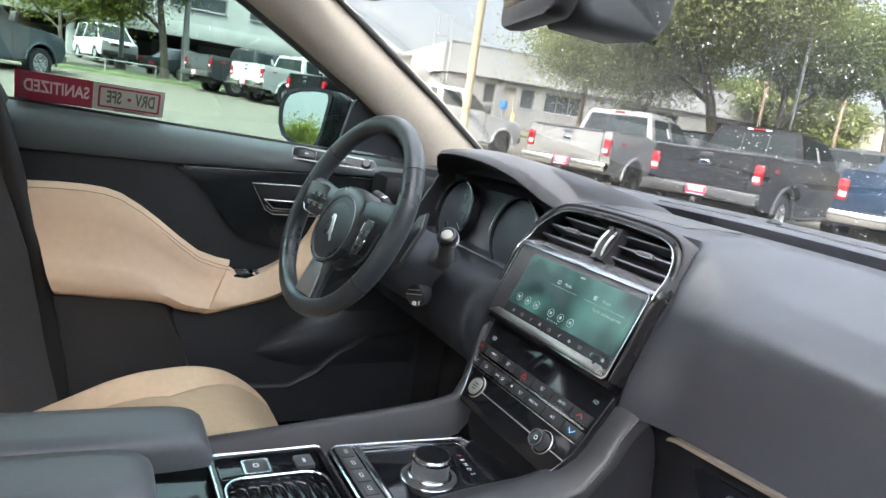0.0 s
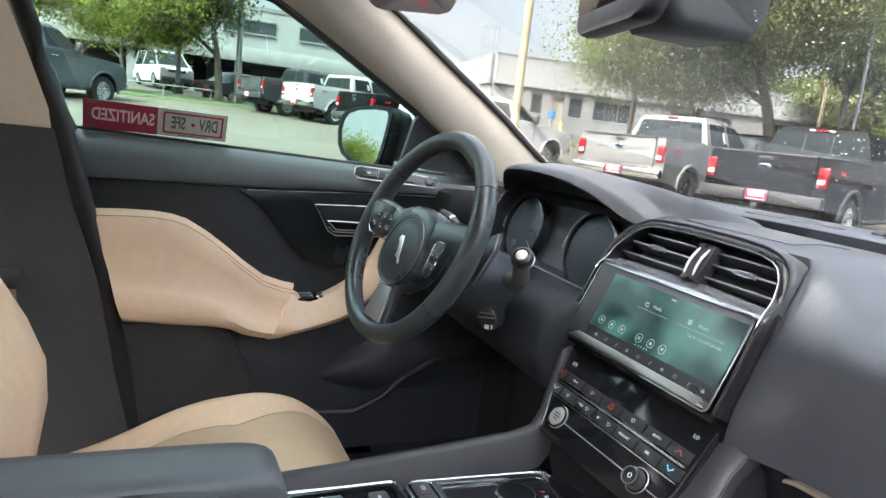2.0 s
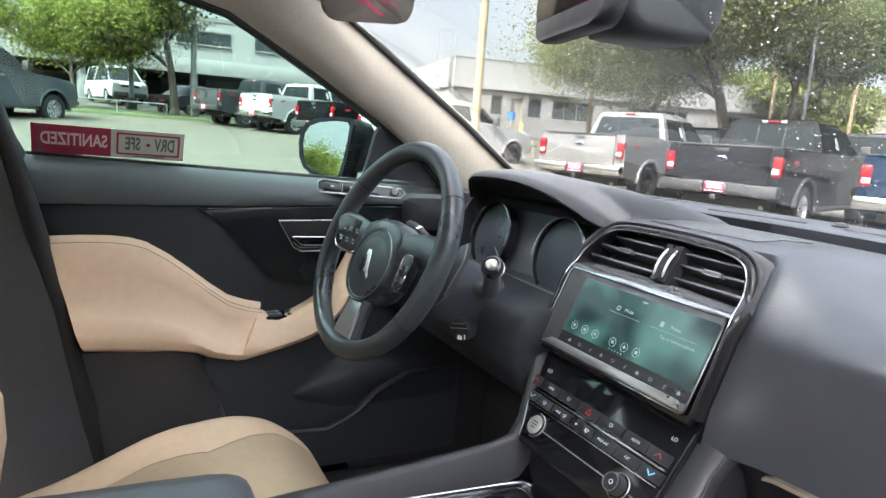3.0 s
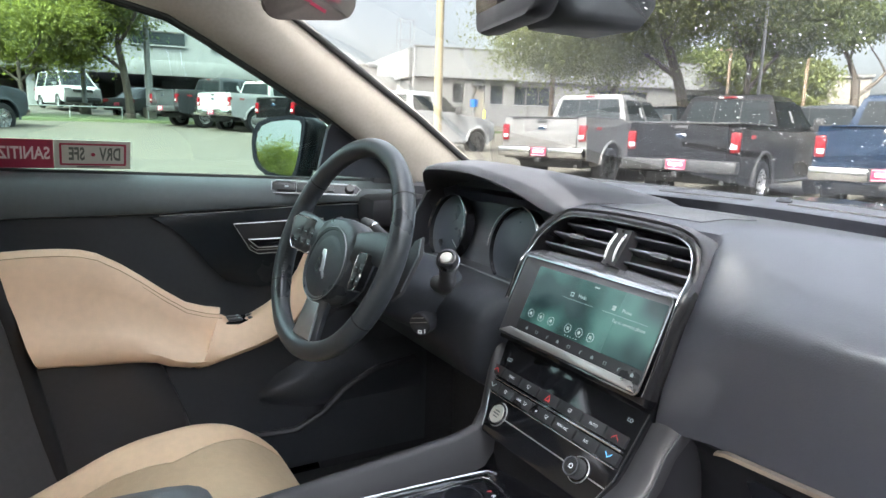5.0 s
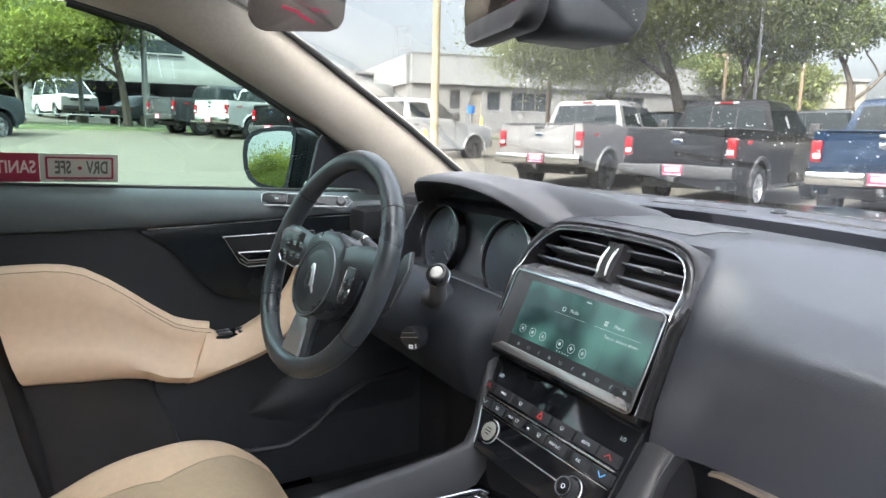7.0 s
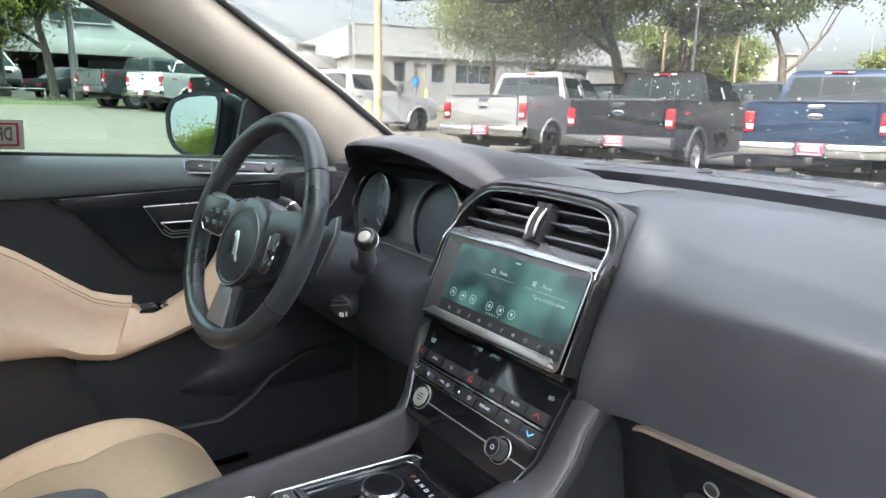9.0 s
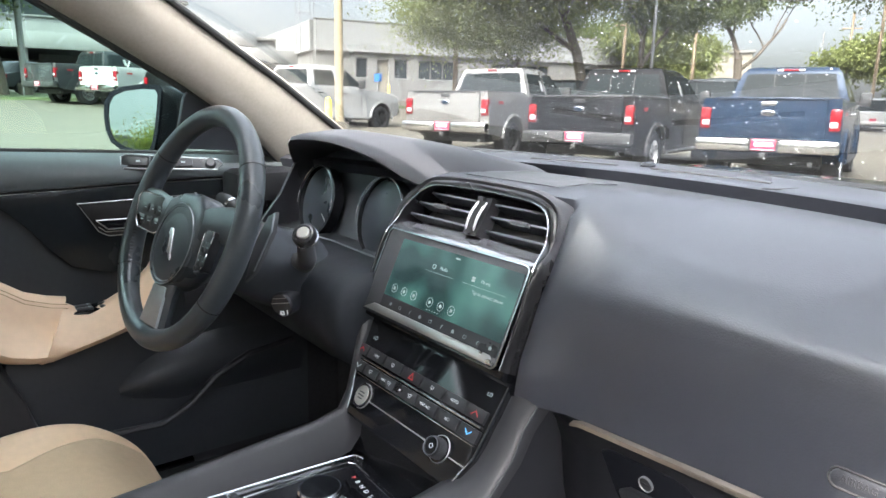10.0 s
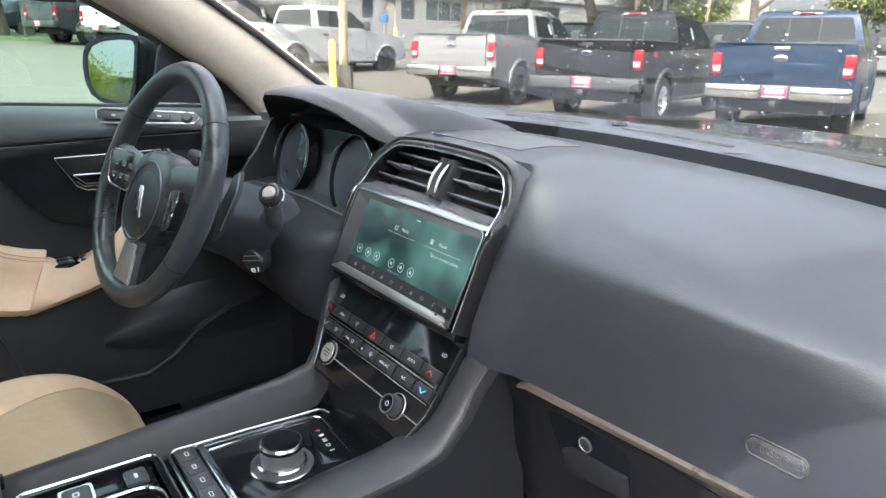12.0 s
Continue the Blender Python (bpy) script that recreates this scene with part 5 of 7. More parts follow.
cap = part("release_cap", revolve([(0.022, -0.04), (0.021, 0.004), (0.018, 0.007), (0.004, 0.008)], LK, 24), M_DASH2, dash)
part("cap_line", box(0, 0.004, 0.0085, 0.036, 0.0012, 0.001, m=LK @ Matrix.Rotation(0.18, 4, "Z")), M_SILVER, cap)
part("cap_line", box(0, 0.012, 0.0075, 0.026, 0.001, 0.001, m=LK @ Matrix.Rotation(0.18, 4, "Z")), M_SILVER, cap)
ik = frame_ring(rounded(-0.004, -0.003, 0.004, 0.004, 0.001), rounded(-0.002, -0.001, 0.002, 0.002, 0.0008), LK @ Matrix.Translation((0.002, -0.0135, 0)), 0.006, 0.0085)
ik = box(0.012, -0.0105, 0.0075, 0.002, 0.008, 0.001, m=LK, bm=ik)
part("lock_legend", ik, M_ICON, cap)

# ---- instrument binnacle ----
binn = thing("instrument_binnacle", "charcoal hooded binnacle with two dark round dials", "instrument panel", base=(-0.37, 0.05, 0.93), cabin=True)
HOOD = [(-0.592, 0.060, 0.985), (-0.585, 0.040, 1.020), (-0.570, 0.020, 1.055), (-0.545, 0.004, 1.078), (-0.51, -0.006, 1.088), (-0.46, -0.010, 1.092), (-0.40, -0.010, 1.094), (-0.34, -0.006, 1.092), (-0.285, 0.000, 1.085), (-0.24, 0.010, 1.074), (-0.205, 0.022, 1.060), (-0.18, 0.036, 1.045), (-0.160, 0.05, 1.036), (-0.135, 0.062, 1.032), (-0.11, 0.072, 1.028)]
rings = []
for x, y, z in HOOD:
    xr = x + 0.10 * smooth01(-0.45, -0.18, x) - 0.01 * smooth01(-0.5, -0.6, x)
    e = 0.022 * smooth01(-0.23, -0.13, x)
    rings.append([Vector((x + 0.012 * (0.3 if x > -0.4 else -0.2), y + 0.10, z - 0.030)), Vector((x, y + 0.03, z - 0.014)), Vector((x, y + 0.004, z - 0.011)), Vector((x, y - 0.003, z - 0.006)), Vector((x, y, z)), Vector((x * 0.9 + xr * 0.1, y + 0.02, z + 0.006)), Vector((x * 0.6 + xr * 0.4, y + 0.075, z + 0.012)), Vector((xr, 0.16 + y * 0.4, z * 0.75 + 1.066 * 0.25 + 0.006 - e)), Vector((xr, 0.26, 1.058 - e * 1.3)), Vector((xr, 0.30, 1.03))])
part("hood", loft(rings, closed=False), M_DASHSHADED, binn, "charcoal hood over the dials", smooth=70)
part("dial_backing", loft([[Vector((x, y, z)) for y, z in ((0.105, 1.075), (0.085, 1.03), (0.070, 0.97), (0.045, 0.90), (-0.03, 0.885))] for x in (-0.60, -0.50, -0.37, -0.24, -0.165)], closed=False), M_KNEE, binn, smooth=60)
part("side_panel", slab([[Vector((-0.60, 0.10, 1.06)), Vector((-0.575, 0.025, 1.03))], [Vector((-0.61, 0.10, 0.99)), Vector((-0.59, 0.00, 0.97))], [Vector((-0.62, 0.10, 0.90)), Vector((-0.60, -0.05, 0.90))]], 0.006), M_DASH2, binn)
for cx in (-0.490, -0.250):
    gm = axes((cx, 0.030, 0.963), (1, 0, 0), (0, 0.26, 1))
    dial = part("dial_face", revolve([(0.0700, -0.012), (0.064, -0.010), (0.001, -0.010)], gm, 40), M_DIAL, binn)
    part("dial_cowl", revolve([(0.0712, -0.025), (0.0712, -0.004), (0.0700, -0.003), (0.0690, -0.02)], gm, 40), M_PIANO, dial)
    ringp = [gm @ Vector((0.0715 * math.cos(a), 0.0715 * math.sin(a), 0.001)) for a in [radians(d) for d in range(-50, 200, 10)]]
    part("dial_ring", tube(ringp, 0.0010, 6), M_CHROME, dial)
    part("needle", box(0.046, -0.006, -0.008, 0.026, 0.0012, 0.001, m=gm @ Matrix.Rotation(-0.55, 4, "Z")), M_SILVER, dial)
part("lower_lip", tube([(-0.60, -0.01, 0.899), (-0.52, 0.0, 0.902), (-0.37, 0.005, 0.905), (-0.25, 0.0, 0.905), (-0.18, 0.005, 0.902)], 0.0018, 8), M_GREYMETAL, binn)

# ---- centre stack ----
stack = thing("centre_stack", "piano-black centre stack with touchscreen and climate keys", "centre console", base=(0, -0.05, 0.70), cabin=True)
SA = axes((0, -0.027, 0.902), (1, 0, 0), (0, 0.413, 0.911))
SB = axes((0, -0.082, 0.757), (1, 0, 0), (0, 0.56, 0.83))
SC = axes((0, 0.036, 0.99), (1, 0, 0), (0, 0.41, 0.912))
surround = [(-0.164, -0.075), (0.164, -0.075), (0.166, 0.0), (0.166, 0.060), (-0.166, 0.060), (-0.166, 0.0)]
part("gloss_surround", prism(surround, SA, -0.05, -0.004, bev=0.004), M_PIANO, stack)
ARCH = [(-0.166, -0.022), (-0.165, -0.004), (-0.150, 0.020), (-0.124, 0.039), (-0.095, 0.0447), (-0.038, 0.0473), (0.016, 0.0474), (0.066, 0.046), (0.102, 0.0432), (0.128, 0.0355), (0.1415, 0.022), (0.147, 0.006), (0.150, -0.010), (0.152, -0.024)]
arch_i = [(p.x, p.y) for p in spline([(u, v, 0) for u, v in ARCH], 4)]
vent = part("vent_well", prism(arch_i[::-1], SC, -0.07, -0.05), M_GROOVE, stack, "deep black vent opening")
path3 = [SA @ Vector((-0.1645, -0.064, 0.002)), SA @ Vector((-0.1645, 0.0, 0.003)), SA @ Vector((-0.1655, 0.052, 0.004)), SC @ Vector((-0.170, -0.022, 0.010)), SC @ Vector((-0.167, -0.004, 0.008))] + [SC @ Vector((u, v, 0.007)) for u, v in ARCH[2:-2]] + [SC @ Vector((0.151, -0.012, 0.008)), SA @ Vector((0.162, 0.062, 0.004)), SA @ Vector((0.1645, 0.0, 0.003)), SA @ Vector((0.1645, -0.064, 0.002))]
path3 = spline(path3, 5)
wdir = SC.to_3x3() @ Vector((0, 0, 1))
mid3 = SA @ Vector((0.0, 0.02, 0.0))
rings, bead3 = [], []
for i, p in enumerate(path3):
    d = (path3[min(i + 1, len(path3) - 1)] - path3[max(i - 1, 0)]).normalized()
    o = d.cross(wdir).normalized()
    if o.dot(p - mid3) < 0:
        o = -o
    k = 0.5 + 0.5 * smooth01(0.93, 0.99, p.z)
    rings.append([p - wdir * 0.05, p - o * 0.001 - wdir * 0.004, p + wdir * 0.0005, p + o * 0.006 * k + wdir * 0.002, p + o * 0.011 * k - wdir * 0.001, p + o * 0.014 * k - wdir * 0.008, p + o * 0.015 * k - wdir * 0.04])
    bead3.append(p + wdir * 0.0012)
roll = []
for i, p in enumerate(path3[13:-11]):
    i += 13
    d = (path3[i + 1] - path3[i - 1]).normalized()
    o = d.cross(wdir).normalized()
    if o.dot(p - mid3) < 0:
        o = -o
    t = min(1.0, (i - 13) / 12, (len(path3) - 12 - i) / 12)
    k = (1.0 - 0.45 * smooth01(1.015, 1.03, p.z)) * (0.12 + 0.88 * t) * 0.46
    g = 0.5 + 0.5 * smooth01(0.93, 0.99, p.z)
    roll.append([p + o * a * g + o * b * k + wdir * w for a, b, w in ((0.011, 0.0, -0.02), (0.011, 0.0, -0.006), (0.011, 0.004, -0.001), (0.011, 0.012, 0.001), (0.011, 0.024, -0.004), (0.011, 0.036, -0.016), (0.011, 0.046, -0.036))])
part("arch_bolster", loft(roll, closed=False), M_DASHSHADED, dash, "charcoal padded roll round the vents", smooth=80)
frame_ = part("arch_frame", loft(rings, closed=False), M_ARCH, stack, "black arched surround", smooth=60)
part("chrome_bead", tube(bead3, 0.0010, 8), M_CHROME, frame_)


def arch_top(u):
    return lerp_keys([(a, b - 0.003) for a, b in ARCH], u)


for k, v in enumerate((-0.008, 0.0125, 0.031)):
    for s in (-1, 1):
        ends = [u for u in [0.022 + 0.004 * i for i in range(36)] if arch_top(s * u) > v + 0.002]
        u1 = ends[-1]
        tilt = SC @ Matrix.Translation((s * (0.022 + u1) / 2, v, -0.022)) @ Matrix.Rotation(-0.16, 4, "X")
        part("slat", box(0, 0, 0.004, u1 - 0.022, 0.0034, 0.028, 0.0008, m=tilt), M_DASH, vent)
        if k == 1:
            tab = part("slat_tab", box(s * 0.086, v + 0.001, -0.002, 0.032, 0.0062, 0.010, 0.002, m=SC), M_SATIN, vent)
            part("tab_line", tube([SC @ Vector((s * 0.086 + a, v + 0.0045, 0.002)) for a in (-0.014, 0.014)], 0.0008, 6), M_CHROME, tab)
            part("tab_line", tube([SC @ Vector((s * 0.086 + a, v - 0.0022, 0.0034)) for a in (-0.014, 0.014)], 0.0008, 6), M_CHROME, tab)
div = part("centre_divider", loft([[SC @ Vector((0.008 + a * h, v, w)) for a, w in ((-1, -0.016), (-1, -0.004 + g), (-0.94, g), (-0.30, g - 0.001), (-0.25, g - 0.004), (0.25, g - 0.004), (0.30, g - 0.001), (0.94, g), (1, -0.004 + g), (1, -0.016))] for v, h, g in ((-0.018, 0.0150, 0.010), (-0.010, 0.0142, 0.008), (0.006, 0.0142, 0.005), (0.026, 0.0150, 0.003), (0.040, 0.0165, 0.004))]), M_KEY, vent, smooth=40)
part("divider_slot", loft([[SC @ Vector((0.008 + a * 0.0060, v, g)) for a in (-1, 1)] for v, g in ((-0.016, 0.0125), (0.0, 0.0095), (0.02, 0.0065), (0.034, 0.006))], closed=False), M_GROOVE, div)
for s in (-1, 1):
    arcp = [SC @ Vector((0.008 + s * 0.0088, -0.012 + 0.044 * t, 0.0115 - 0.006 * t + 0.004 * math.sin(math.pi * t))) for t in [i / 8 for i in range(9)]]
    part("divider_bar", tube(arcp, [0.0008] + [0.0019] * 7 + [0.0008], 8), M_EMBLEM, div)
# sloped gloss shelf between screen and vents
part("gloss_shelf", slab([[SA @ Vector((u, 0.067, 0.003)), SA @ Vector((u, 0.071, 0.0005)), SC @ Vector((u * 0.965, -0.0155 - 0.004 * abs(u) / 0.16, -0.004)), SC @ Vector((u * 0.965, -0.0165 - 0.004 * abs(u) / 0.16, -0.045))] for u in (-0.164, -0.13, -0.1, -0.05, 0, 0.05, 0.1, 0.13, 0.160)], 0.002), M_SHELF, stack, "sloped gloss black shelf", smooth=40)
# touchscreen
scr = part("touchscreen", prism(rounded(-0.1558, -0.0655, 0.1558, 0.0655, 0.0088), SA, -0.012, 0.002, bev=0.001), M_SATIN, stack, "dark touchscreen panel with chrome bezel")
part("bezel", frame_ring(rounded(-0.1578, -0.0675, 0.1578, 0.0675, 0.010), rounded(-0.1556, -0.0653, 0.1556, 0.0653, 0.0088), SA, -0.01, 0.0045), M_CHROME, scr)
part("lower_sill", prism([(-0.152, -0.064), (0.152, -0.064), (0.14, -0.052), (-0.128, -0.052)], SA, 0.002, 0.005, bev=0.002), M_SILVER, scr)


def screen_material():
    m = material("display_with_reflections", (0.012, 0.02, 0.02), 0.16, vary=0.0, coat=0.0, spec=0.6)
    n, l = m.node_tree.nodes, m.node_tree.links
    b = n["Principled BSDF"]
    tc = n.new("ShaderNodeTexCoord")
    # noise blotches imitate reflections, painted into the display's own glow
    nz = n.new("ShaderNodeTexNoise")
    nz.inputs["Scale"].default_value, nz.inputs["Detail"].default_value = 13.0, 1.5
    rp = n.new("ShaderNodeValToRGB")
    rp.color_ramp.elements[0].position, rp.color_ramp.elements[0].color = 0.42, (0.004, 0.016, 0.018, 1)
    rp.color_ramp.elements[1].position, rp.color_ramp.elements[1].color = 0.64, (0.055, 0.150, 0.130, 1)
    l.new(tc.outputs["Object"], nz.inputs["Vector"])
    l.new(nz.outputs["Fac"], rp.inputs["Fac"])
    l.new(rp.outputs["Color"], b.inputs["Emission Color"])
    b.inputs["Emission Strength"].default_value = 0.42
    return m


M_SCREEN = screen_material()
part("display", prism(rounded(-0.114, -0.053, 0.151, 0.0555, 0.002), SA, 0.002, 0.0028), M_SCREEN, scr, "lit teal display with painted reflection blotches and pale icons")
part("icon_bar", prism([(-0.114, -0.053), (0.151, -0.053), (0.151, -0.034), (-0.114, -0.034)], SA, 0.0028, 0.00295), M_KEY, scr, "dark icon bar")
for k, u in enumerate((-0.0923, -0.0675, -0.0429, -0.0036, 0.0210, 0.0449)):
    icons = frame_ring([(u + 0.0068 * math.cos(radians(a)), -0.020 + 0.0068 * math.sin(radians(a))) for a in range(0, 360, 20)], [(u + 0.0062 * math.cos(radians(a)), -0.020 + 0.0062 * math.sin(radians(a))) for a in range(0, 360, 20)], SA, 0.0028, 0.0032)
    icons = box(u, -0.020, 0.0031, 0.0045, 0.0045, 0.0003, m=SA @ Matrix.Translation((u, -0.020, 0)) @ Matrix.Rotation(0.6 * k, 4, "Z") @ Matrix.Translation((-u, 0.020, 0)), bm=icons)
    part("round_icon", icons, M_SCREENICON, scr)
for k in range(10):
    u = -0.0880 + k * 0.0250
    mm = SA @ Matrix.Translation((u, -0.0443, 0.0030)) @ Matrix.Scale(0.74, 4)
    if k % 3 == 0:
        icons = prism([(-0.0035, -0.003), (0.0035, -0.003), (0.0035, 0.001), (0, 0.004), (-0.0035, 0.001)], mm, 0, 0.0003)
    elif k % 3 == 1:
        icons = frame_ring(rounded(-0.004, -0.003, 0.004, 0.003, 0.001), rounded(-0.003, -0.002, 0.003, 0.002, 0.0008), mm, 0, 0.0003)
    else:
        icons = prism([(-0.001, -0.004), (0.001, -0.004), (0.001, 0.0), (0.004, 0.003), (0.003, 0.004), (-0.001, 0.001)], mm, 0, 0.0003)
    part("bar_icon", icons, M_SCREENICON, scr)
part("screen_word", text_bm("Media", 0.0072, SA @ Matrix.Translation((0.001, 0.0296, 0.0031)), 0.0001), M_SCREENICON, scr)
part("screen_word", text_bm("Phone", 0.0072, SA @ Matrix.Translation((0.0905, 0.0297, 0.0031)), 0.0001), M_SCREENICON, scr)
part("screen_word", text_bm("Tap to connect phone", 0.0068, SA @ Matrix.Translation((0.101, 0.0133, 0.0031)), 0.0001), M_SCREENICON, scr)
phone = SA @ Matrix.Translation((0.066, 0.0297, 0.0030))
hs = prism([(-0.004, 0.0015), (-0.003, 0.0035), (0.003, 0.0035), (0.004, 0.0015), (0.002, 0.001), (-0.002, 0.001)], phone, 0, 0.0003)
part("screen_icon", prism([(-0.0025, 0.0006), (0.0025, 0.0006), (0.0035, -0.0032), (-0.0035, -0.0032)], phone, 0, 0.0003, bm=hs), M_SCREENICON, scr)
part("screen_icon", frame_ring(rounded(-0.0245, 0.0262, -0.0175, 0.0325, 0.001), rounded(-0.0235, 0.0272, -0.0185, 0.0315, 0.0008), SA, 0.0029, 0.0032), M_SCREENICON, scr)
part("clock_bar", box(0.022, 0.0495, 0.0030, 0.010, 0.0020, 0.0003, m=SA), M_SCREENICON, scr)
for k in range(5):
    part("page_dot", revolve([(0.0009, 0.0028), (0.0009, 0.0031), (0.0002, 0.0031)], SA @ Matrix.Translation((-0.004 + 0.006 * k, -0.0305, 0)), 8), M_SCREENICON, scr)
part("screen_line", box(0.09, 0.0215, 0.0031, 0.085, 0.0004, 0.0003, m=SA), M_SCREENICON, scr)
part("screen_line", box(-0.005, 0.0215, 0.0031, 0.065, 0.0004, 0.0003, m=SA), M_SCREENICON, scr)

# climate panel
cl = part("climate_panel", prism([(-0.100, -0.066), (0.150, -0.066), (0.166, -0.020), (0.168, 0.098), (-0.164, 0.098), (-0.150, 0.03), (-0.106, -0.045)], SB, -0.03, 0.0, bev=0.004), M_PIANO, stack, "gloss black climate panel")
for line, thick, metal in (([(0.149, -0.062), (0.1645, -0.018), (0.1655, 0.075)], 0.0015, M_CHROME), ([(-0.102, -0.058), (-0.108, -0.041), (-0.1335, 0.006), (-0.1515, 0.040), (-0.160, 0.085)], 0.0010, M_GREYMETAL)):
    part("side_trim", tube([SB @ Vector((u, v, 0.0012)) for u, v in line], thick, 8), metal, cl)
KEYS1 = [(-0.142, -0.118), (-0.116, -0.072), (-0.070, -0.026), (-0.024, 0.022), (0.024, 0.072), (0.074, 0.118), (0.120, 0.157)]
for u0, u1 in KEYS1:
    part("key", prism(rounded(u0 + 0.0006, 0.021, u1 - 0.0006, 0.037, 0.0015), SB, 0.0, 0.0045, bev=0.0012), M_KEY, cl)
KEYS2 = [(-0.127, -0.106), (-0.104, -0.068), (-0.066, -0.022), (-0.020, 0.030), (0.032, 0.076), (0.078, 0.122), (0.124, 0.160)]
for u0, u1 in KEYS2:
    part("key", prism(rounded(u0 + 0.0006, -0.0035, u1 - 0.0006, 0.0125, 0.0015), SB, 0.0, 0.0055, bev=0.0012), M_KEY, cl)
part("key_rail", box(0.010, 0.0165, 0.001, 0.290, 0.003, 0.004, 0.001, m=SB), M_CHROME, cl)
part("key_rail", box(0.019, -0.0065, 0.001, 0.280, 0.0018, 0.006, 0.0006, m=SB), M_CHROME, cl)


def legend(body, u, v, size, mat, w=0.0047):
    part("legend", text_bm(body, size * 0.78, SB @ Matrix.Translation((u, v, w)), 0.00015), mat, cl)


legend("LO", -0.122, 0.052, 0.011, M_ICONDIM, 0.0004)
legend("LO", 0.143, 0.057, 0.0095, M_ICONDIM, 0.0004)
legend("SYNC", -0.092, 0.029, 0.0068, M_ICON)
legend("AUTO", 0.0966, 0.029, 0.0072, M_ICON)
legend("MAX A/C", 0.0515, 0.0045, 0.0070, M_ICON, 0.0057)
legend("A/C", 0.0996, 0.0045, 0.0072, M_ICON, 0.0057)
legend("MAX", -0.0516, 0.0045, 0.0062, M_ICON, 0.0057)
for u, v, w in ((-0.048, 0.029, 0.0047), (0.048, 0.029, 0.0047), (-0.087, 0.0045, 0.0057), (-0.036, 0.0045, 0.0057), (0.016, 0.0045, 0.0057)):
    mm = SB @ Matrix.Translation((u, v, w)) @ Matrix.Scale(0.78, 4)
    g = frame_ring(rounded(-0.0042, -0.001, 0.0042, 0.0034, 0.001), rounded(-0.0034, -0.0002, 0.0034, 0.0026, 0.0008), mm, 0, 0.0003)
    for i in (-1, 0, 1):
        g = box(i * 0.0022, -0.0026, 0.0002, 0.0007, 0.002, 0.0003, m=mm, bm=g)
    part("legend_icon", g, M_ICON, cl)
part("legend_icon", box(-0.008, 0.0045, 0.0058, 0.003, 0.003, 0.0003, m=SB), M_ICON, cl)
hz = [(0.0, 0.0062), (-0.0062, -0.0042), (0.0062, -0.0042)]
part("hazard_triangle", frame_ring(hz, [(u * 0.62, v * 0.62) for u, v in hz], SB @ Matrix.Translation((0.0, 0.0285, 0.0047)), 0, 0.0004), M_RED, cl)


def chevron(u, v, up, mat, w):
    s = 1 if up else -1
    part("chevron", prism([(-0.006, -0.002 * s), (0, 0.0035 * s), (0.006, -0.002 * s), (0.006, -0.0036 * s), (0, 0.0018 * s), (-0.006, -0.0036 * s)][::s], SB @ Matrix.Translation((u, v, w)), 0, 0.0004), mat, cl)


chevron(0.1385, 0.029, True, M_RED, 0.0047)
chevron(0.142, 0.0045, False, M_BLUE, 0.0057)
chevron(-0.133, 0.029, True, M_RED, 0.0047)
chevron(-0.121, 0.0045, False, M_ICONDIM, 0.0057)
part("chrome_line", tube([SB @ Vector((-0.063, -0.033, 0.001)), SB @ Vector((0.082, -0.033, 0.001))], 0.0009, 6), M_SILVER, cl)
part("chrome_line", tube([SB @ Vector((0.128, -0.034, 0.001)), SB @ Vector((0.157, -0.034, 0.001))], 0.0009, 6), M_SILVER, cl)
sb = part("start_button", revolve([(0.0150, 0.0), (0.0150, 0.0030), (0.0140, 0.0042), (0.001, 0.0046)], SB @ Matrix.Translation((-0.082, -0.031, 0)), 32), M_BUTTON, cl, "pale metal start button")
part("button_ring", revolve([(0.0182, 0.0), (0.0182, 0.004), (0.0168, 0.005), (0.0152, 0.004)], SB @ Matrix.Translation((-0.082, -0.031, 0)), 32), M_PIANO, sb)
part("button_edge", revolve([(0.0190, 0.0), (0.0190, 0.0014), (0.0183, 0.0018), (0.0180, 0.0005)], SB @ Matrix.Translation((-0.082, -0.031, 0)), 32), M_SILVER, sb)
bm = None
for dv, wd in ((0.0045, 0.012), (0.0, 0.014), (-0.0045, 0.010)):
    bm = box(-0.082, -0.031 + dv, 0.0048, wd, 0.002, 0.0004, m=SB, bm=bm)
part("button_bars", bm, M_SATIN, sb)
KM = SB @ Matrix.Translation((0.107, -0.032, 0)) @ Matrix.Diagonal((0.83, 0.83, 1.35, 1))
kn = part("volume_knob", revolve([(0.0158, 0.0), (0.0158, 0.011), (0.0150, 0.013), (0.0136, 0.013), (0.012, 0.0115), (0.001, 0.0115)], KM, 40), M_KEY, cl, "ribbed black volume knob")
part("knob_ring", revolve([(0.0215, 0.0), (0.0215, 0.0010), (0.0209, 0.0014), (0.0203, 0.0008)], KM, 40), M_SILVER, kn)
part("knob_ring", revolve([(0.0152, 0.0125), (0.0147, 0.0136), (0.0140, 0.0136), (0.0136, 0.0128)], KM, 40), M_GREYMETAL, kn)
part("knob_face", revolve([(0.0132, 0.0110), (0.0130, 0.0122), (0.001, 0.0122)], KM, 32), M_PIANO, kn)
part("power_legend", frame_ring([(0.004 * math.cos(radians(a)), 0.004 * math.sin(radians(a))) for a in range(0, 360, 30)], [(0.003 * math.cos(radians(a)), 0.003 * math.sin(radians(a))) for a in range(0, 360, 30)], KM, 0.0122, 0.0125), M_ICON, kn)
gr = None
for k in range(36):
    a = radians(10 * k)
    gr = box(0.0159, 0, 0.006, 0.0010, 0.0014, 0.009, m=KM @ Matrix.Rotation(a, 4, "Z"), bm=gr)
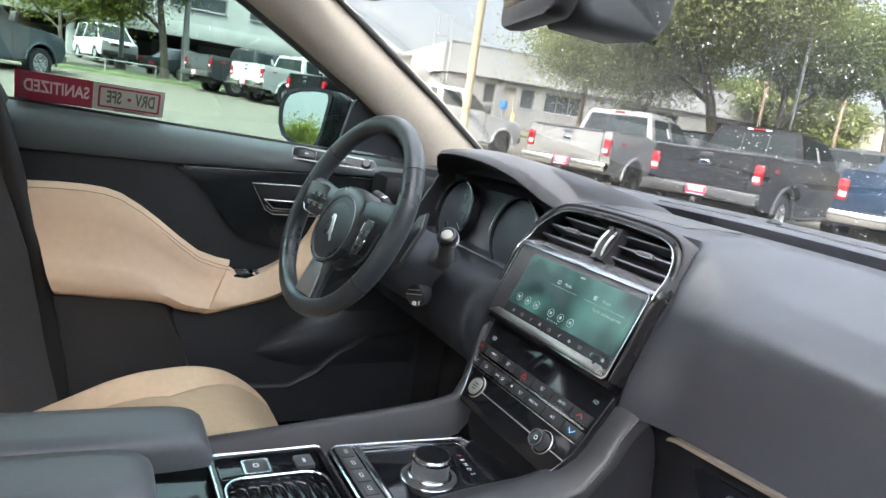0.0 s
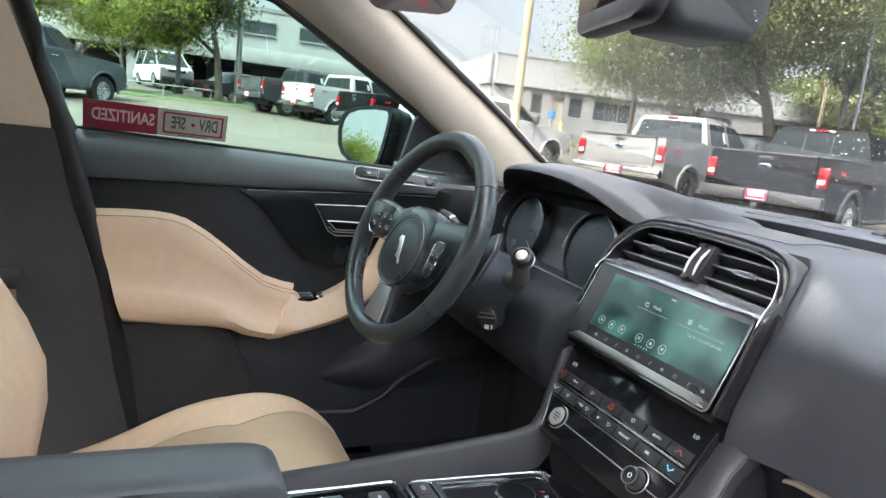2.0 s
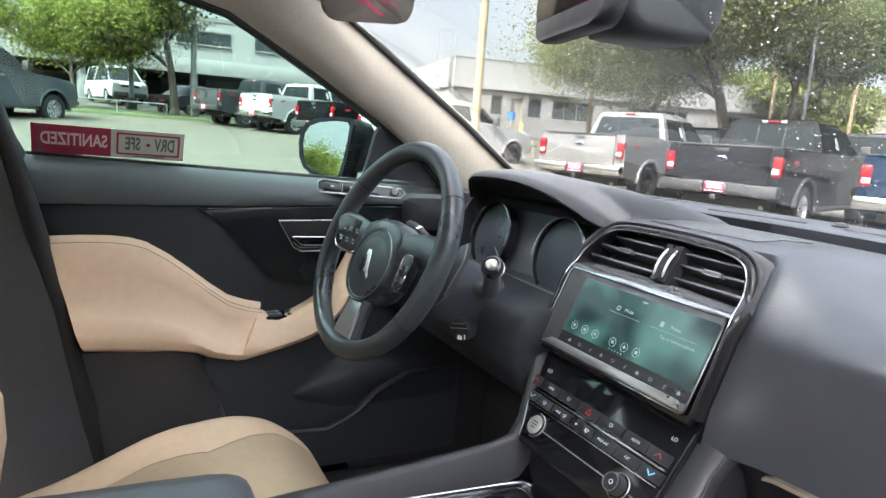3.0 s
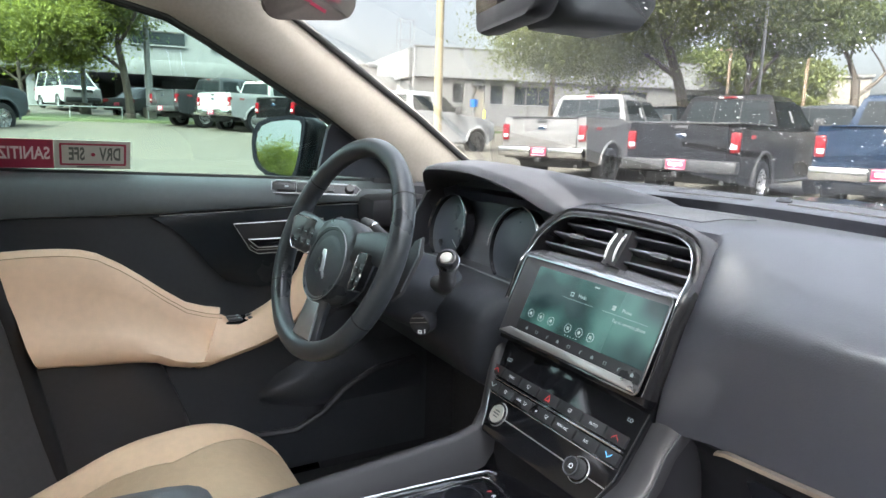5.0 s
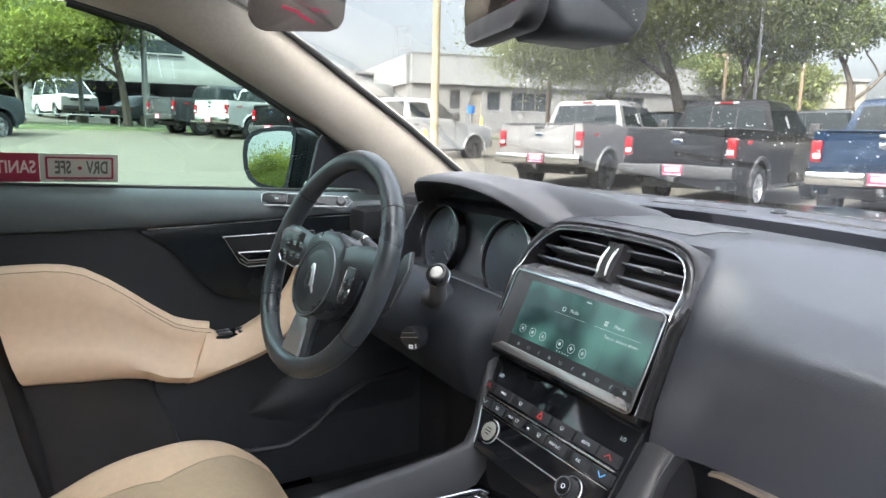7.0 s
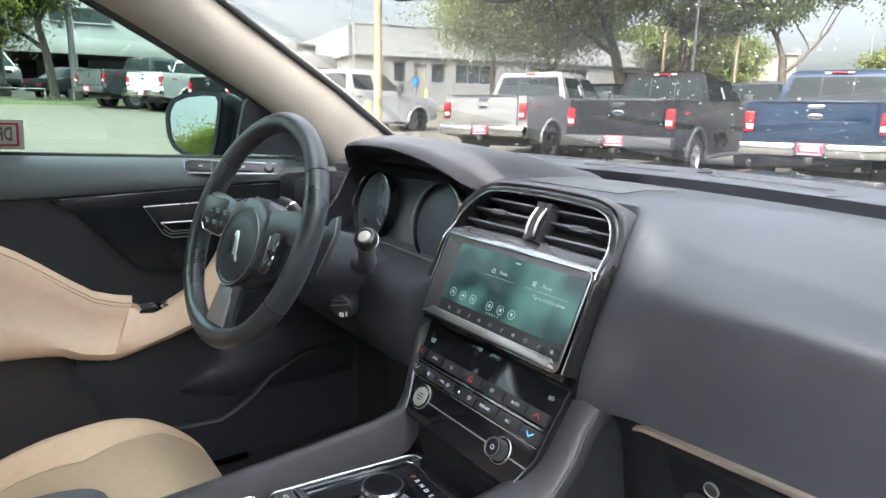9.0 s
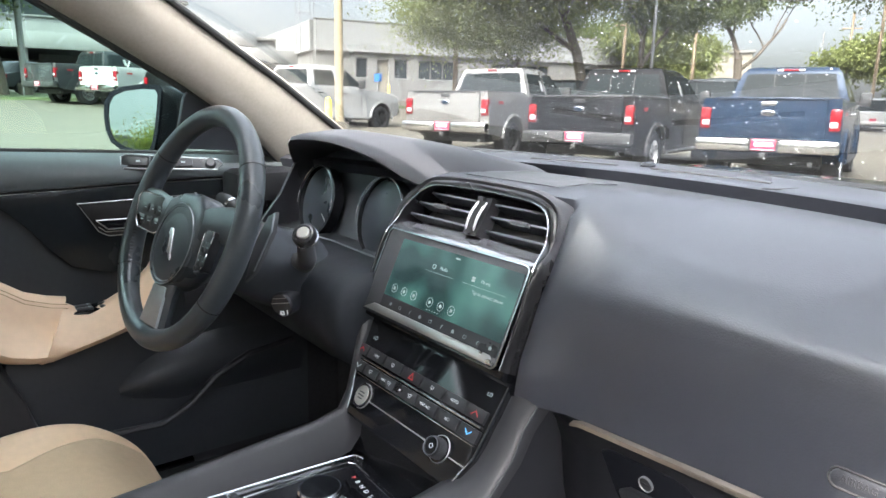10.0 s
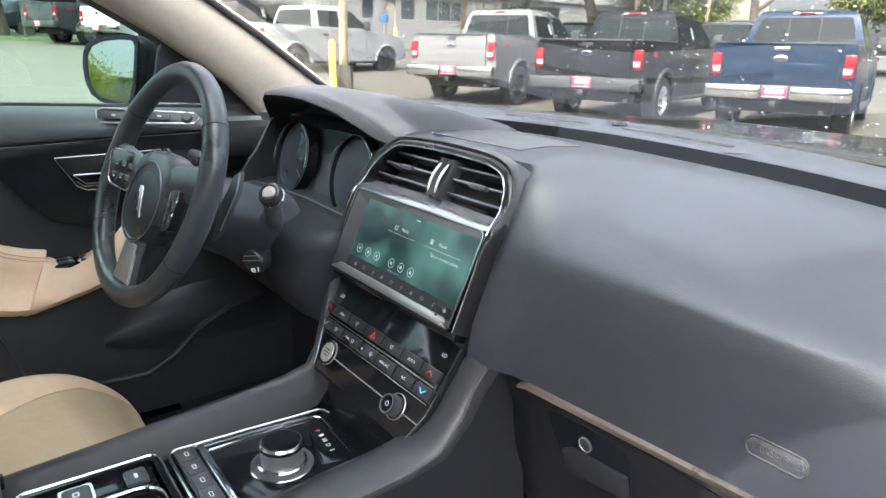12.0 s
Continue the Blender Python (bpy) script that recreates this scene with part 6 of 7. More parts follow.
part("knob_ribs", gr, M_BLACKTRIM, kn)

# ---- centre console ----
con = thing("centre_console", "black centre console with rotary selector and armrest", "centre console", base=(0, -0.4, 0.33), cabin=True)
LEFT = [(-0.130, -0.90, 0.640), (-0.128, -0.60, 0.652), (-0.124, -0.515, 0.659), (-0.121, -0.40, 0.669), (-0.119, -0.26, 0.683), (-0.116, -0.16, 0.694), (-0.114, -0.118, 0.706), (-0.120, -0.098, 0.732), (-0.143, -0.070, 0.784), (-0.161, -0.045, 0.832)]
rings = []
for i, (x, y, z) in enumerate(LEFT):
    up = smooth01(6, 9, i)
    rings.append([Vector((x - 0.055, y + 0.02 * up, z - 0.30 * (1 - up) - 0.05)), Vector((x - 0.030, y + 0.02 * up, z - 0.06)), Vector((x - 0.016, y, z - 0.010)), Vector((x - 0.006, y - 0.006 * up, z - 0.001)), Vector((x + 0.002, y - 0.006 * up, z - 0.001)), Vector((x + 0.008, y, z - 0.008)), Vector((x + 0.026, y + 0.03 * up, z - 0.06))])
part("side_bolster", loft(rings, closed=False), M_BAND, con, smooth=60)
RGT = [(0.140, -0.62, 0.640), (0.136, -0.45, 0.665), (0.132, -0.33, 0.678), (0.132, -0.22, 0.692), (0.137, -0.15, 0.700), (0.146, -0.105, 0.715), (0.158, -0.072, 0.752), (0.166, -0.050, 0.785), (0.172, -0.036, 0.812)]
WIDE = [0.060, 0.060, 0.060, 0.060, 0.060, 0.058, 0.047, 0.035, 0.036]
band, wall_rows = [], []
for i, ((x, y, z), w) in enumerate(zip(RGT, WIDE)):
    up = smooth01(4, 8, i)
    band.append([Vector((x + w + 0.001, y + 0.012 + 0.010 * up, z - 0.012)), Vector((x + w, y + 0.004, z - 0.004)), Vector((x + w - 0.006, y + 0.001, z - 0.0005)), Vector((x + w * 0.55, y - 0.002 * up, z + 0.003)), Vector((x + 0.004, y - 0.004 * up, z + 0.001)), Vector((x - 0.010, y, z - 0.006)), Vector((x - 0.022, y + 0.02 * up, z - 0.05))])
    wall_rows.append([Vector((x + w + 0.026, y + 0.03 + 0.03 * up, z - 0.30)), Vector((x + w + 0.005, y + 0.030 + 0.030 * up, z - 0.055)), Vector((x + w - 0.002, y + 0.012 + 0.010 * up, z - 0.010))])
part("side_bolster", loft(band, closed=False), M_BAND, con, smooth=60)
part("side_wall", loft(wall_rows, closed=False), M_SIDEWALL, con, smooth=60)
part("bolster_seam", tube([Vector((x + w, y + 0.003, z - 0.0035)) for (x, y, z), w in zip(RGT, WIDE)], 0.0011, 6), M_BLACKTRIM, con)
tz = 0.640
part("tray", loft([[Vector((x, y, z)) for x in (-0.13, 0.0, 0.15)] for y, z in ((-0.03, 0.72), (-0.085, 0.705), (-0.100, 0.66), (-0.108, 0.634), (-0.34, 0.628), (-0.62, 0.622))], closed=False), M_PIANO, con, smooth=50)
body_ = box(0, -0.55, 0.47, 0.25, 0.9, 0.28, 0.02)
part("console_body", body_, M_BLACKTRIM, con)
# selector panel
CZ = Matrix.Translation((0, 0, tz))
panel = [(-0.092, -0.336), (0.105, -0.336), (0.100, -0.118), (-0.076, -0.116)]
sp = part("selector_panel", prism(panel, CZ, -0.01, 0.0015, bev=0.001), M_PIANO, con, "gloss black selector panel with chrome edge")
part("chrome_edge", tube([(-0.060, -0.112, tz + 0.002), (-0.078, -0.118, tz + 0.002), (-0.086, -0.24, tz + 0.002), (-0.091, -0.330, tz + 0.002), (-0.082, -0.342, tz + 0.002), (0.02, -0.342, tz + 0.002), (0.105, -0.342, tz + 0.002)], 0.0032, 8), M_CHROME, sp)
part("key_strip", prism([(-0.084, -0.334), (0.10, -0.334), (0.10, -0.308), (-0.083, -0.308)], CZ, 0.0015, 0.005, bev=0.0015), M_SATIN, sp)
for k in range(5):
    u = -0.068 + 0.034 * k
    part("strip_key", prism(rounded(u - 0.0155, -0.331, u + 0.0155, -0.311, 0.002), CZ, 0.005, 0.0065, bev=0.001), M_SATIN, sp)
    g = frame_ring(rounded(u - 0.005, -0.324, u + 0.005, -0.319, 0.001), rounded(u - 0.004, -0.323, u + 0.004, -0.320, 0.0006), CZ, 0.0066, 0.0069)
    part("strip_legend", g, M_ICON, sp)
part("chrome_blade", box(0.010, -0.300, tz + 0.003, 0.185, 0.010, 0.005, 0.002), M_CHROME, sp)
for pts in ([(-0.068, -0.292), (-0.066, -0.135), (-0.058, -0.128)], [(-0.068, -0.292), (-0.06, -0.296), (0.1, -0.296)], [(-0.058, -0.128), (0.050, -0.128)]):
    part("inner_edge", tube([(u, v, tz + 0.002) for u, v in pts], 0.0015, 6), M_CHROME, sp)
# rotary selector
RM = Matrix.Translation((0.018, -0.222, tz)) @ Matrix.Diagonal((0.87, 0.87, 0.80, 1))
ped = part("selector_ring", revolve([(0.047, 0.0), (0.047, 0.004), (0.044, 0.006), (0.036, 0.006)], RM, 48), M_SATIN, con)
part("ring_edge", revolve([(0.049, 0.0), (0.049, 0.003), (0.0475, 0.004), (0.0465, 0.003)], RM, 48), M_CHROME, ped)
dial = part("rotary_selector", revolve([(0.037, 0.004), (0.037, 0.007), (0.034, 0.009), (0.0315, 0.010), (0.031, 0.034), (0.0325, 0.038), (0.0325, 0.043), (0.030, 0.046), (0.028, 0.0455)], RM, 48), M_GREYMETAL, con, "knurled rotary gear selector with chrome rim")
part("dial_rim", revolve([(0.0315, 0.034), (0.0335, 0.037), (0.0335, 0.043), (0.031, 0.0465), (0.0285, 0.0465)], RM, 48), M_CHROME, dial)
part("dial_foot", revolve([(0.038, 0.004), (0.038, 0.008), (0.035, 0.010), (0.032, 0.0098)], RM, 48), M_CHROME, dial)
part("dial_top", revolve([(0.0287, 0.0445), (0.0285, 0.0468), (0.001, 0.0468)], RM, 48), M_PIANO, dial)
bm = None
for k in range(60):
    for j in range(4):
        bm = box(0.0313, 0, 0.0135 + 0.005 * j, 0.0010, 0.0018, 0.0030, m=RM @ Matrix.Rotation(radians(6 * k + 3 * (j % 2)), 4, "Z"), bm=bm)
part("knurl", bm, M_GREYMETAL, dial)
gate = part("gate_plate", prism([(-0.030, -0.160), (0.052, -0.182), (0.062, -0.150), (0.052, -0.136), (-0.022, -0.134)], CZ, 0.0015, 0.004, bev=0.001), M_PIANO, con)
part("gate_edge", tube([(-0.022, -0.133, tz + 0.0035), (0.050, -0.135, tz + 0.0035), (0.066, -0.150, tz + 0.0035), (0.072, -0.205, tz + 0.0035)], 0.0012, 6), M_CHROME, gate)
for k, ch in enumerate("PRNDS"):
    part("gear_legend", text_bm(ch, 0.0095, CZ @ Matrix.Translation((-0.024 + 0.0135 * k, -0.150 - 0.0012 * k, 0.0043)), 0.0002), M_RED if ch == "P" else M_ICON, gate)
# cup holder and switch block
cup = part("cup_holder", frame_ring(rounded(-0.098, -0.518, 0.12, -0.352, 0.012), rounded(-0.088, -0.510, 0.11, -0.362, 0.010), CZ, -0.006, 0.004), M_PIANO, con, "gloss black cup holder frame")
part("chrome_bead", tube([(u, v, tz + 0.0045) for u, v in rounded(-0.097, -0.517, 0.119, -0.353, 0.012)], 0.0022, 6, closed=True), M_CHROME, cup)
part("well", prism(rounded(-0.088, -0.510, 0.11, -0.362, 0.010), CZ, -0.03, -0.026), M_GROOVE, cup)
part("switch_block", prism(rounded(-0.084, -0.506, -0.040, -0.366, 0.003), CZ, -0.02, -0.002, bev=0.002), M_PIANO, cup)
part("brake_switch", prism(rounded(-0.078, -0.400, -0.046, -0.374, 0.003), CZ, -0.002, 0.003, bev=0.0015), M_SATIN, cup)
part("brake_switch", prism(rounded(-0.078, -0.470, -0.046, -0.440, 0.003), CZ, -0.002, 0.003, bev=0.0015), M_SATIN, cup)
part("switch_ring", frame_ring(rounded(-0.081, -0.474, -0.043, -0.436, 0.004), rounded(-0.078, -0.471, -0.046, -0.439, 0.003), CZ, -0.002, 0.002), M_CHROME, cup)
part("switch_legend", frame_ring(rounded(-0.067, -0.460, -0.057, -0.452, 0.002), rounded(-0.065, -0.458, -0.059, -0.454, 0.001), CZ, 0.003, 0.0034), M_ICON, cup)
part("switch_legend", box(-0.062, -0.387, tz + 0.0032, 0.010, 0.004, 0.0005), M_ICON, cup)
for k in range(9):
    part("shutter_slat", box(0.036, -0.373 - k * 0.0158, tz - 0.006, 0.142, 0.0145, 0.006, 0.0006), M_PIANO, cup)
part("cup_bead", tube([(u, v, tz + 0.001) for u, v in rounded(-0.036, -0.506, 0.107, -0.366, 0.03)], 0.002, 6, closed=True), M_CHROME, cup)
# split armrest lid, the driver's half reaching further forward


def armrest_lid(cx, half, front, top, low):
    rings = []
    for dy, dz, k in ((-0.52, 0.003, 1.0), (-0.27, 0.003, 1.0), (-0.10, 0.001, 1.0), (-0.05, -0.001, 1.0), (-0.028, -0.004, 0.985), (-0.014, -0.009, 0.96), (-0.005, -0.016, 0.93), (0.0, -0.026, 0.90)):
        zt = top + dz
        rings.append([Vector((cx + u * half * k, front + dy, low + w * (zt - low))) for u, w in ((-0.96, 0.0), (-1.0, 0.25), (-1.0, 0.6), (-0.96, 0.84), (-0.84, 0.97), (-0.5, 1.0), (0, 1.0), (0.5, 1.0), (0.84, 0.97), (0.96, 0.84), (1.0, 0.6), (1.0, 0.25), (0.96, 0.0))])
    return loft(rings)


part("armrest_lid", armrest_lid(-0.048, 0.052, -0.528, 0.730, 0.684), M_ARM, con, "slate leather armrest lid", smooth=60)
part("armrest_lid", armrest_lid(0.062, 0.060, -0.598, 0.731, 0.640), M_ARM, con, "slate leather armrest lid", smooth=60)
part("armrest_bin", box(0.01, -0.84, 0.655, 0.20, 0.46, 0.055, 0.012), M_ARM, con)
part("hinge_stop", box(-0.094, -0.530, 0.672, 0.010, 0.012, 0.018, 0.002), M_PIANO, con)

# ---- steering wheel ----
W = axes((-0.3691, -0.2577, 0.9588), (0.9931, 0.1175, 0), (-0.0449, 0.3795, 0.924))
whl = thing("steering_wheel", "black leather three-spoke steering wheel", "steering wheel", base=(-0.37, -0.2, 0.93), cabin=True)
R = 0.1855
rim = [W @ Vector((R * math.cos(radians(a)), R * math.sin(radians(a)), 0)) for a in range(0, 360, 5)]
rad = [0.0172 + 0.0016 * (smooth01(0.6, 0.95, abs(math.cos(radians(a))))) for a in range(0, 360, 5)]
rg = part("rim", tube(rim, rad, 16, closed=True, squash=1.0, up=W.to_3x3() @ Vector((0, 0, 1))), M_LEATHER, whl, "worn black leather rim", smooth=80)
for a in (35, 145, 212, 328):
    c = W @ Vector((R * math.cos(radians(a)), R * math.sin(radians(a)), 0))
    d = (W.to_3x3() @ Vector((-math.sin(radians(a)), math.cos(radians(a)), 0)))
    part("rim_seam", revolve([(0.0186, -0.0012), (0.0192, 0.0), (0.0186, 0.0012)], Matrix.Translation(c) @ d.to_track_quat("Z", "Y").to_matrix().to_4x4(), 20), M_GROOVE, rg)
st = None
for a in range(186, 214, 2):
    c = W @ Vector(((R - 0.0165) * math.cos(radians(a)), (R - 0.0165) * math.sin(radians(a)), 0.006))
    st = box(0, 0, 0, 0.003, 0.0012, 0.010, m=Matrix.Translation(c) @ W.to_3x3().to_4x4() @ Matrix.Rotation(radians(a + 20), 4, "Z"), bm=st)
part("rim_stitching", st, M_GROOVE, rg)
# hub
hub_out = [(-0.078, 0.022), (-0.070, 0.040), (-0.035, 0.052), (0.0, 0.055), (0.035, 0.052), (0.070, 0.040), (0.078, 0.022), (0.076, -0.03), (0.066, -0.066), (0.045, -0.092), (0.02, -0.103), (-0.02, -0.103), (-0.045, -0.092), (-0.066, -0.066), (-0.076, -0.03)]
rings = []
for k, w in ((0.80, -0.050), (0.98, -0.030), (1.0, -0.010), (0.96, 0.002), (0.86, 0.0085), (0.62, 0.010)):
    rings.append([W @ Vector((u * k, -0.02 + (v + 0.02) * k, w)) for u, v in hub_out])
hub = part("hub", loft(rings), M_LEATHER, whl, "black horn pad", smooth=70)
HB = W @ Matrix.Translation((-0.003, -0.034, 0.0065))
part("horn_disc", revolve([(0.069, -0.004), (0.069, 0.002), (0.067, 0.0042), (0.062, 0.0045), (0.060, 0.0022), (0.057, 0.0030), (0.030, 0.0050), (0.001, 0.0055)], HB, 48), M_LEATHER, hub)
part("disc_ring", revolve([(0.0672, 0.0040), (0.0664, 0.0052), (0.0654, 0.0046)], HB, 48), M_GREYMETAL, hub)
part("leaping_emblem", prism([(-0.017, 0.016), (-0.013, 0.024), (-0.004, 0.024), (0.001, 0.016), (0.004, 0.006), (0.008, -0.004), (0.010, -0.013), (0.017, -0.022), (0.015, -0.026), (0.007, -0.020), (0.003, -0.011), (0.001, -0.016), (-0.003, -0.015), (-0.002, -0.005), (-0.006, 0.003), (-0.008, 0.012)], HB, 0.004, 0.0068, bev=0.0006), M_EMBLEM, hub, "chrome emblem shape")
# spokes with key pods
for s in (-1, 1):
    sk = loft([[W @ Vector((s * u, v + dv, w + dw)) for dv, dw in ((0.030, 0.004), (0.024, 0.010), (-0.020, 0.010), (-0.026, 0.004), (-0.020, -0.014), (0.022, -0.014))] for u, v, w in ((0.050, 0.005, -0.004), (0.09, 0.010, -0.002), (0.13, 0.016, -0.002), (0.165, 0.016, 0.0), (0.190, 0.014, 0.0))])
    spk = part("spoke", sk, M_LEATHER, whl, smooth=60)
    pod = [(0.076, 0.030), (0.092, 0.036), (0.138, 0.036), (0.144, 0.028), (0.134, -0.014), (0.126, -0.024), (0.086, -0.028), (0.076, -0.020)]
    dv = -0.036 if s > 0 else -0.006
    out = 0.028 if s > 0 else 0.004
    nar = 0.48 if s > 0 else 1.0
    pod = [(s * (0.076 + (u - 0.076) * nar + out), v + 0.004 + dv) for u, v in pod][::s]
    pm = W @ Matrix.Translation((s * 0.108, 0, 0.006)) @ Matrix.Rotation(radians(20 if s < 0 else -4), 4, "Y") @ Matrix.Translation((-s * 0.108, 0, -0.006))
    pp = part("key_pod", prism(pod, pm, 0.000, 0.0145, bev=0.002), M_KEY, spk)
    part("pod_edge", tube([pm @ Vector((u, v, 0.0142)) for u, v in pod], 0.0014, 6, closed=True), M_CHROME, pp)
    for i in range(3 if s < 0 else 2):
        for j in range(2):
            u, v = s * (0.086 + out + i * 0.017), -0.006 + j * 0.021 + dv
            part("key", prism(rounded(u - 0.0075, v - 0.008, u + 0.0075, v + 0.008, 0.002), pm, 0.0145, 0.0158, bev=0.0006), M_KEY, pp)
            part("key_legend", box(u, v, 0.0160, 0.005, 0.0012, 0.0004, m=pm), M_ICONDIM, pp)
low = loft([[W @ Vector((u * h, v, w)) for u, w in ((-1, -0.004), (-0.8, 0.006), (0.8, 0.006), (1, -0.004), (0.8, -0.016), (-0.8, -0.016))] for v, h in ((-0.085, 0.036), (-0.12, 0.030), (-0.155, 0.034), (-0.182, 0.046))])
lowspoke = part("spoke", low, M_LEATHER, whl, smooth=60)
part("spoke_insert", prism([(-0.032, -0.166), (0.032, -0.166), (0.023, -0.102), (-0.023, -0.102)], W, 0.004, 0.0085, bev=0.002), M_SPOKE, lowspoke, "satin grey lower spoke insert")
# column, paddles, stalks
col = part("column_shroud", loft([[Vector((-0.37 + math.cos(a) * rx, y + math.sin(a) * 0.02, z + math.sin(a) * rz)) for a in [2 * math.pi * k / 20 for k in range(20)]] for y, z, rx, rz in ((-0.215, 0.918, 0.060, 0.050), (-0.19, 0.908, 0.085, 0.060), (-0.13, 0.880, 0.088, 0.066), (-0.05, 0.845, 0.092, 0.070))]), M_KNEE, whl, smooth=60)
for s in (-1, 1):
    far = 0.040 if s > 0 else 0.0
    pad_ = [(s * (u + far), v) for u, v in ((0.098, -0.055), (0.118, -0.035), (0.132, 0.030), (0.122, 0.060), (0.104, 0.050), (0.090, 0.0))][::s]
    part("shift_paddle", prism(pad_, W, -0.058, -0.052, bev=0.0015), M_SATIN, col)
    part("paddle_edge", tube([W @ Vector((s * (0.118 + far), -0.035, -0.050)), W @ Vector((s * (0.131 + far), 0.030, -0.050)), W @ Vector((s * (0.123 + far), 0.056, -0.050))], 0.0014, 6), M_GREYMETAL, col)
stalk = part("wiper_stalk", tube([(-0.275, -0.105, 0.900), (-0.235, -0.115, 0.905), (-0.212, -0.122, 0.918), (-0.203, -0.128, 0.940), (-0.198, -0.132, 0.958)], [0.015, 0.016, 0.015, 0.0135, 0.0135], 14), M_BLACKTRIM, whl, smooth=70)
e0, e1 = Vector((-0.1985, -0.1315, 0.957)), Vector((-0.1965, -0.1345, 0.9685))
SM = Matrix.Translation(e0) @ (Vector((0.45, -0.55, 0.6))).to_track_quat("Z", "Y").to_matrix().to_4x4()
part("stalk_cap", revolve([(0.0165, -0.014), (0.0190, -0.004), (0.0190, 0.004), (0.0165, 0.008), (0.013, 0.009), (0.0125, 0.007)], SM, 28), M_KEY, stalk)
part("stalk_button", revolve([(0.0108, 0.006), (0.0104, 0.0090), (0.009, 0.0102), (0.001, 0.0106)], SM, 28), M_BUTTON, stalk)
part("stalk_band", revolve([(0.0188, -0.0062), (0.0196, -0.0055), (0.0188, -0.0048)], SM, 28), M_CHROME, stalk)
turn = part("turn_stalk", tube([(-0.415, -0.14, 0.955), (-0.432, -0.155, 0.972), (-0.448, -0.162, 0.981), (-0.462, -0.168, 0.986)], [0.012, 0.0125, 0.0125, 0.010], 14), M_BLACKTRIM, whl, smooth=70)
part("stalk_band", tube([(-0.436, -0.1565, 0.9745), (-0.440, -0.158, 0.977)], 0.0138, 14), M_CHROME, turn)

# ---- driver's door ----
door = thing("door_1", "dark closed front door with beige padded armrest", "door", base=(-0.78, -0.4, 0.4), cabin=True, kind="structure")


def sill_z(y):
    return 1.0665 - 0.042 * (y + 0.83)


rings = []
for y in (-0.87, -0.7, -0.5, -0.3, -0.1, 0.05, 0.16):
    z = sill_z(y)
    zc = 0.978 + 0.012 * smooth01(-0.5, -0.1, y)
    rings.append([Vector((-0.822, y, z - 0.015)), Vector((-0.816, y, z)), Vector((-0.795, y, z + 0.002)), Vector((-0.772, y, z - 0.012)), Vector((-0.752, y, (z + zc) / 2 + 0.008)), Vector((-0.744, y, zc + 0.012)), Vector((-0.746, y, zc + 0.003)), Vector((-0.756, y, zc))])
part("sill_trim", loft(rings, closed=False), M_DOORTOP, door, "slate grained sill top", smooth=60)
part("glass_seal", tube([(-0.812, y, sill_z(y) + 0.002) for y in (-0.87, -0.6, -0.3, 0.0, 0.12)], 0.006, 8), M_RUBBER, door)
part("outer_skin", box(-0.825, -0.35, 0.66, 0.03, 1.36, 0.74), P_BLACK, door)
part("inner_panel", box(-0.775, -0.36, 0.68, 0.03, 1.06, 0.61, 0.01), M_INNER, door)
DM = axes((-0.758, 0, 0), (0, 1, 0), (0, 0, 1))
part("veneer_panel", prism([(-0.52, 0.972), (-0.47, 0.945), (-0.435, 0.905), (-0.405, 0.862), (-0.37, 0.825), (-0.30, 0.805), (0.12, 0.805), (0.14, 0.985), (-0.2, 0.984)], DM, -0.004, 0.006, bev=0.002), M_DOORMID, door)
part("crease_line", tube([(-0.754, y, 0.974 + 0.012 * smooth01(-0.5, -0.1, y)) for y in (-0.5, -0.35, -0.2, -0.05, 0.12)], 0.0012, 6), M_SILVER, door)
# handle
hrec = [(-0.352, 0.951), (-0.150, 0.955), (-0.150, 0.884), (-0.300, 0.882), (-0.318, 0.892)]
hd = part("handle_recess", prism(hrec, DM, 0.006, 0.009, bev=0.001), M_GROOVE, door)
part("handle_frame", tube([DM @ Vector((u, v, 0.0095)) for u, v in hrec], 0.0010, 6, closed=True), M_SILVER, hd)
lv = part("handle_lever", prism([(-0.328, 0.917), (-0.150, 0.916), (-0.150, 0.896), (-0.304, 0.897)], DM, 0.009, 0.022, bev=0.004), M_PIANO, hd, "gloss black door handle with chrome edges")
part("lever_edge", tube([DM @ Vector((u, v, 0.022)) for u, v in ((-0.150, 0.916), (-0.324, 0.917), (-0.303, 0.898), (-0.150, 0.897))], 0.0014, 6), M_SILVER, lv)
part("lever_edge", tube([DM @ Vector((u, v, 0.012)) for u, v in ((-0.318, 0.902), (-0.305, 0.891), (-0.150, 0.890))], 0.0011, 6), M_SILVER, lv)
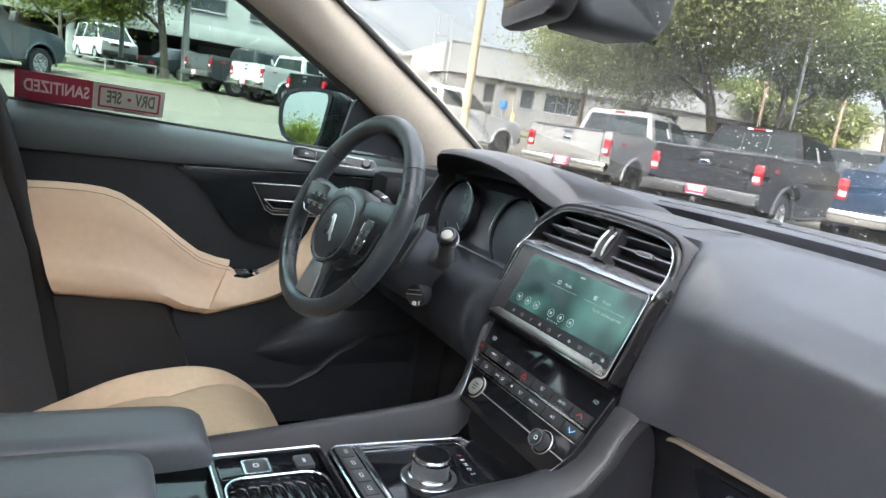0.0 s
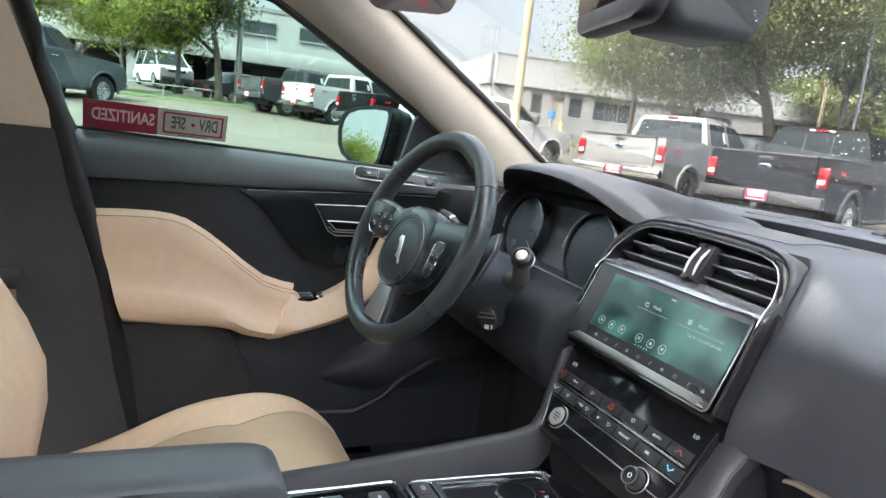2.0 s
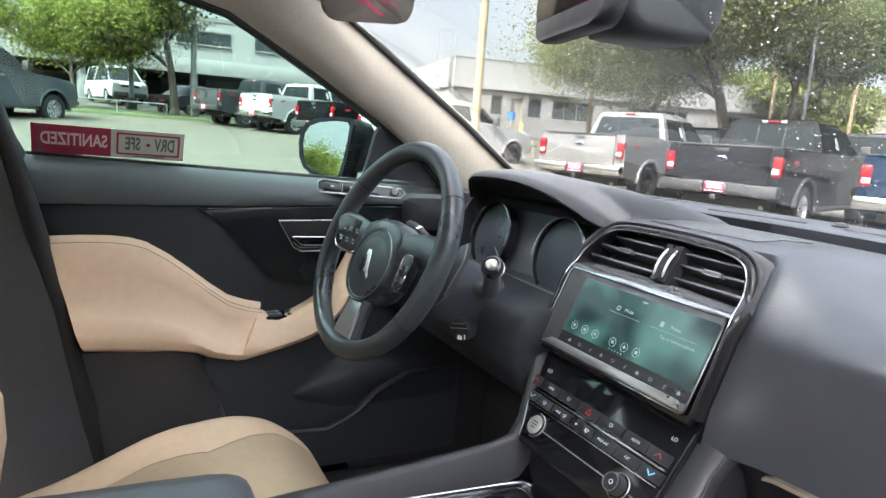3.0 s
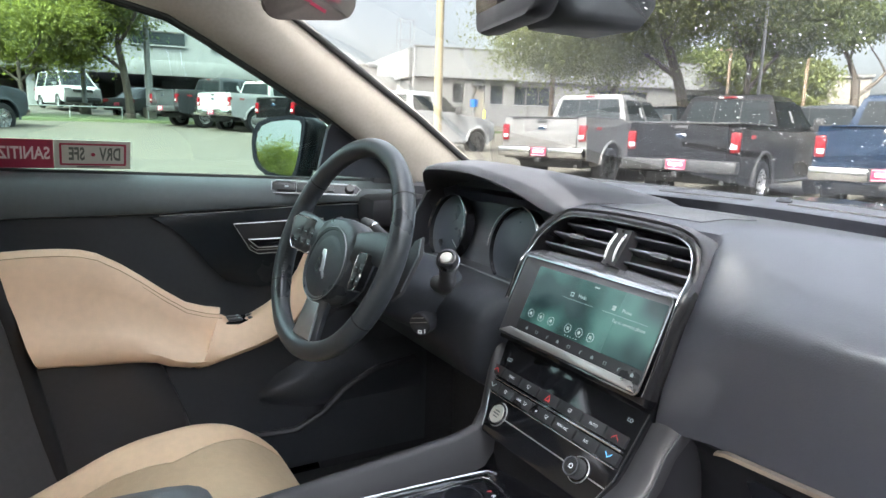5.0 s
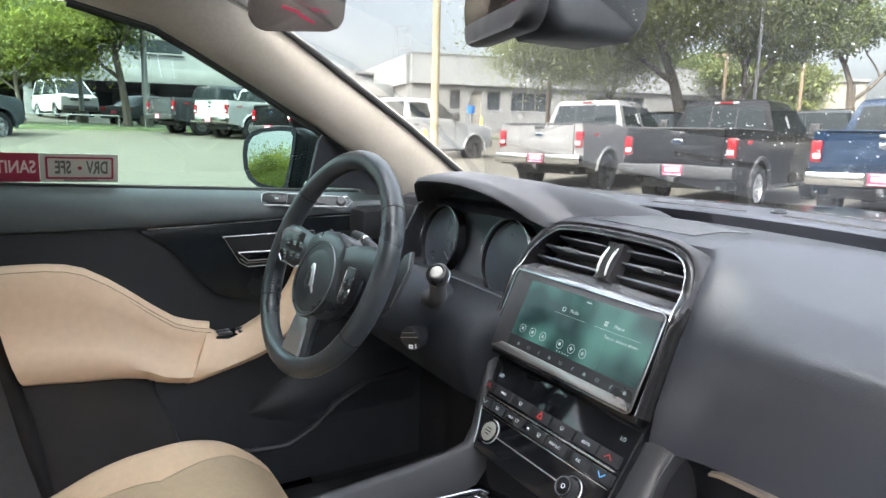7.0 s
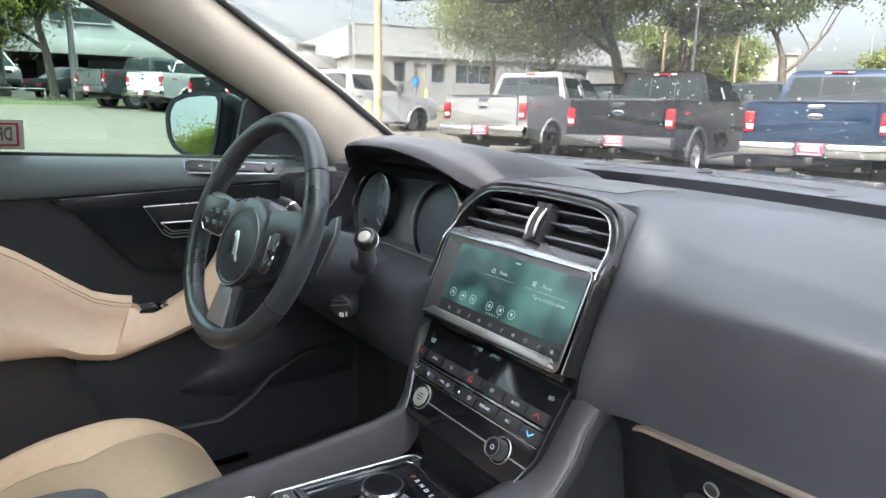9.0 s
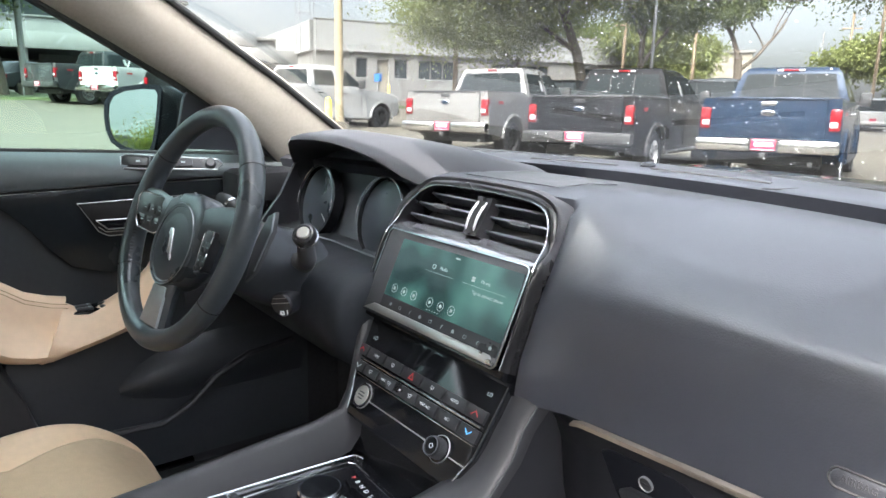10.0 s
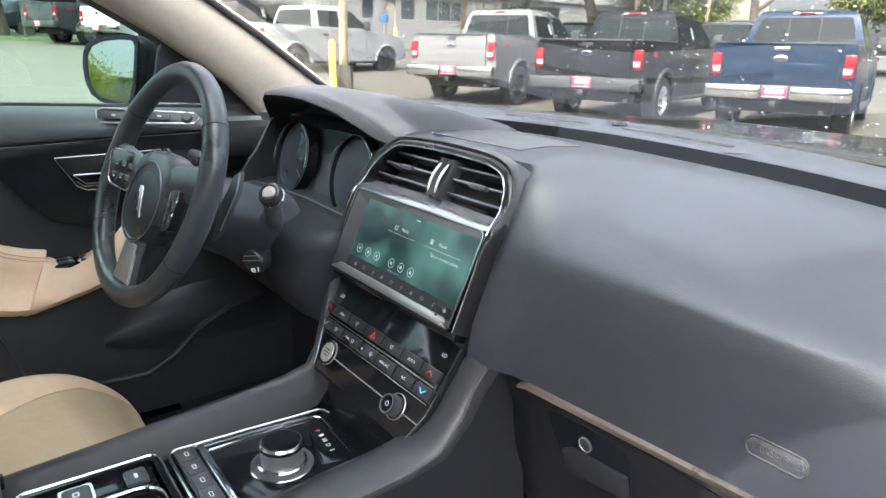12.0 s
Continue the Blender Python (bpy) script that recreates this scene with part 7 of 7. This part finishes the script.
# padded panel
PAD = [(-0.83, 0.918, 0.708), (-0.79, 0.919, 0.704), (-0.735, 0.921, 0.698), (-0.685, 0.920, 0.694), (-0.65, 0.916, 0.690), (-0.62, 0.907, 0.688), (-0.58, 0.883, 0.686), (-0.544, 0.856, 0.683), (-0.50, 0.820, 0.678), (-0.46, 0.791, 0.666), (-0.42, 0.777, 0.659), (-0.39, 0.771, 0.657)]
rings = []
for y, zt, zb in PAD:
    h = zt - zb
    arm = smooth01(0.26, 0.10, h)
    at = lambda z_: max(y, -0.795 + (0.918 - z_) * 0.285)
    prof = [(-0.760, zt - 0.004), (-0.735, zt + 0.001), (-0.722, zt - 0.004), (-0.712, zt - 0.018), (-0.708, zt - 0.30 * h), (-0.702, zb + 0.42 * h), (-0.688 + 0.01 * arm, zb + 0.32 * h), (-0.672 + 0.008 * arm, zb + 0.18 * h), (-0.676, zb + 0.06 * h), (-0.700, zb), (-0.760, zb + 0.006)]
    lean = 0.05 * smooth01(-0.60, -0.40, y)
    rings.append([Vector((px, at(pz) - lean * (zt - pz) / h, pz)) for px, pz in prof])
pad = part("padded_panel", loft(rings), M_BEIGE, door, "beige leather padded door panel", smooth=60)
for dz in (-0.010, -0.018):
    part("stitch_line", tube([Vector((-0.7135, max(y, -0.788), zt + dz)) for y, zt, zb in PAD[1:]], 0.0008, 5), M_STITCH, pad)
FR = [(-0.400, 0.752, 0.6565), (-0.380, 0.740, 0.660), (-0.355, 0.737, 0.670), (-0.325, 0.748, 0.684), (-0.295, 0.764, 0.696), (-0.268, 0.782, 0.710), (-0.245, 0.806, 0.728), (-0.222, 0.840, 0.755), (-0.205, 0.875, 0.79), (-0.195, 0.90, 0.83)]
rings = []
for y, zt, zb in FR:
    lean = 0.05 * smooth01(-0.30, -0.385, y)
    rings.append([Vector((px, y + dy - lean * (zt - pz) / (zt - zb), pz)) for px, dy, pz in ((-0.760, 0.012, zt), (-0.725, 0.003, zt + 0.002), (-0.706, 0.0, zt - 0.002), (-0.692, 0.0, zt - 0.22 * (zt - zb)), (-0.670, 0.0, zb + 0.46 * (zt - zb)), (-0.6645, 0.0, zb + 0.24 * (zt - zb)), (-0.674, 0.0, zb + 0.06 * (zt - zb)), (-0.700, 0.0, zb - 0.001), (-0.760, 0.012, zb + 0.006))])
part("grab_handle", loft(rings), M_BEIGE, door, "beige leather pull handle", smooth=60)
part("pad_seam", tube([(-0.703, -0.374, 0.728), (-0.690, -0.386, 0.710), (-0.6715, -0.407, 0.688), (-0.674, -0.428, 0.664), (-0.70, -0.437, 0.656)], 0.0010, 6), M_STITCH, door)
sw = part("window_switches", box(-0.735, -0.335, 0.738, 0.050, 0.110, 0.012, 0.003, m=Matrix.Translation((-0.728, -0.325, 0.762)) @ Matrix.Rotation(0.05, 4, "X") @ Matrix.Translation((0.728, 0.325, -0.762))), M_PIANO, door)
for k in range(4):
    part("switch_key", box(-0.742 + 0.021 * (k % 2), -0.360 + 0.042 * (k // 2), 0.745, 0.017, 0.030, 0.006, 0.003), M_SATIN, sw)
    part("switch_legend", box(-0.742 + 0.021 * (k % 2), -0.352 + 0.042 * (k // 2), 0.7485, 0.008, 0.004, 0.0006), M_ICONDIM, sw)
# lower bin
binp = [(-0.84, 0.702), (-0.60, 0.690), (-0.545, 0.684), (-0.515, 0.668), (-0.480, 0.58), (-0.455, 0.50), (-0.45, 0.36), (-0.84, 0.36)]
part("door_bin", prism(binp, axes((-0.765, 0, 0), (0, 1, 0), (0, 0, 1)), 0.0, 0.055, bev=0.012), M_SATIN, door)
part("lower_panel", loft([[Vector((-0.762, y, z1)), Vector((-0.742, y, (z0 + z1) / 2)), Vector((-0.728, y, z0)), Vector((-0.732, y, 0.36))] for y, z0, z1 in ((-0.50, 0.56, 0.66), (-0.36, 0.50, 0.655), (-0.24, 0.52, 0.70), (-0.12, 0.56, 0.80), (0.12, 0.58, 0.85))], closed=False), M_DOORLOW, door, smooth=60)
part("pocket_lip", tube([(-0.715, -0.45, 0.476), (-0.70, -0.34, 0.475), (-0.68, -0.24, 0.480), (-0.67, -0.18, 0.515), (-0.665, -0.13, 0.565), (-0.67, -0.05, 0.60), (-0.68, 0.06, 0.61)], 0.008, 8), M_DASH2, door)
part("speaker_swell", loft([[Vector((-0.735 + 0.036 * math.sin(math.pi * t) * k, y, zb + (zt - zb) * t)) for t in (0, 0.15, 0.35, 0.55, 0.75, 0.9, 1.0)] for y, zb, zt, k in ((-0.31, 0.54, 0.56, 0.2), (-0.27, 0.52, 0.60, 0.7), (-0.20, 0.50, 0.635, 1.0), (-0.10, 0.50, 0.65, 1.0), (0.0, 0.50, 0.65, 0.9), (0.1, 0.50, 0.65, 0.7))], closed=False), M_DOORLOW, door, smooth=70)
# mirror switch bezel on the sill front
VM = axes((-0.728, -0.182, 1.026), (0.40, 1, -0.03), (-0.45, 0.2, 1))
mbo = [(-0.088, -0.014), (0.098, -0.012), (0.108, 0.001), (0.098, 0.011), (-0.078, 0.016), (-0.089, 0.011)]
mb = part("mirror_switch_bezel", prism(mbo, VM, -0.004, 0.0015, bev=0.001), M_SATIN, door, "dark switch panel with a silver edge")
part("bezel_edge", tube([VM @ Vector((u, v, 0.002)) for u, v in mbo], 0.0020, 6, closed=True), M_SPOKE, mb)
for k in range(3):
    part("switch_key", prism(rounded(-0.074 + k * 0.043, -0.0075, -0.038 + k * 0.043, 0.009, 0.002), VM, 0.002, 0.0065, bev=0.0015), M_SATIN, mb)
    part("switch_legend", box(-0.056 + k * 0.043, 0.001, 0.0068, 0.008, 0.004, 0.0004, m=VM), M_ICONDIM, mb)
for u in (-0.0345, 0.0085):
    part("bezel_bar", box(u, 0.0008, 0.002, 0.0022, 0.024, 0.003, 0.0008, m=VM), M_GREYMETAL, mb)
part("switch_knob", revolve([(0.011, 0.0), (0.010, 0.008), (0.008, 0.010), (0.001, 0.010)], VM @ Matrix.Translation((0.084, 0.0, 0.003)), 20), M_SATIN, mb)
# corner sail panel
part("sail_panel", prism([(-0.150, 1.010), (0.20, 0.99), (0.17, 1.05), (0.09, 1.085), (-0.02, 1.145), (-0.105, 1.19), (-0.135, 1.12)], axes((-0.800, 0, 1.03 * 0), (0, 1, 0), (0.30, 0, 1)) @ Matrix.Translation((0, 0, -0.30)), 0.0, 0.012, bev=0.004), M_KNEE, door)
# end vent slats near the dash corner
for k in range(3):
    part("vent_bar", tube([(-0.735, 0.03 + 0.03 * k, 0.985), (-0.728, 0.03 + 0.03 * k, 0.92)], 0.004, 6), M_SATIN, door)


def glass_x(z):
    return -0.828 + 0.42 * (z - 1.05)


gl = [[Vector((glass_x(z), -0.92 + (y1 + 0.92) * k / 5, z)) for k in range(6)] for z, y1 in ((1.03, 0.09), (1.095, 0.01), (1.19, -0.14), (1.275, -0.295), (1.335, -0.405), (1.37, -0.475), (1.395, -0.60))]
dg = part("window_pane", slab(gl, 0.004), M_GLASS_TINT, door, "green-tinted door glass")
dg.visible_shadow = False
part("glass_frame", tube([Vector(b) + Vector((-0.048, 0.004, -0.002)) for b in SIDE_EDGE[1:]], 0.012, 8), M_RUBBER, door)
# stickers
ST = Matrix(((0.0, 0.387, 0.922, 0), (-1.0, 0, 0, 0), (0.0, 0.922, -0.387, 0), (0, 0, 0, 1)))
stk = thing("window_sticker", "crimson and grey sticker on the door glass, print reversed", "sticker", base=(-0.80, -0.67, 1.10), cabin=True)
SX = Matrix.Translation((glass_x(1.0985) + 0.0075, -0.681, 1.0985)) @ ST @ Matrix.Rotation(radians(1.3), 4, "Z")
part("red_half", prism(rounded(0.0, -0.031, 0.137, 0.030, 0.001), SX, 0, 0.0006), M_STICK_RED, stk)
part("grey_half", prism(rounded(-0.137, -0.031, -0.0004, 0.030, 0.001), SX, 0, 0.0006), M_STICK_GREY, stk)
part("red_word", text_bm("SANITIZED", 0.033, SX @ Matrix.Translation((0.064, 0.0, 0.0009)) @ Matrix.Diagonal((0.72, 1.10, 1, 1)), 0.0002, bold=0.0007), M_STICK_WHITE, stk)
part("grey_border", frame_ring(rounded(-0.129, -0.024, -0.010, 0.024, 0.003), rounded(-0.125, -0.020, -0.014, 0.020, 0.002), SX, 0.0006, 0.0009), M_STICK_RED, stk)
part("grey_word", text_bm("DRV", 0.028, SX @ Matrix.Translation((-0.100, 0.0, 0.0009)) @ Matrix.Diagonal((0.70, 1.36, 1, 1)), 0.0002, bold=0.0008), M_STICK_DARK, stk)
part("grey_word", text_bm("SFE", 0.028, SX @ Matrix.Translation((-0.040, 0.0, 0.0009)) @ Matrix.Diagonal((0.70, 1.36, 1, 1)), 0.0002, bold=0.0008), M_STICK_DARK, stk)
part("grey_dot", revolve([(0.004, 0.0006), (0.004, 0.0009), (0.001, 0.0009)], SX @ Matrix.Translation((-0.069, 0.0, 0)), 14), M_STICK_RED, stk)
bm = None
for k in range(7):
    bm = box(0.122, -0.026 + k * 0.0085, 0.0008, 0.014 - 0.004 * (k % 3), 0.003, 0.0003, m=SX, bm=bm)
part("print_bars", bm, M_STICK_DARK, stk)
part("print_bars", box(-0.07, -0.0265, 0.0008, 0.06, 0.0025, 0.0003, m=SX), M_STICK_DARK, stk)

# ---- door mirror ----
mir = thing("door_mirror", "black door mirror with curved glass", "mirror", base=(-0.9, -0.1, 1.03), cabin=True)
MM = axes((-0.998, -0.170, 1.105), (0.92, 0.39, 0.0), (0.03, 0.05, 1)) @ Matrix.Rotation(radians(-5.6), 4, "X")
mo = [(-0.108, 0.010), (-0.098, -0.026), (-0.078, -0.050), (-0.045, -0.064), (0.0, -0.070), (0.052, -0.072), (0.064, -0.058), (0.072, -0.020), (0.077, 0.030), (0.078, 0.062), (0.068, 0.074), (0.02, 0.076), (-0.05, 0.070), (-0.090, 0.058), (-0.106, 0.038)]
rings = []
for k, w in ((1.0, 0.006), (1.10, 0.0), (1.13, -0.02), (1.08, -0.06), (0.85, -0.10), (0.4, -0.118)):
    rings.append([MM @ Vector((u * k + 0.006 * (k > 1), v * k, w)) for u, v in mo])
part("housing", loft(rings), P_BLACK, mir, smooth=60)
part("inner_rim", frame_ring([(u * 1.12, v * 1.11) for u, v in mo], [(u * 0.965, v * 0.965) for u, v in mo], MM, 0.003, 0.009), M_RIMSHADE, mir)
part("mirror_glass", prism([(u * 0.97, v * 0.97) for u, v in mo], MM, 0.006, 0.0075), M_MIRROR, mir, "mirror glass")
part("mirror_foot", loft([[Vector((x, y + a, z + b)) for a, b in ((-0.05, -0.02), (0.05, -0.02), (0.06, 0.02), (-0.04, 0.025))] for x, y, z in ((-0.91, -0.08, 1.03), (-0.84, 0.0, 1.03), (-0.79, 0.04, 1.03))]), M_BLACKTRIM, mir)

# ---- interior mirror and sensor shroud ----
rv = thing("rear_view_mirror", "black rear-view mirror under the windscreen header", "mirror", base=(-0.02, -0.13, 1.42), cabin=True)
RV = axes((-0.045, -0.135, 1.338), (0.97, -0.25, 0.0), (0.03, 0.10, 1))
ro = rounded(-0.118, -0.036, 0.118, 0.040, 0.034, 8)
rings = []
for k, w in ((0.97, 0.010), (1.0, 0.006), (1.02, -0.004), (0.97, -0.022), (0.6, -0.034)):
    rings.append([RV @ Vector((u * k, v * (k if w > -0.01 else k * 0.95), w)) for u, v in ro])
part("housing", loft(rings), M_SIDEWALL, rv, smooth=60)
part("mirror_glass", prism(rounded(-0.113, -0.032, 0.113, 0.036, 0.031, 8), RV @ Matrix.Rotation(radians(14), 4, "X"), 0.0095, 0.011), M_DARKMIRROR, rv)
part("mirror_stem", tube([(-0.03, -0.14, 1.36), (0.0, -0.08, 1.385), (0.0, -0.03, 1.39)], 0.014, 10), M_BLACKTRIM, rv)
sh_ = loft([[Vector((x * k + 0.0, y, z + dz * k)) for x, dz in ((-0.060, -0.022), (-0.048, -0.036), (0.048, -0.036), (0.060, -0.022), (0.07, 0.06), (-0.07, 0.06))] for y, z, k in ((-0.125, 1.350, 0.8), (-0.10, 1.338, 1.0), (0.005, 1.336, 1.0), (0.035, 1.352, 0.8))])
part("sensor_shroud", sh_, M_INNER, rv, "black camera shroud behind the mirror", smooth=50)

# ---- sun visor end seen above the pillar ----
visor = thing("sun_visor", "grey-brown sun visor with a red warning label", "sun visor", base=(-0.5, -0.26, 1.40), cabin=True)
VZ = axes((-0.50, -0.255, 1.385), (0, 1, 0.08), (0.55, -0.2, 1))
part("board", prism(rounded(-0.09, -0.030, 0.082, 0.06, 0.028), VZ, -0.008, 0.008, bev=0.004), M_VISOR, visor)
for u, v, a in ((-0.02, 0.01, 0.3), (0.01, -0.006, 0.5), (0.035, 0.012, 0.2)):
    part("label_bar", box(0, 0, 0.0085, 0.034, 0.006, 0.001, m=VZ @ Matrix.Translation((u, v, 0)) @ Matrix.Rotation(-a, 4, "Z")), M_STICK_RED, visor)

# ---- driver's seat ----
seat = thing("bucket_seat", "beige leather driver's seat with perforated centre", "seat", base=(-0.37, -0.7, 0.33), cabin=True)
CUSH = [(-1.02, 0.400), (-0.90, 0.425), (-0.78, 0.458), (-0.70, 0.490), (-0.62, 0.524), (-0.55, 0.545), (-0.50, 0.551), (-0.44, 0.546), (-0.38, 0.526), (-0.325, 0.488), (-0.285, 0.44), (-0.270, 0.38)]
CUSH = [(p.x, p.y) for p in spline([(y, z, 0) for y, z in CUSH], 4)]


def seam_shift(y):
    # the seam runs outwards towards the front edge
    return lerp_keys([(-0.62, -0.034), (-0.56, -0.018), (-0.50, 0.012), (-0.44, 0.052), (-0.38, 0.088), (-0.27, 0.10)], y)


def cushion(u0, u1, n, lift, drop=0.0, back=0.0):
    rings = []
    for i in range(n + 1):
        u = u0 + (u1 - u0) * i / n
        a = abs(u)
        b = lift * smooth01(0.13, 0.225, a) - 0.20 * smooth01(0.235, 0.285, a)
        edge = [min(1.0, max(0.0, 1 - abs(a - 0.135) / 0.14)) for _ in CUSH]
        y_in = -0.02 * smooth01(0.10, 0.27, a) ** 1.5
        rings.append([Vector((-0.37 + u + math.copysign(seam_shift(y) * e, u), y + y_in * smooth01(-0.9, -0.35, y) + back, z + b - drop)) for (y, z), e in zip(CUSH, edge)])
    return rings


part("seat_side", loft(cushion(-0.27, -0.135, 10, 0.019), closed=False), M_BEIGE2, seat, smooth=70)
part("seat_side", loft(cushion(0.135, 0.27, 10, 0.019), closed=False), M_BEIGE2, seat, smooth=70)
part("seat_centre", loft(cushion(-0.135, 0.135, 14, 0.0, 0.0006), closed=False), M_BEIGE3, seat, "perforated beige centre panel", smooth=70)
for s in (-1, 1):
    part("seat_seam", tube([r for r in cushion(s * 0.135, s * 0.136, 1, 0.019)[0]], 0.0009, 6), M_BEIGE3, seat)
BACK = [(-0.90, 0.48, 0.225), (-0.885, 0.58, 0.25), (-0.888, 0.66, 0.250), (-0.915, 0.74, 0.236), (-0.965, 0.84, 0.222), (-1.03, 0.96, 0.212), (-1.09, 1.08, 0.21), (-1.12, 1.15, 0.17), (-1.14, 1.18, 0.10)]
rings = []
for y, z, hw in BACK:
    rings.append([Vector((-0.37 + u * hw, y + dy, z)) for u, dy in ((-1.0, -0.10), (-1.06, -0.05), (-1.04, 0.005), (-0.92, 0.035), (-0.75, 0.02), (-0.55, -0.005), (0, -0.012), (0.55, -0.005), (0.75, 0.02), (0.92, 0.035), (1.04, 0.005), (1.06, -0.05), (1.0, -0.10), (0.5, -0.14), (-0.5, -0.14))])
part("backrest", loft(rings), M_BEIGE2, seat, "beige leather backrest", smooth=70)
part("seat_base", box(-0.37, -0.70, 0.41, 0.46, 0.62, 0.13, 0.03), M_BLACKTRIM, seat)
part("seat_rail", box(-0.57, -0.76, 0.345, 0.05, 0.6, 0.04, 0.01), M_BLACKTRIM, seat)
part("seat_rail", box(-0.17, -0.76, 0.345, 0.05, 0.6, 0.04, 0.01), M_BLACKTRIM, seat)

# ---- plain lower body that carries the cabin and the bonnet ----
shell = thing("parked_car", "glossy black lower body of the parked car", "car", base=(0, 0, 0), cabin=True)
nose = loft([[Vector((s_ * w_, y, z)) for s_, z in ((-1, z1), (-1, z0), (1, z0), (1, z1))] for y, w_, z0, z1 in ((0.26, 0.84, 0.30, 0.985), (0.70, 0.85, 0.30, 0.965), (1.20, 0.83, 0.30, 0.935), (1.45, 0.76, 0.32, 0.90), (1.56, 0.60, 0.36, 0.86))])
part("front_wing", nose, P_BLACK, shell)
for s_ in (-1, 1):
    part("side_sill", box(s_ * 0.80, -0.75, 0.28, 0.10, 2.1, 0.12, 0.02), P_BLACK, shell)
shell_wheels = CABIN.inverted()
for s_ in (-1, 1):
    for y in (0.80, -1.62):
        gz = ground_z(s_ * 0.72) + 0.36
        hub_m = shell_wheels @ Matrix.Translation((s_ * 0.74, y * 0.91, gz)) @ Matrix.Rotation(radians(90), 4, "Y")
        tyre = part("wheel", revolve([(0.20, -0.10), (0.33, -0.11), (0.36, -0.08), (0.36, 0.08), (0.33, 0.11), (0.20, 0.10)], hub_m, 36), M_TYRE, shell)
        part("rim", revolve([(0.21, -0.09), (0.20, 0.085), (0.06, 0.06), (0.001, 0.06)] if s_ > 0 else [(0.21, 0.09), (0.20, -0.085), (0.06, -0.06), (0.001, -0.06)], hub_m, 36), M_RIM, tyre)
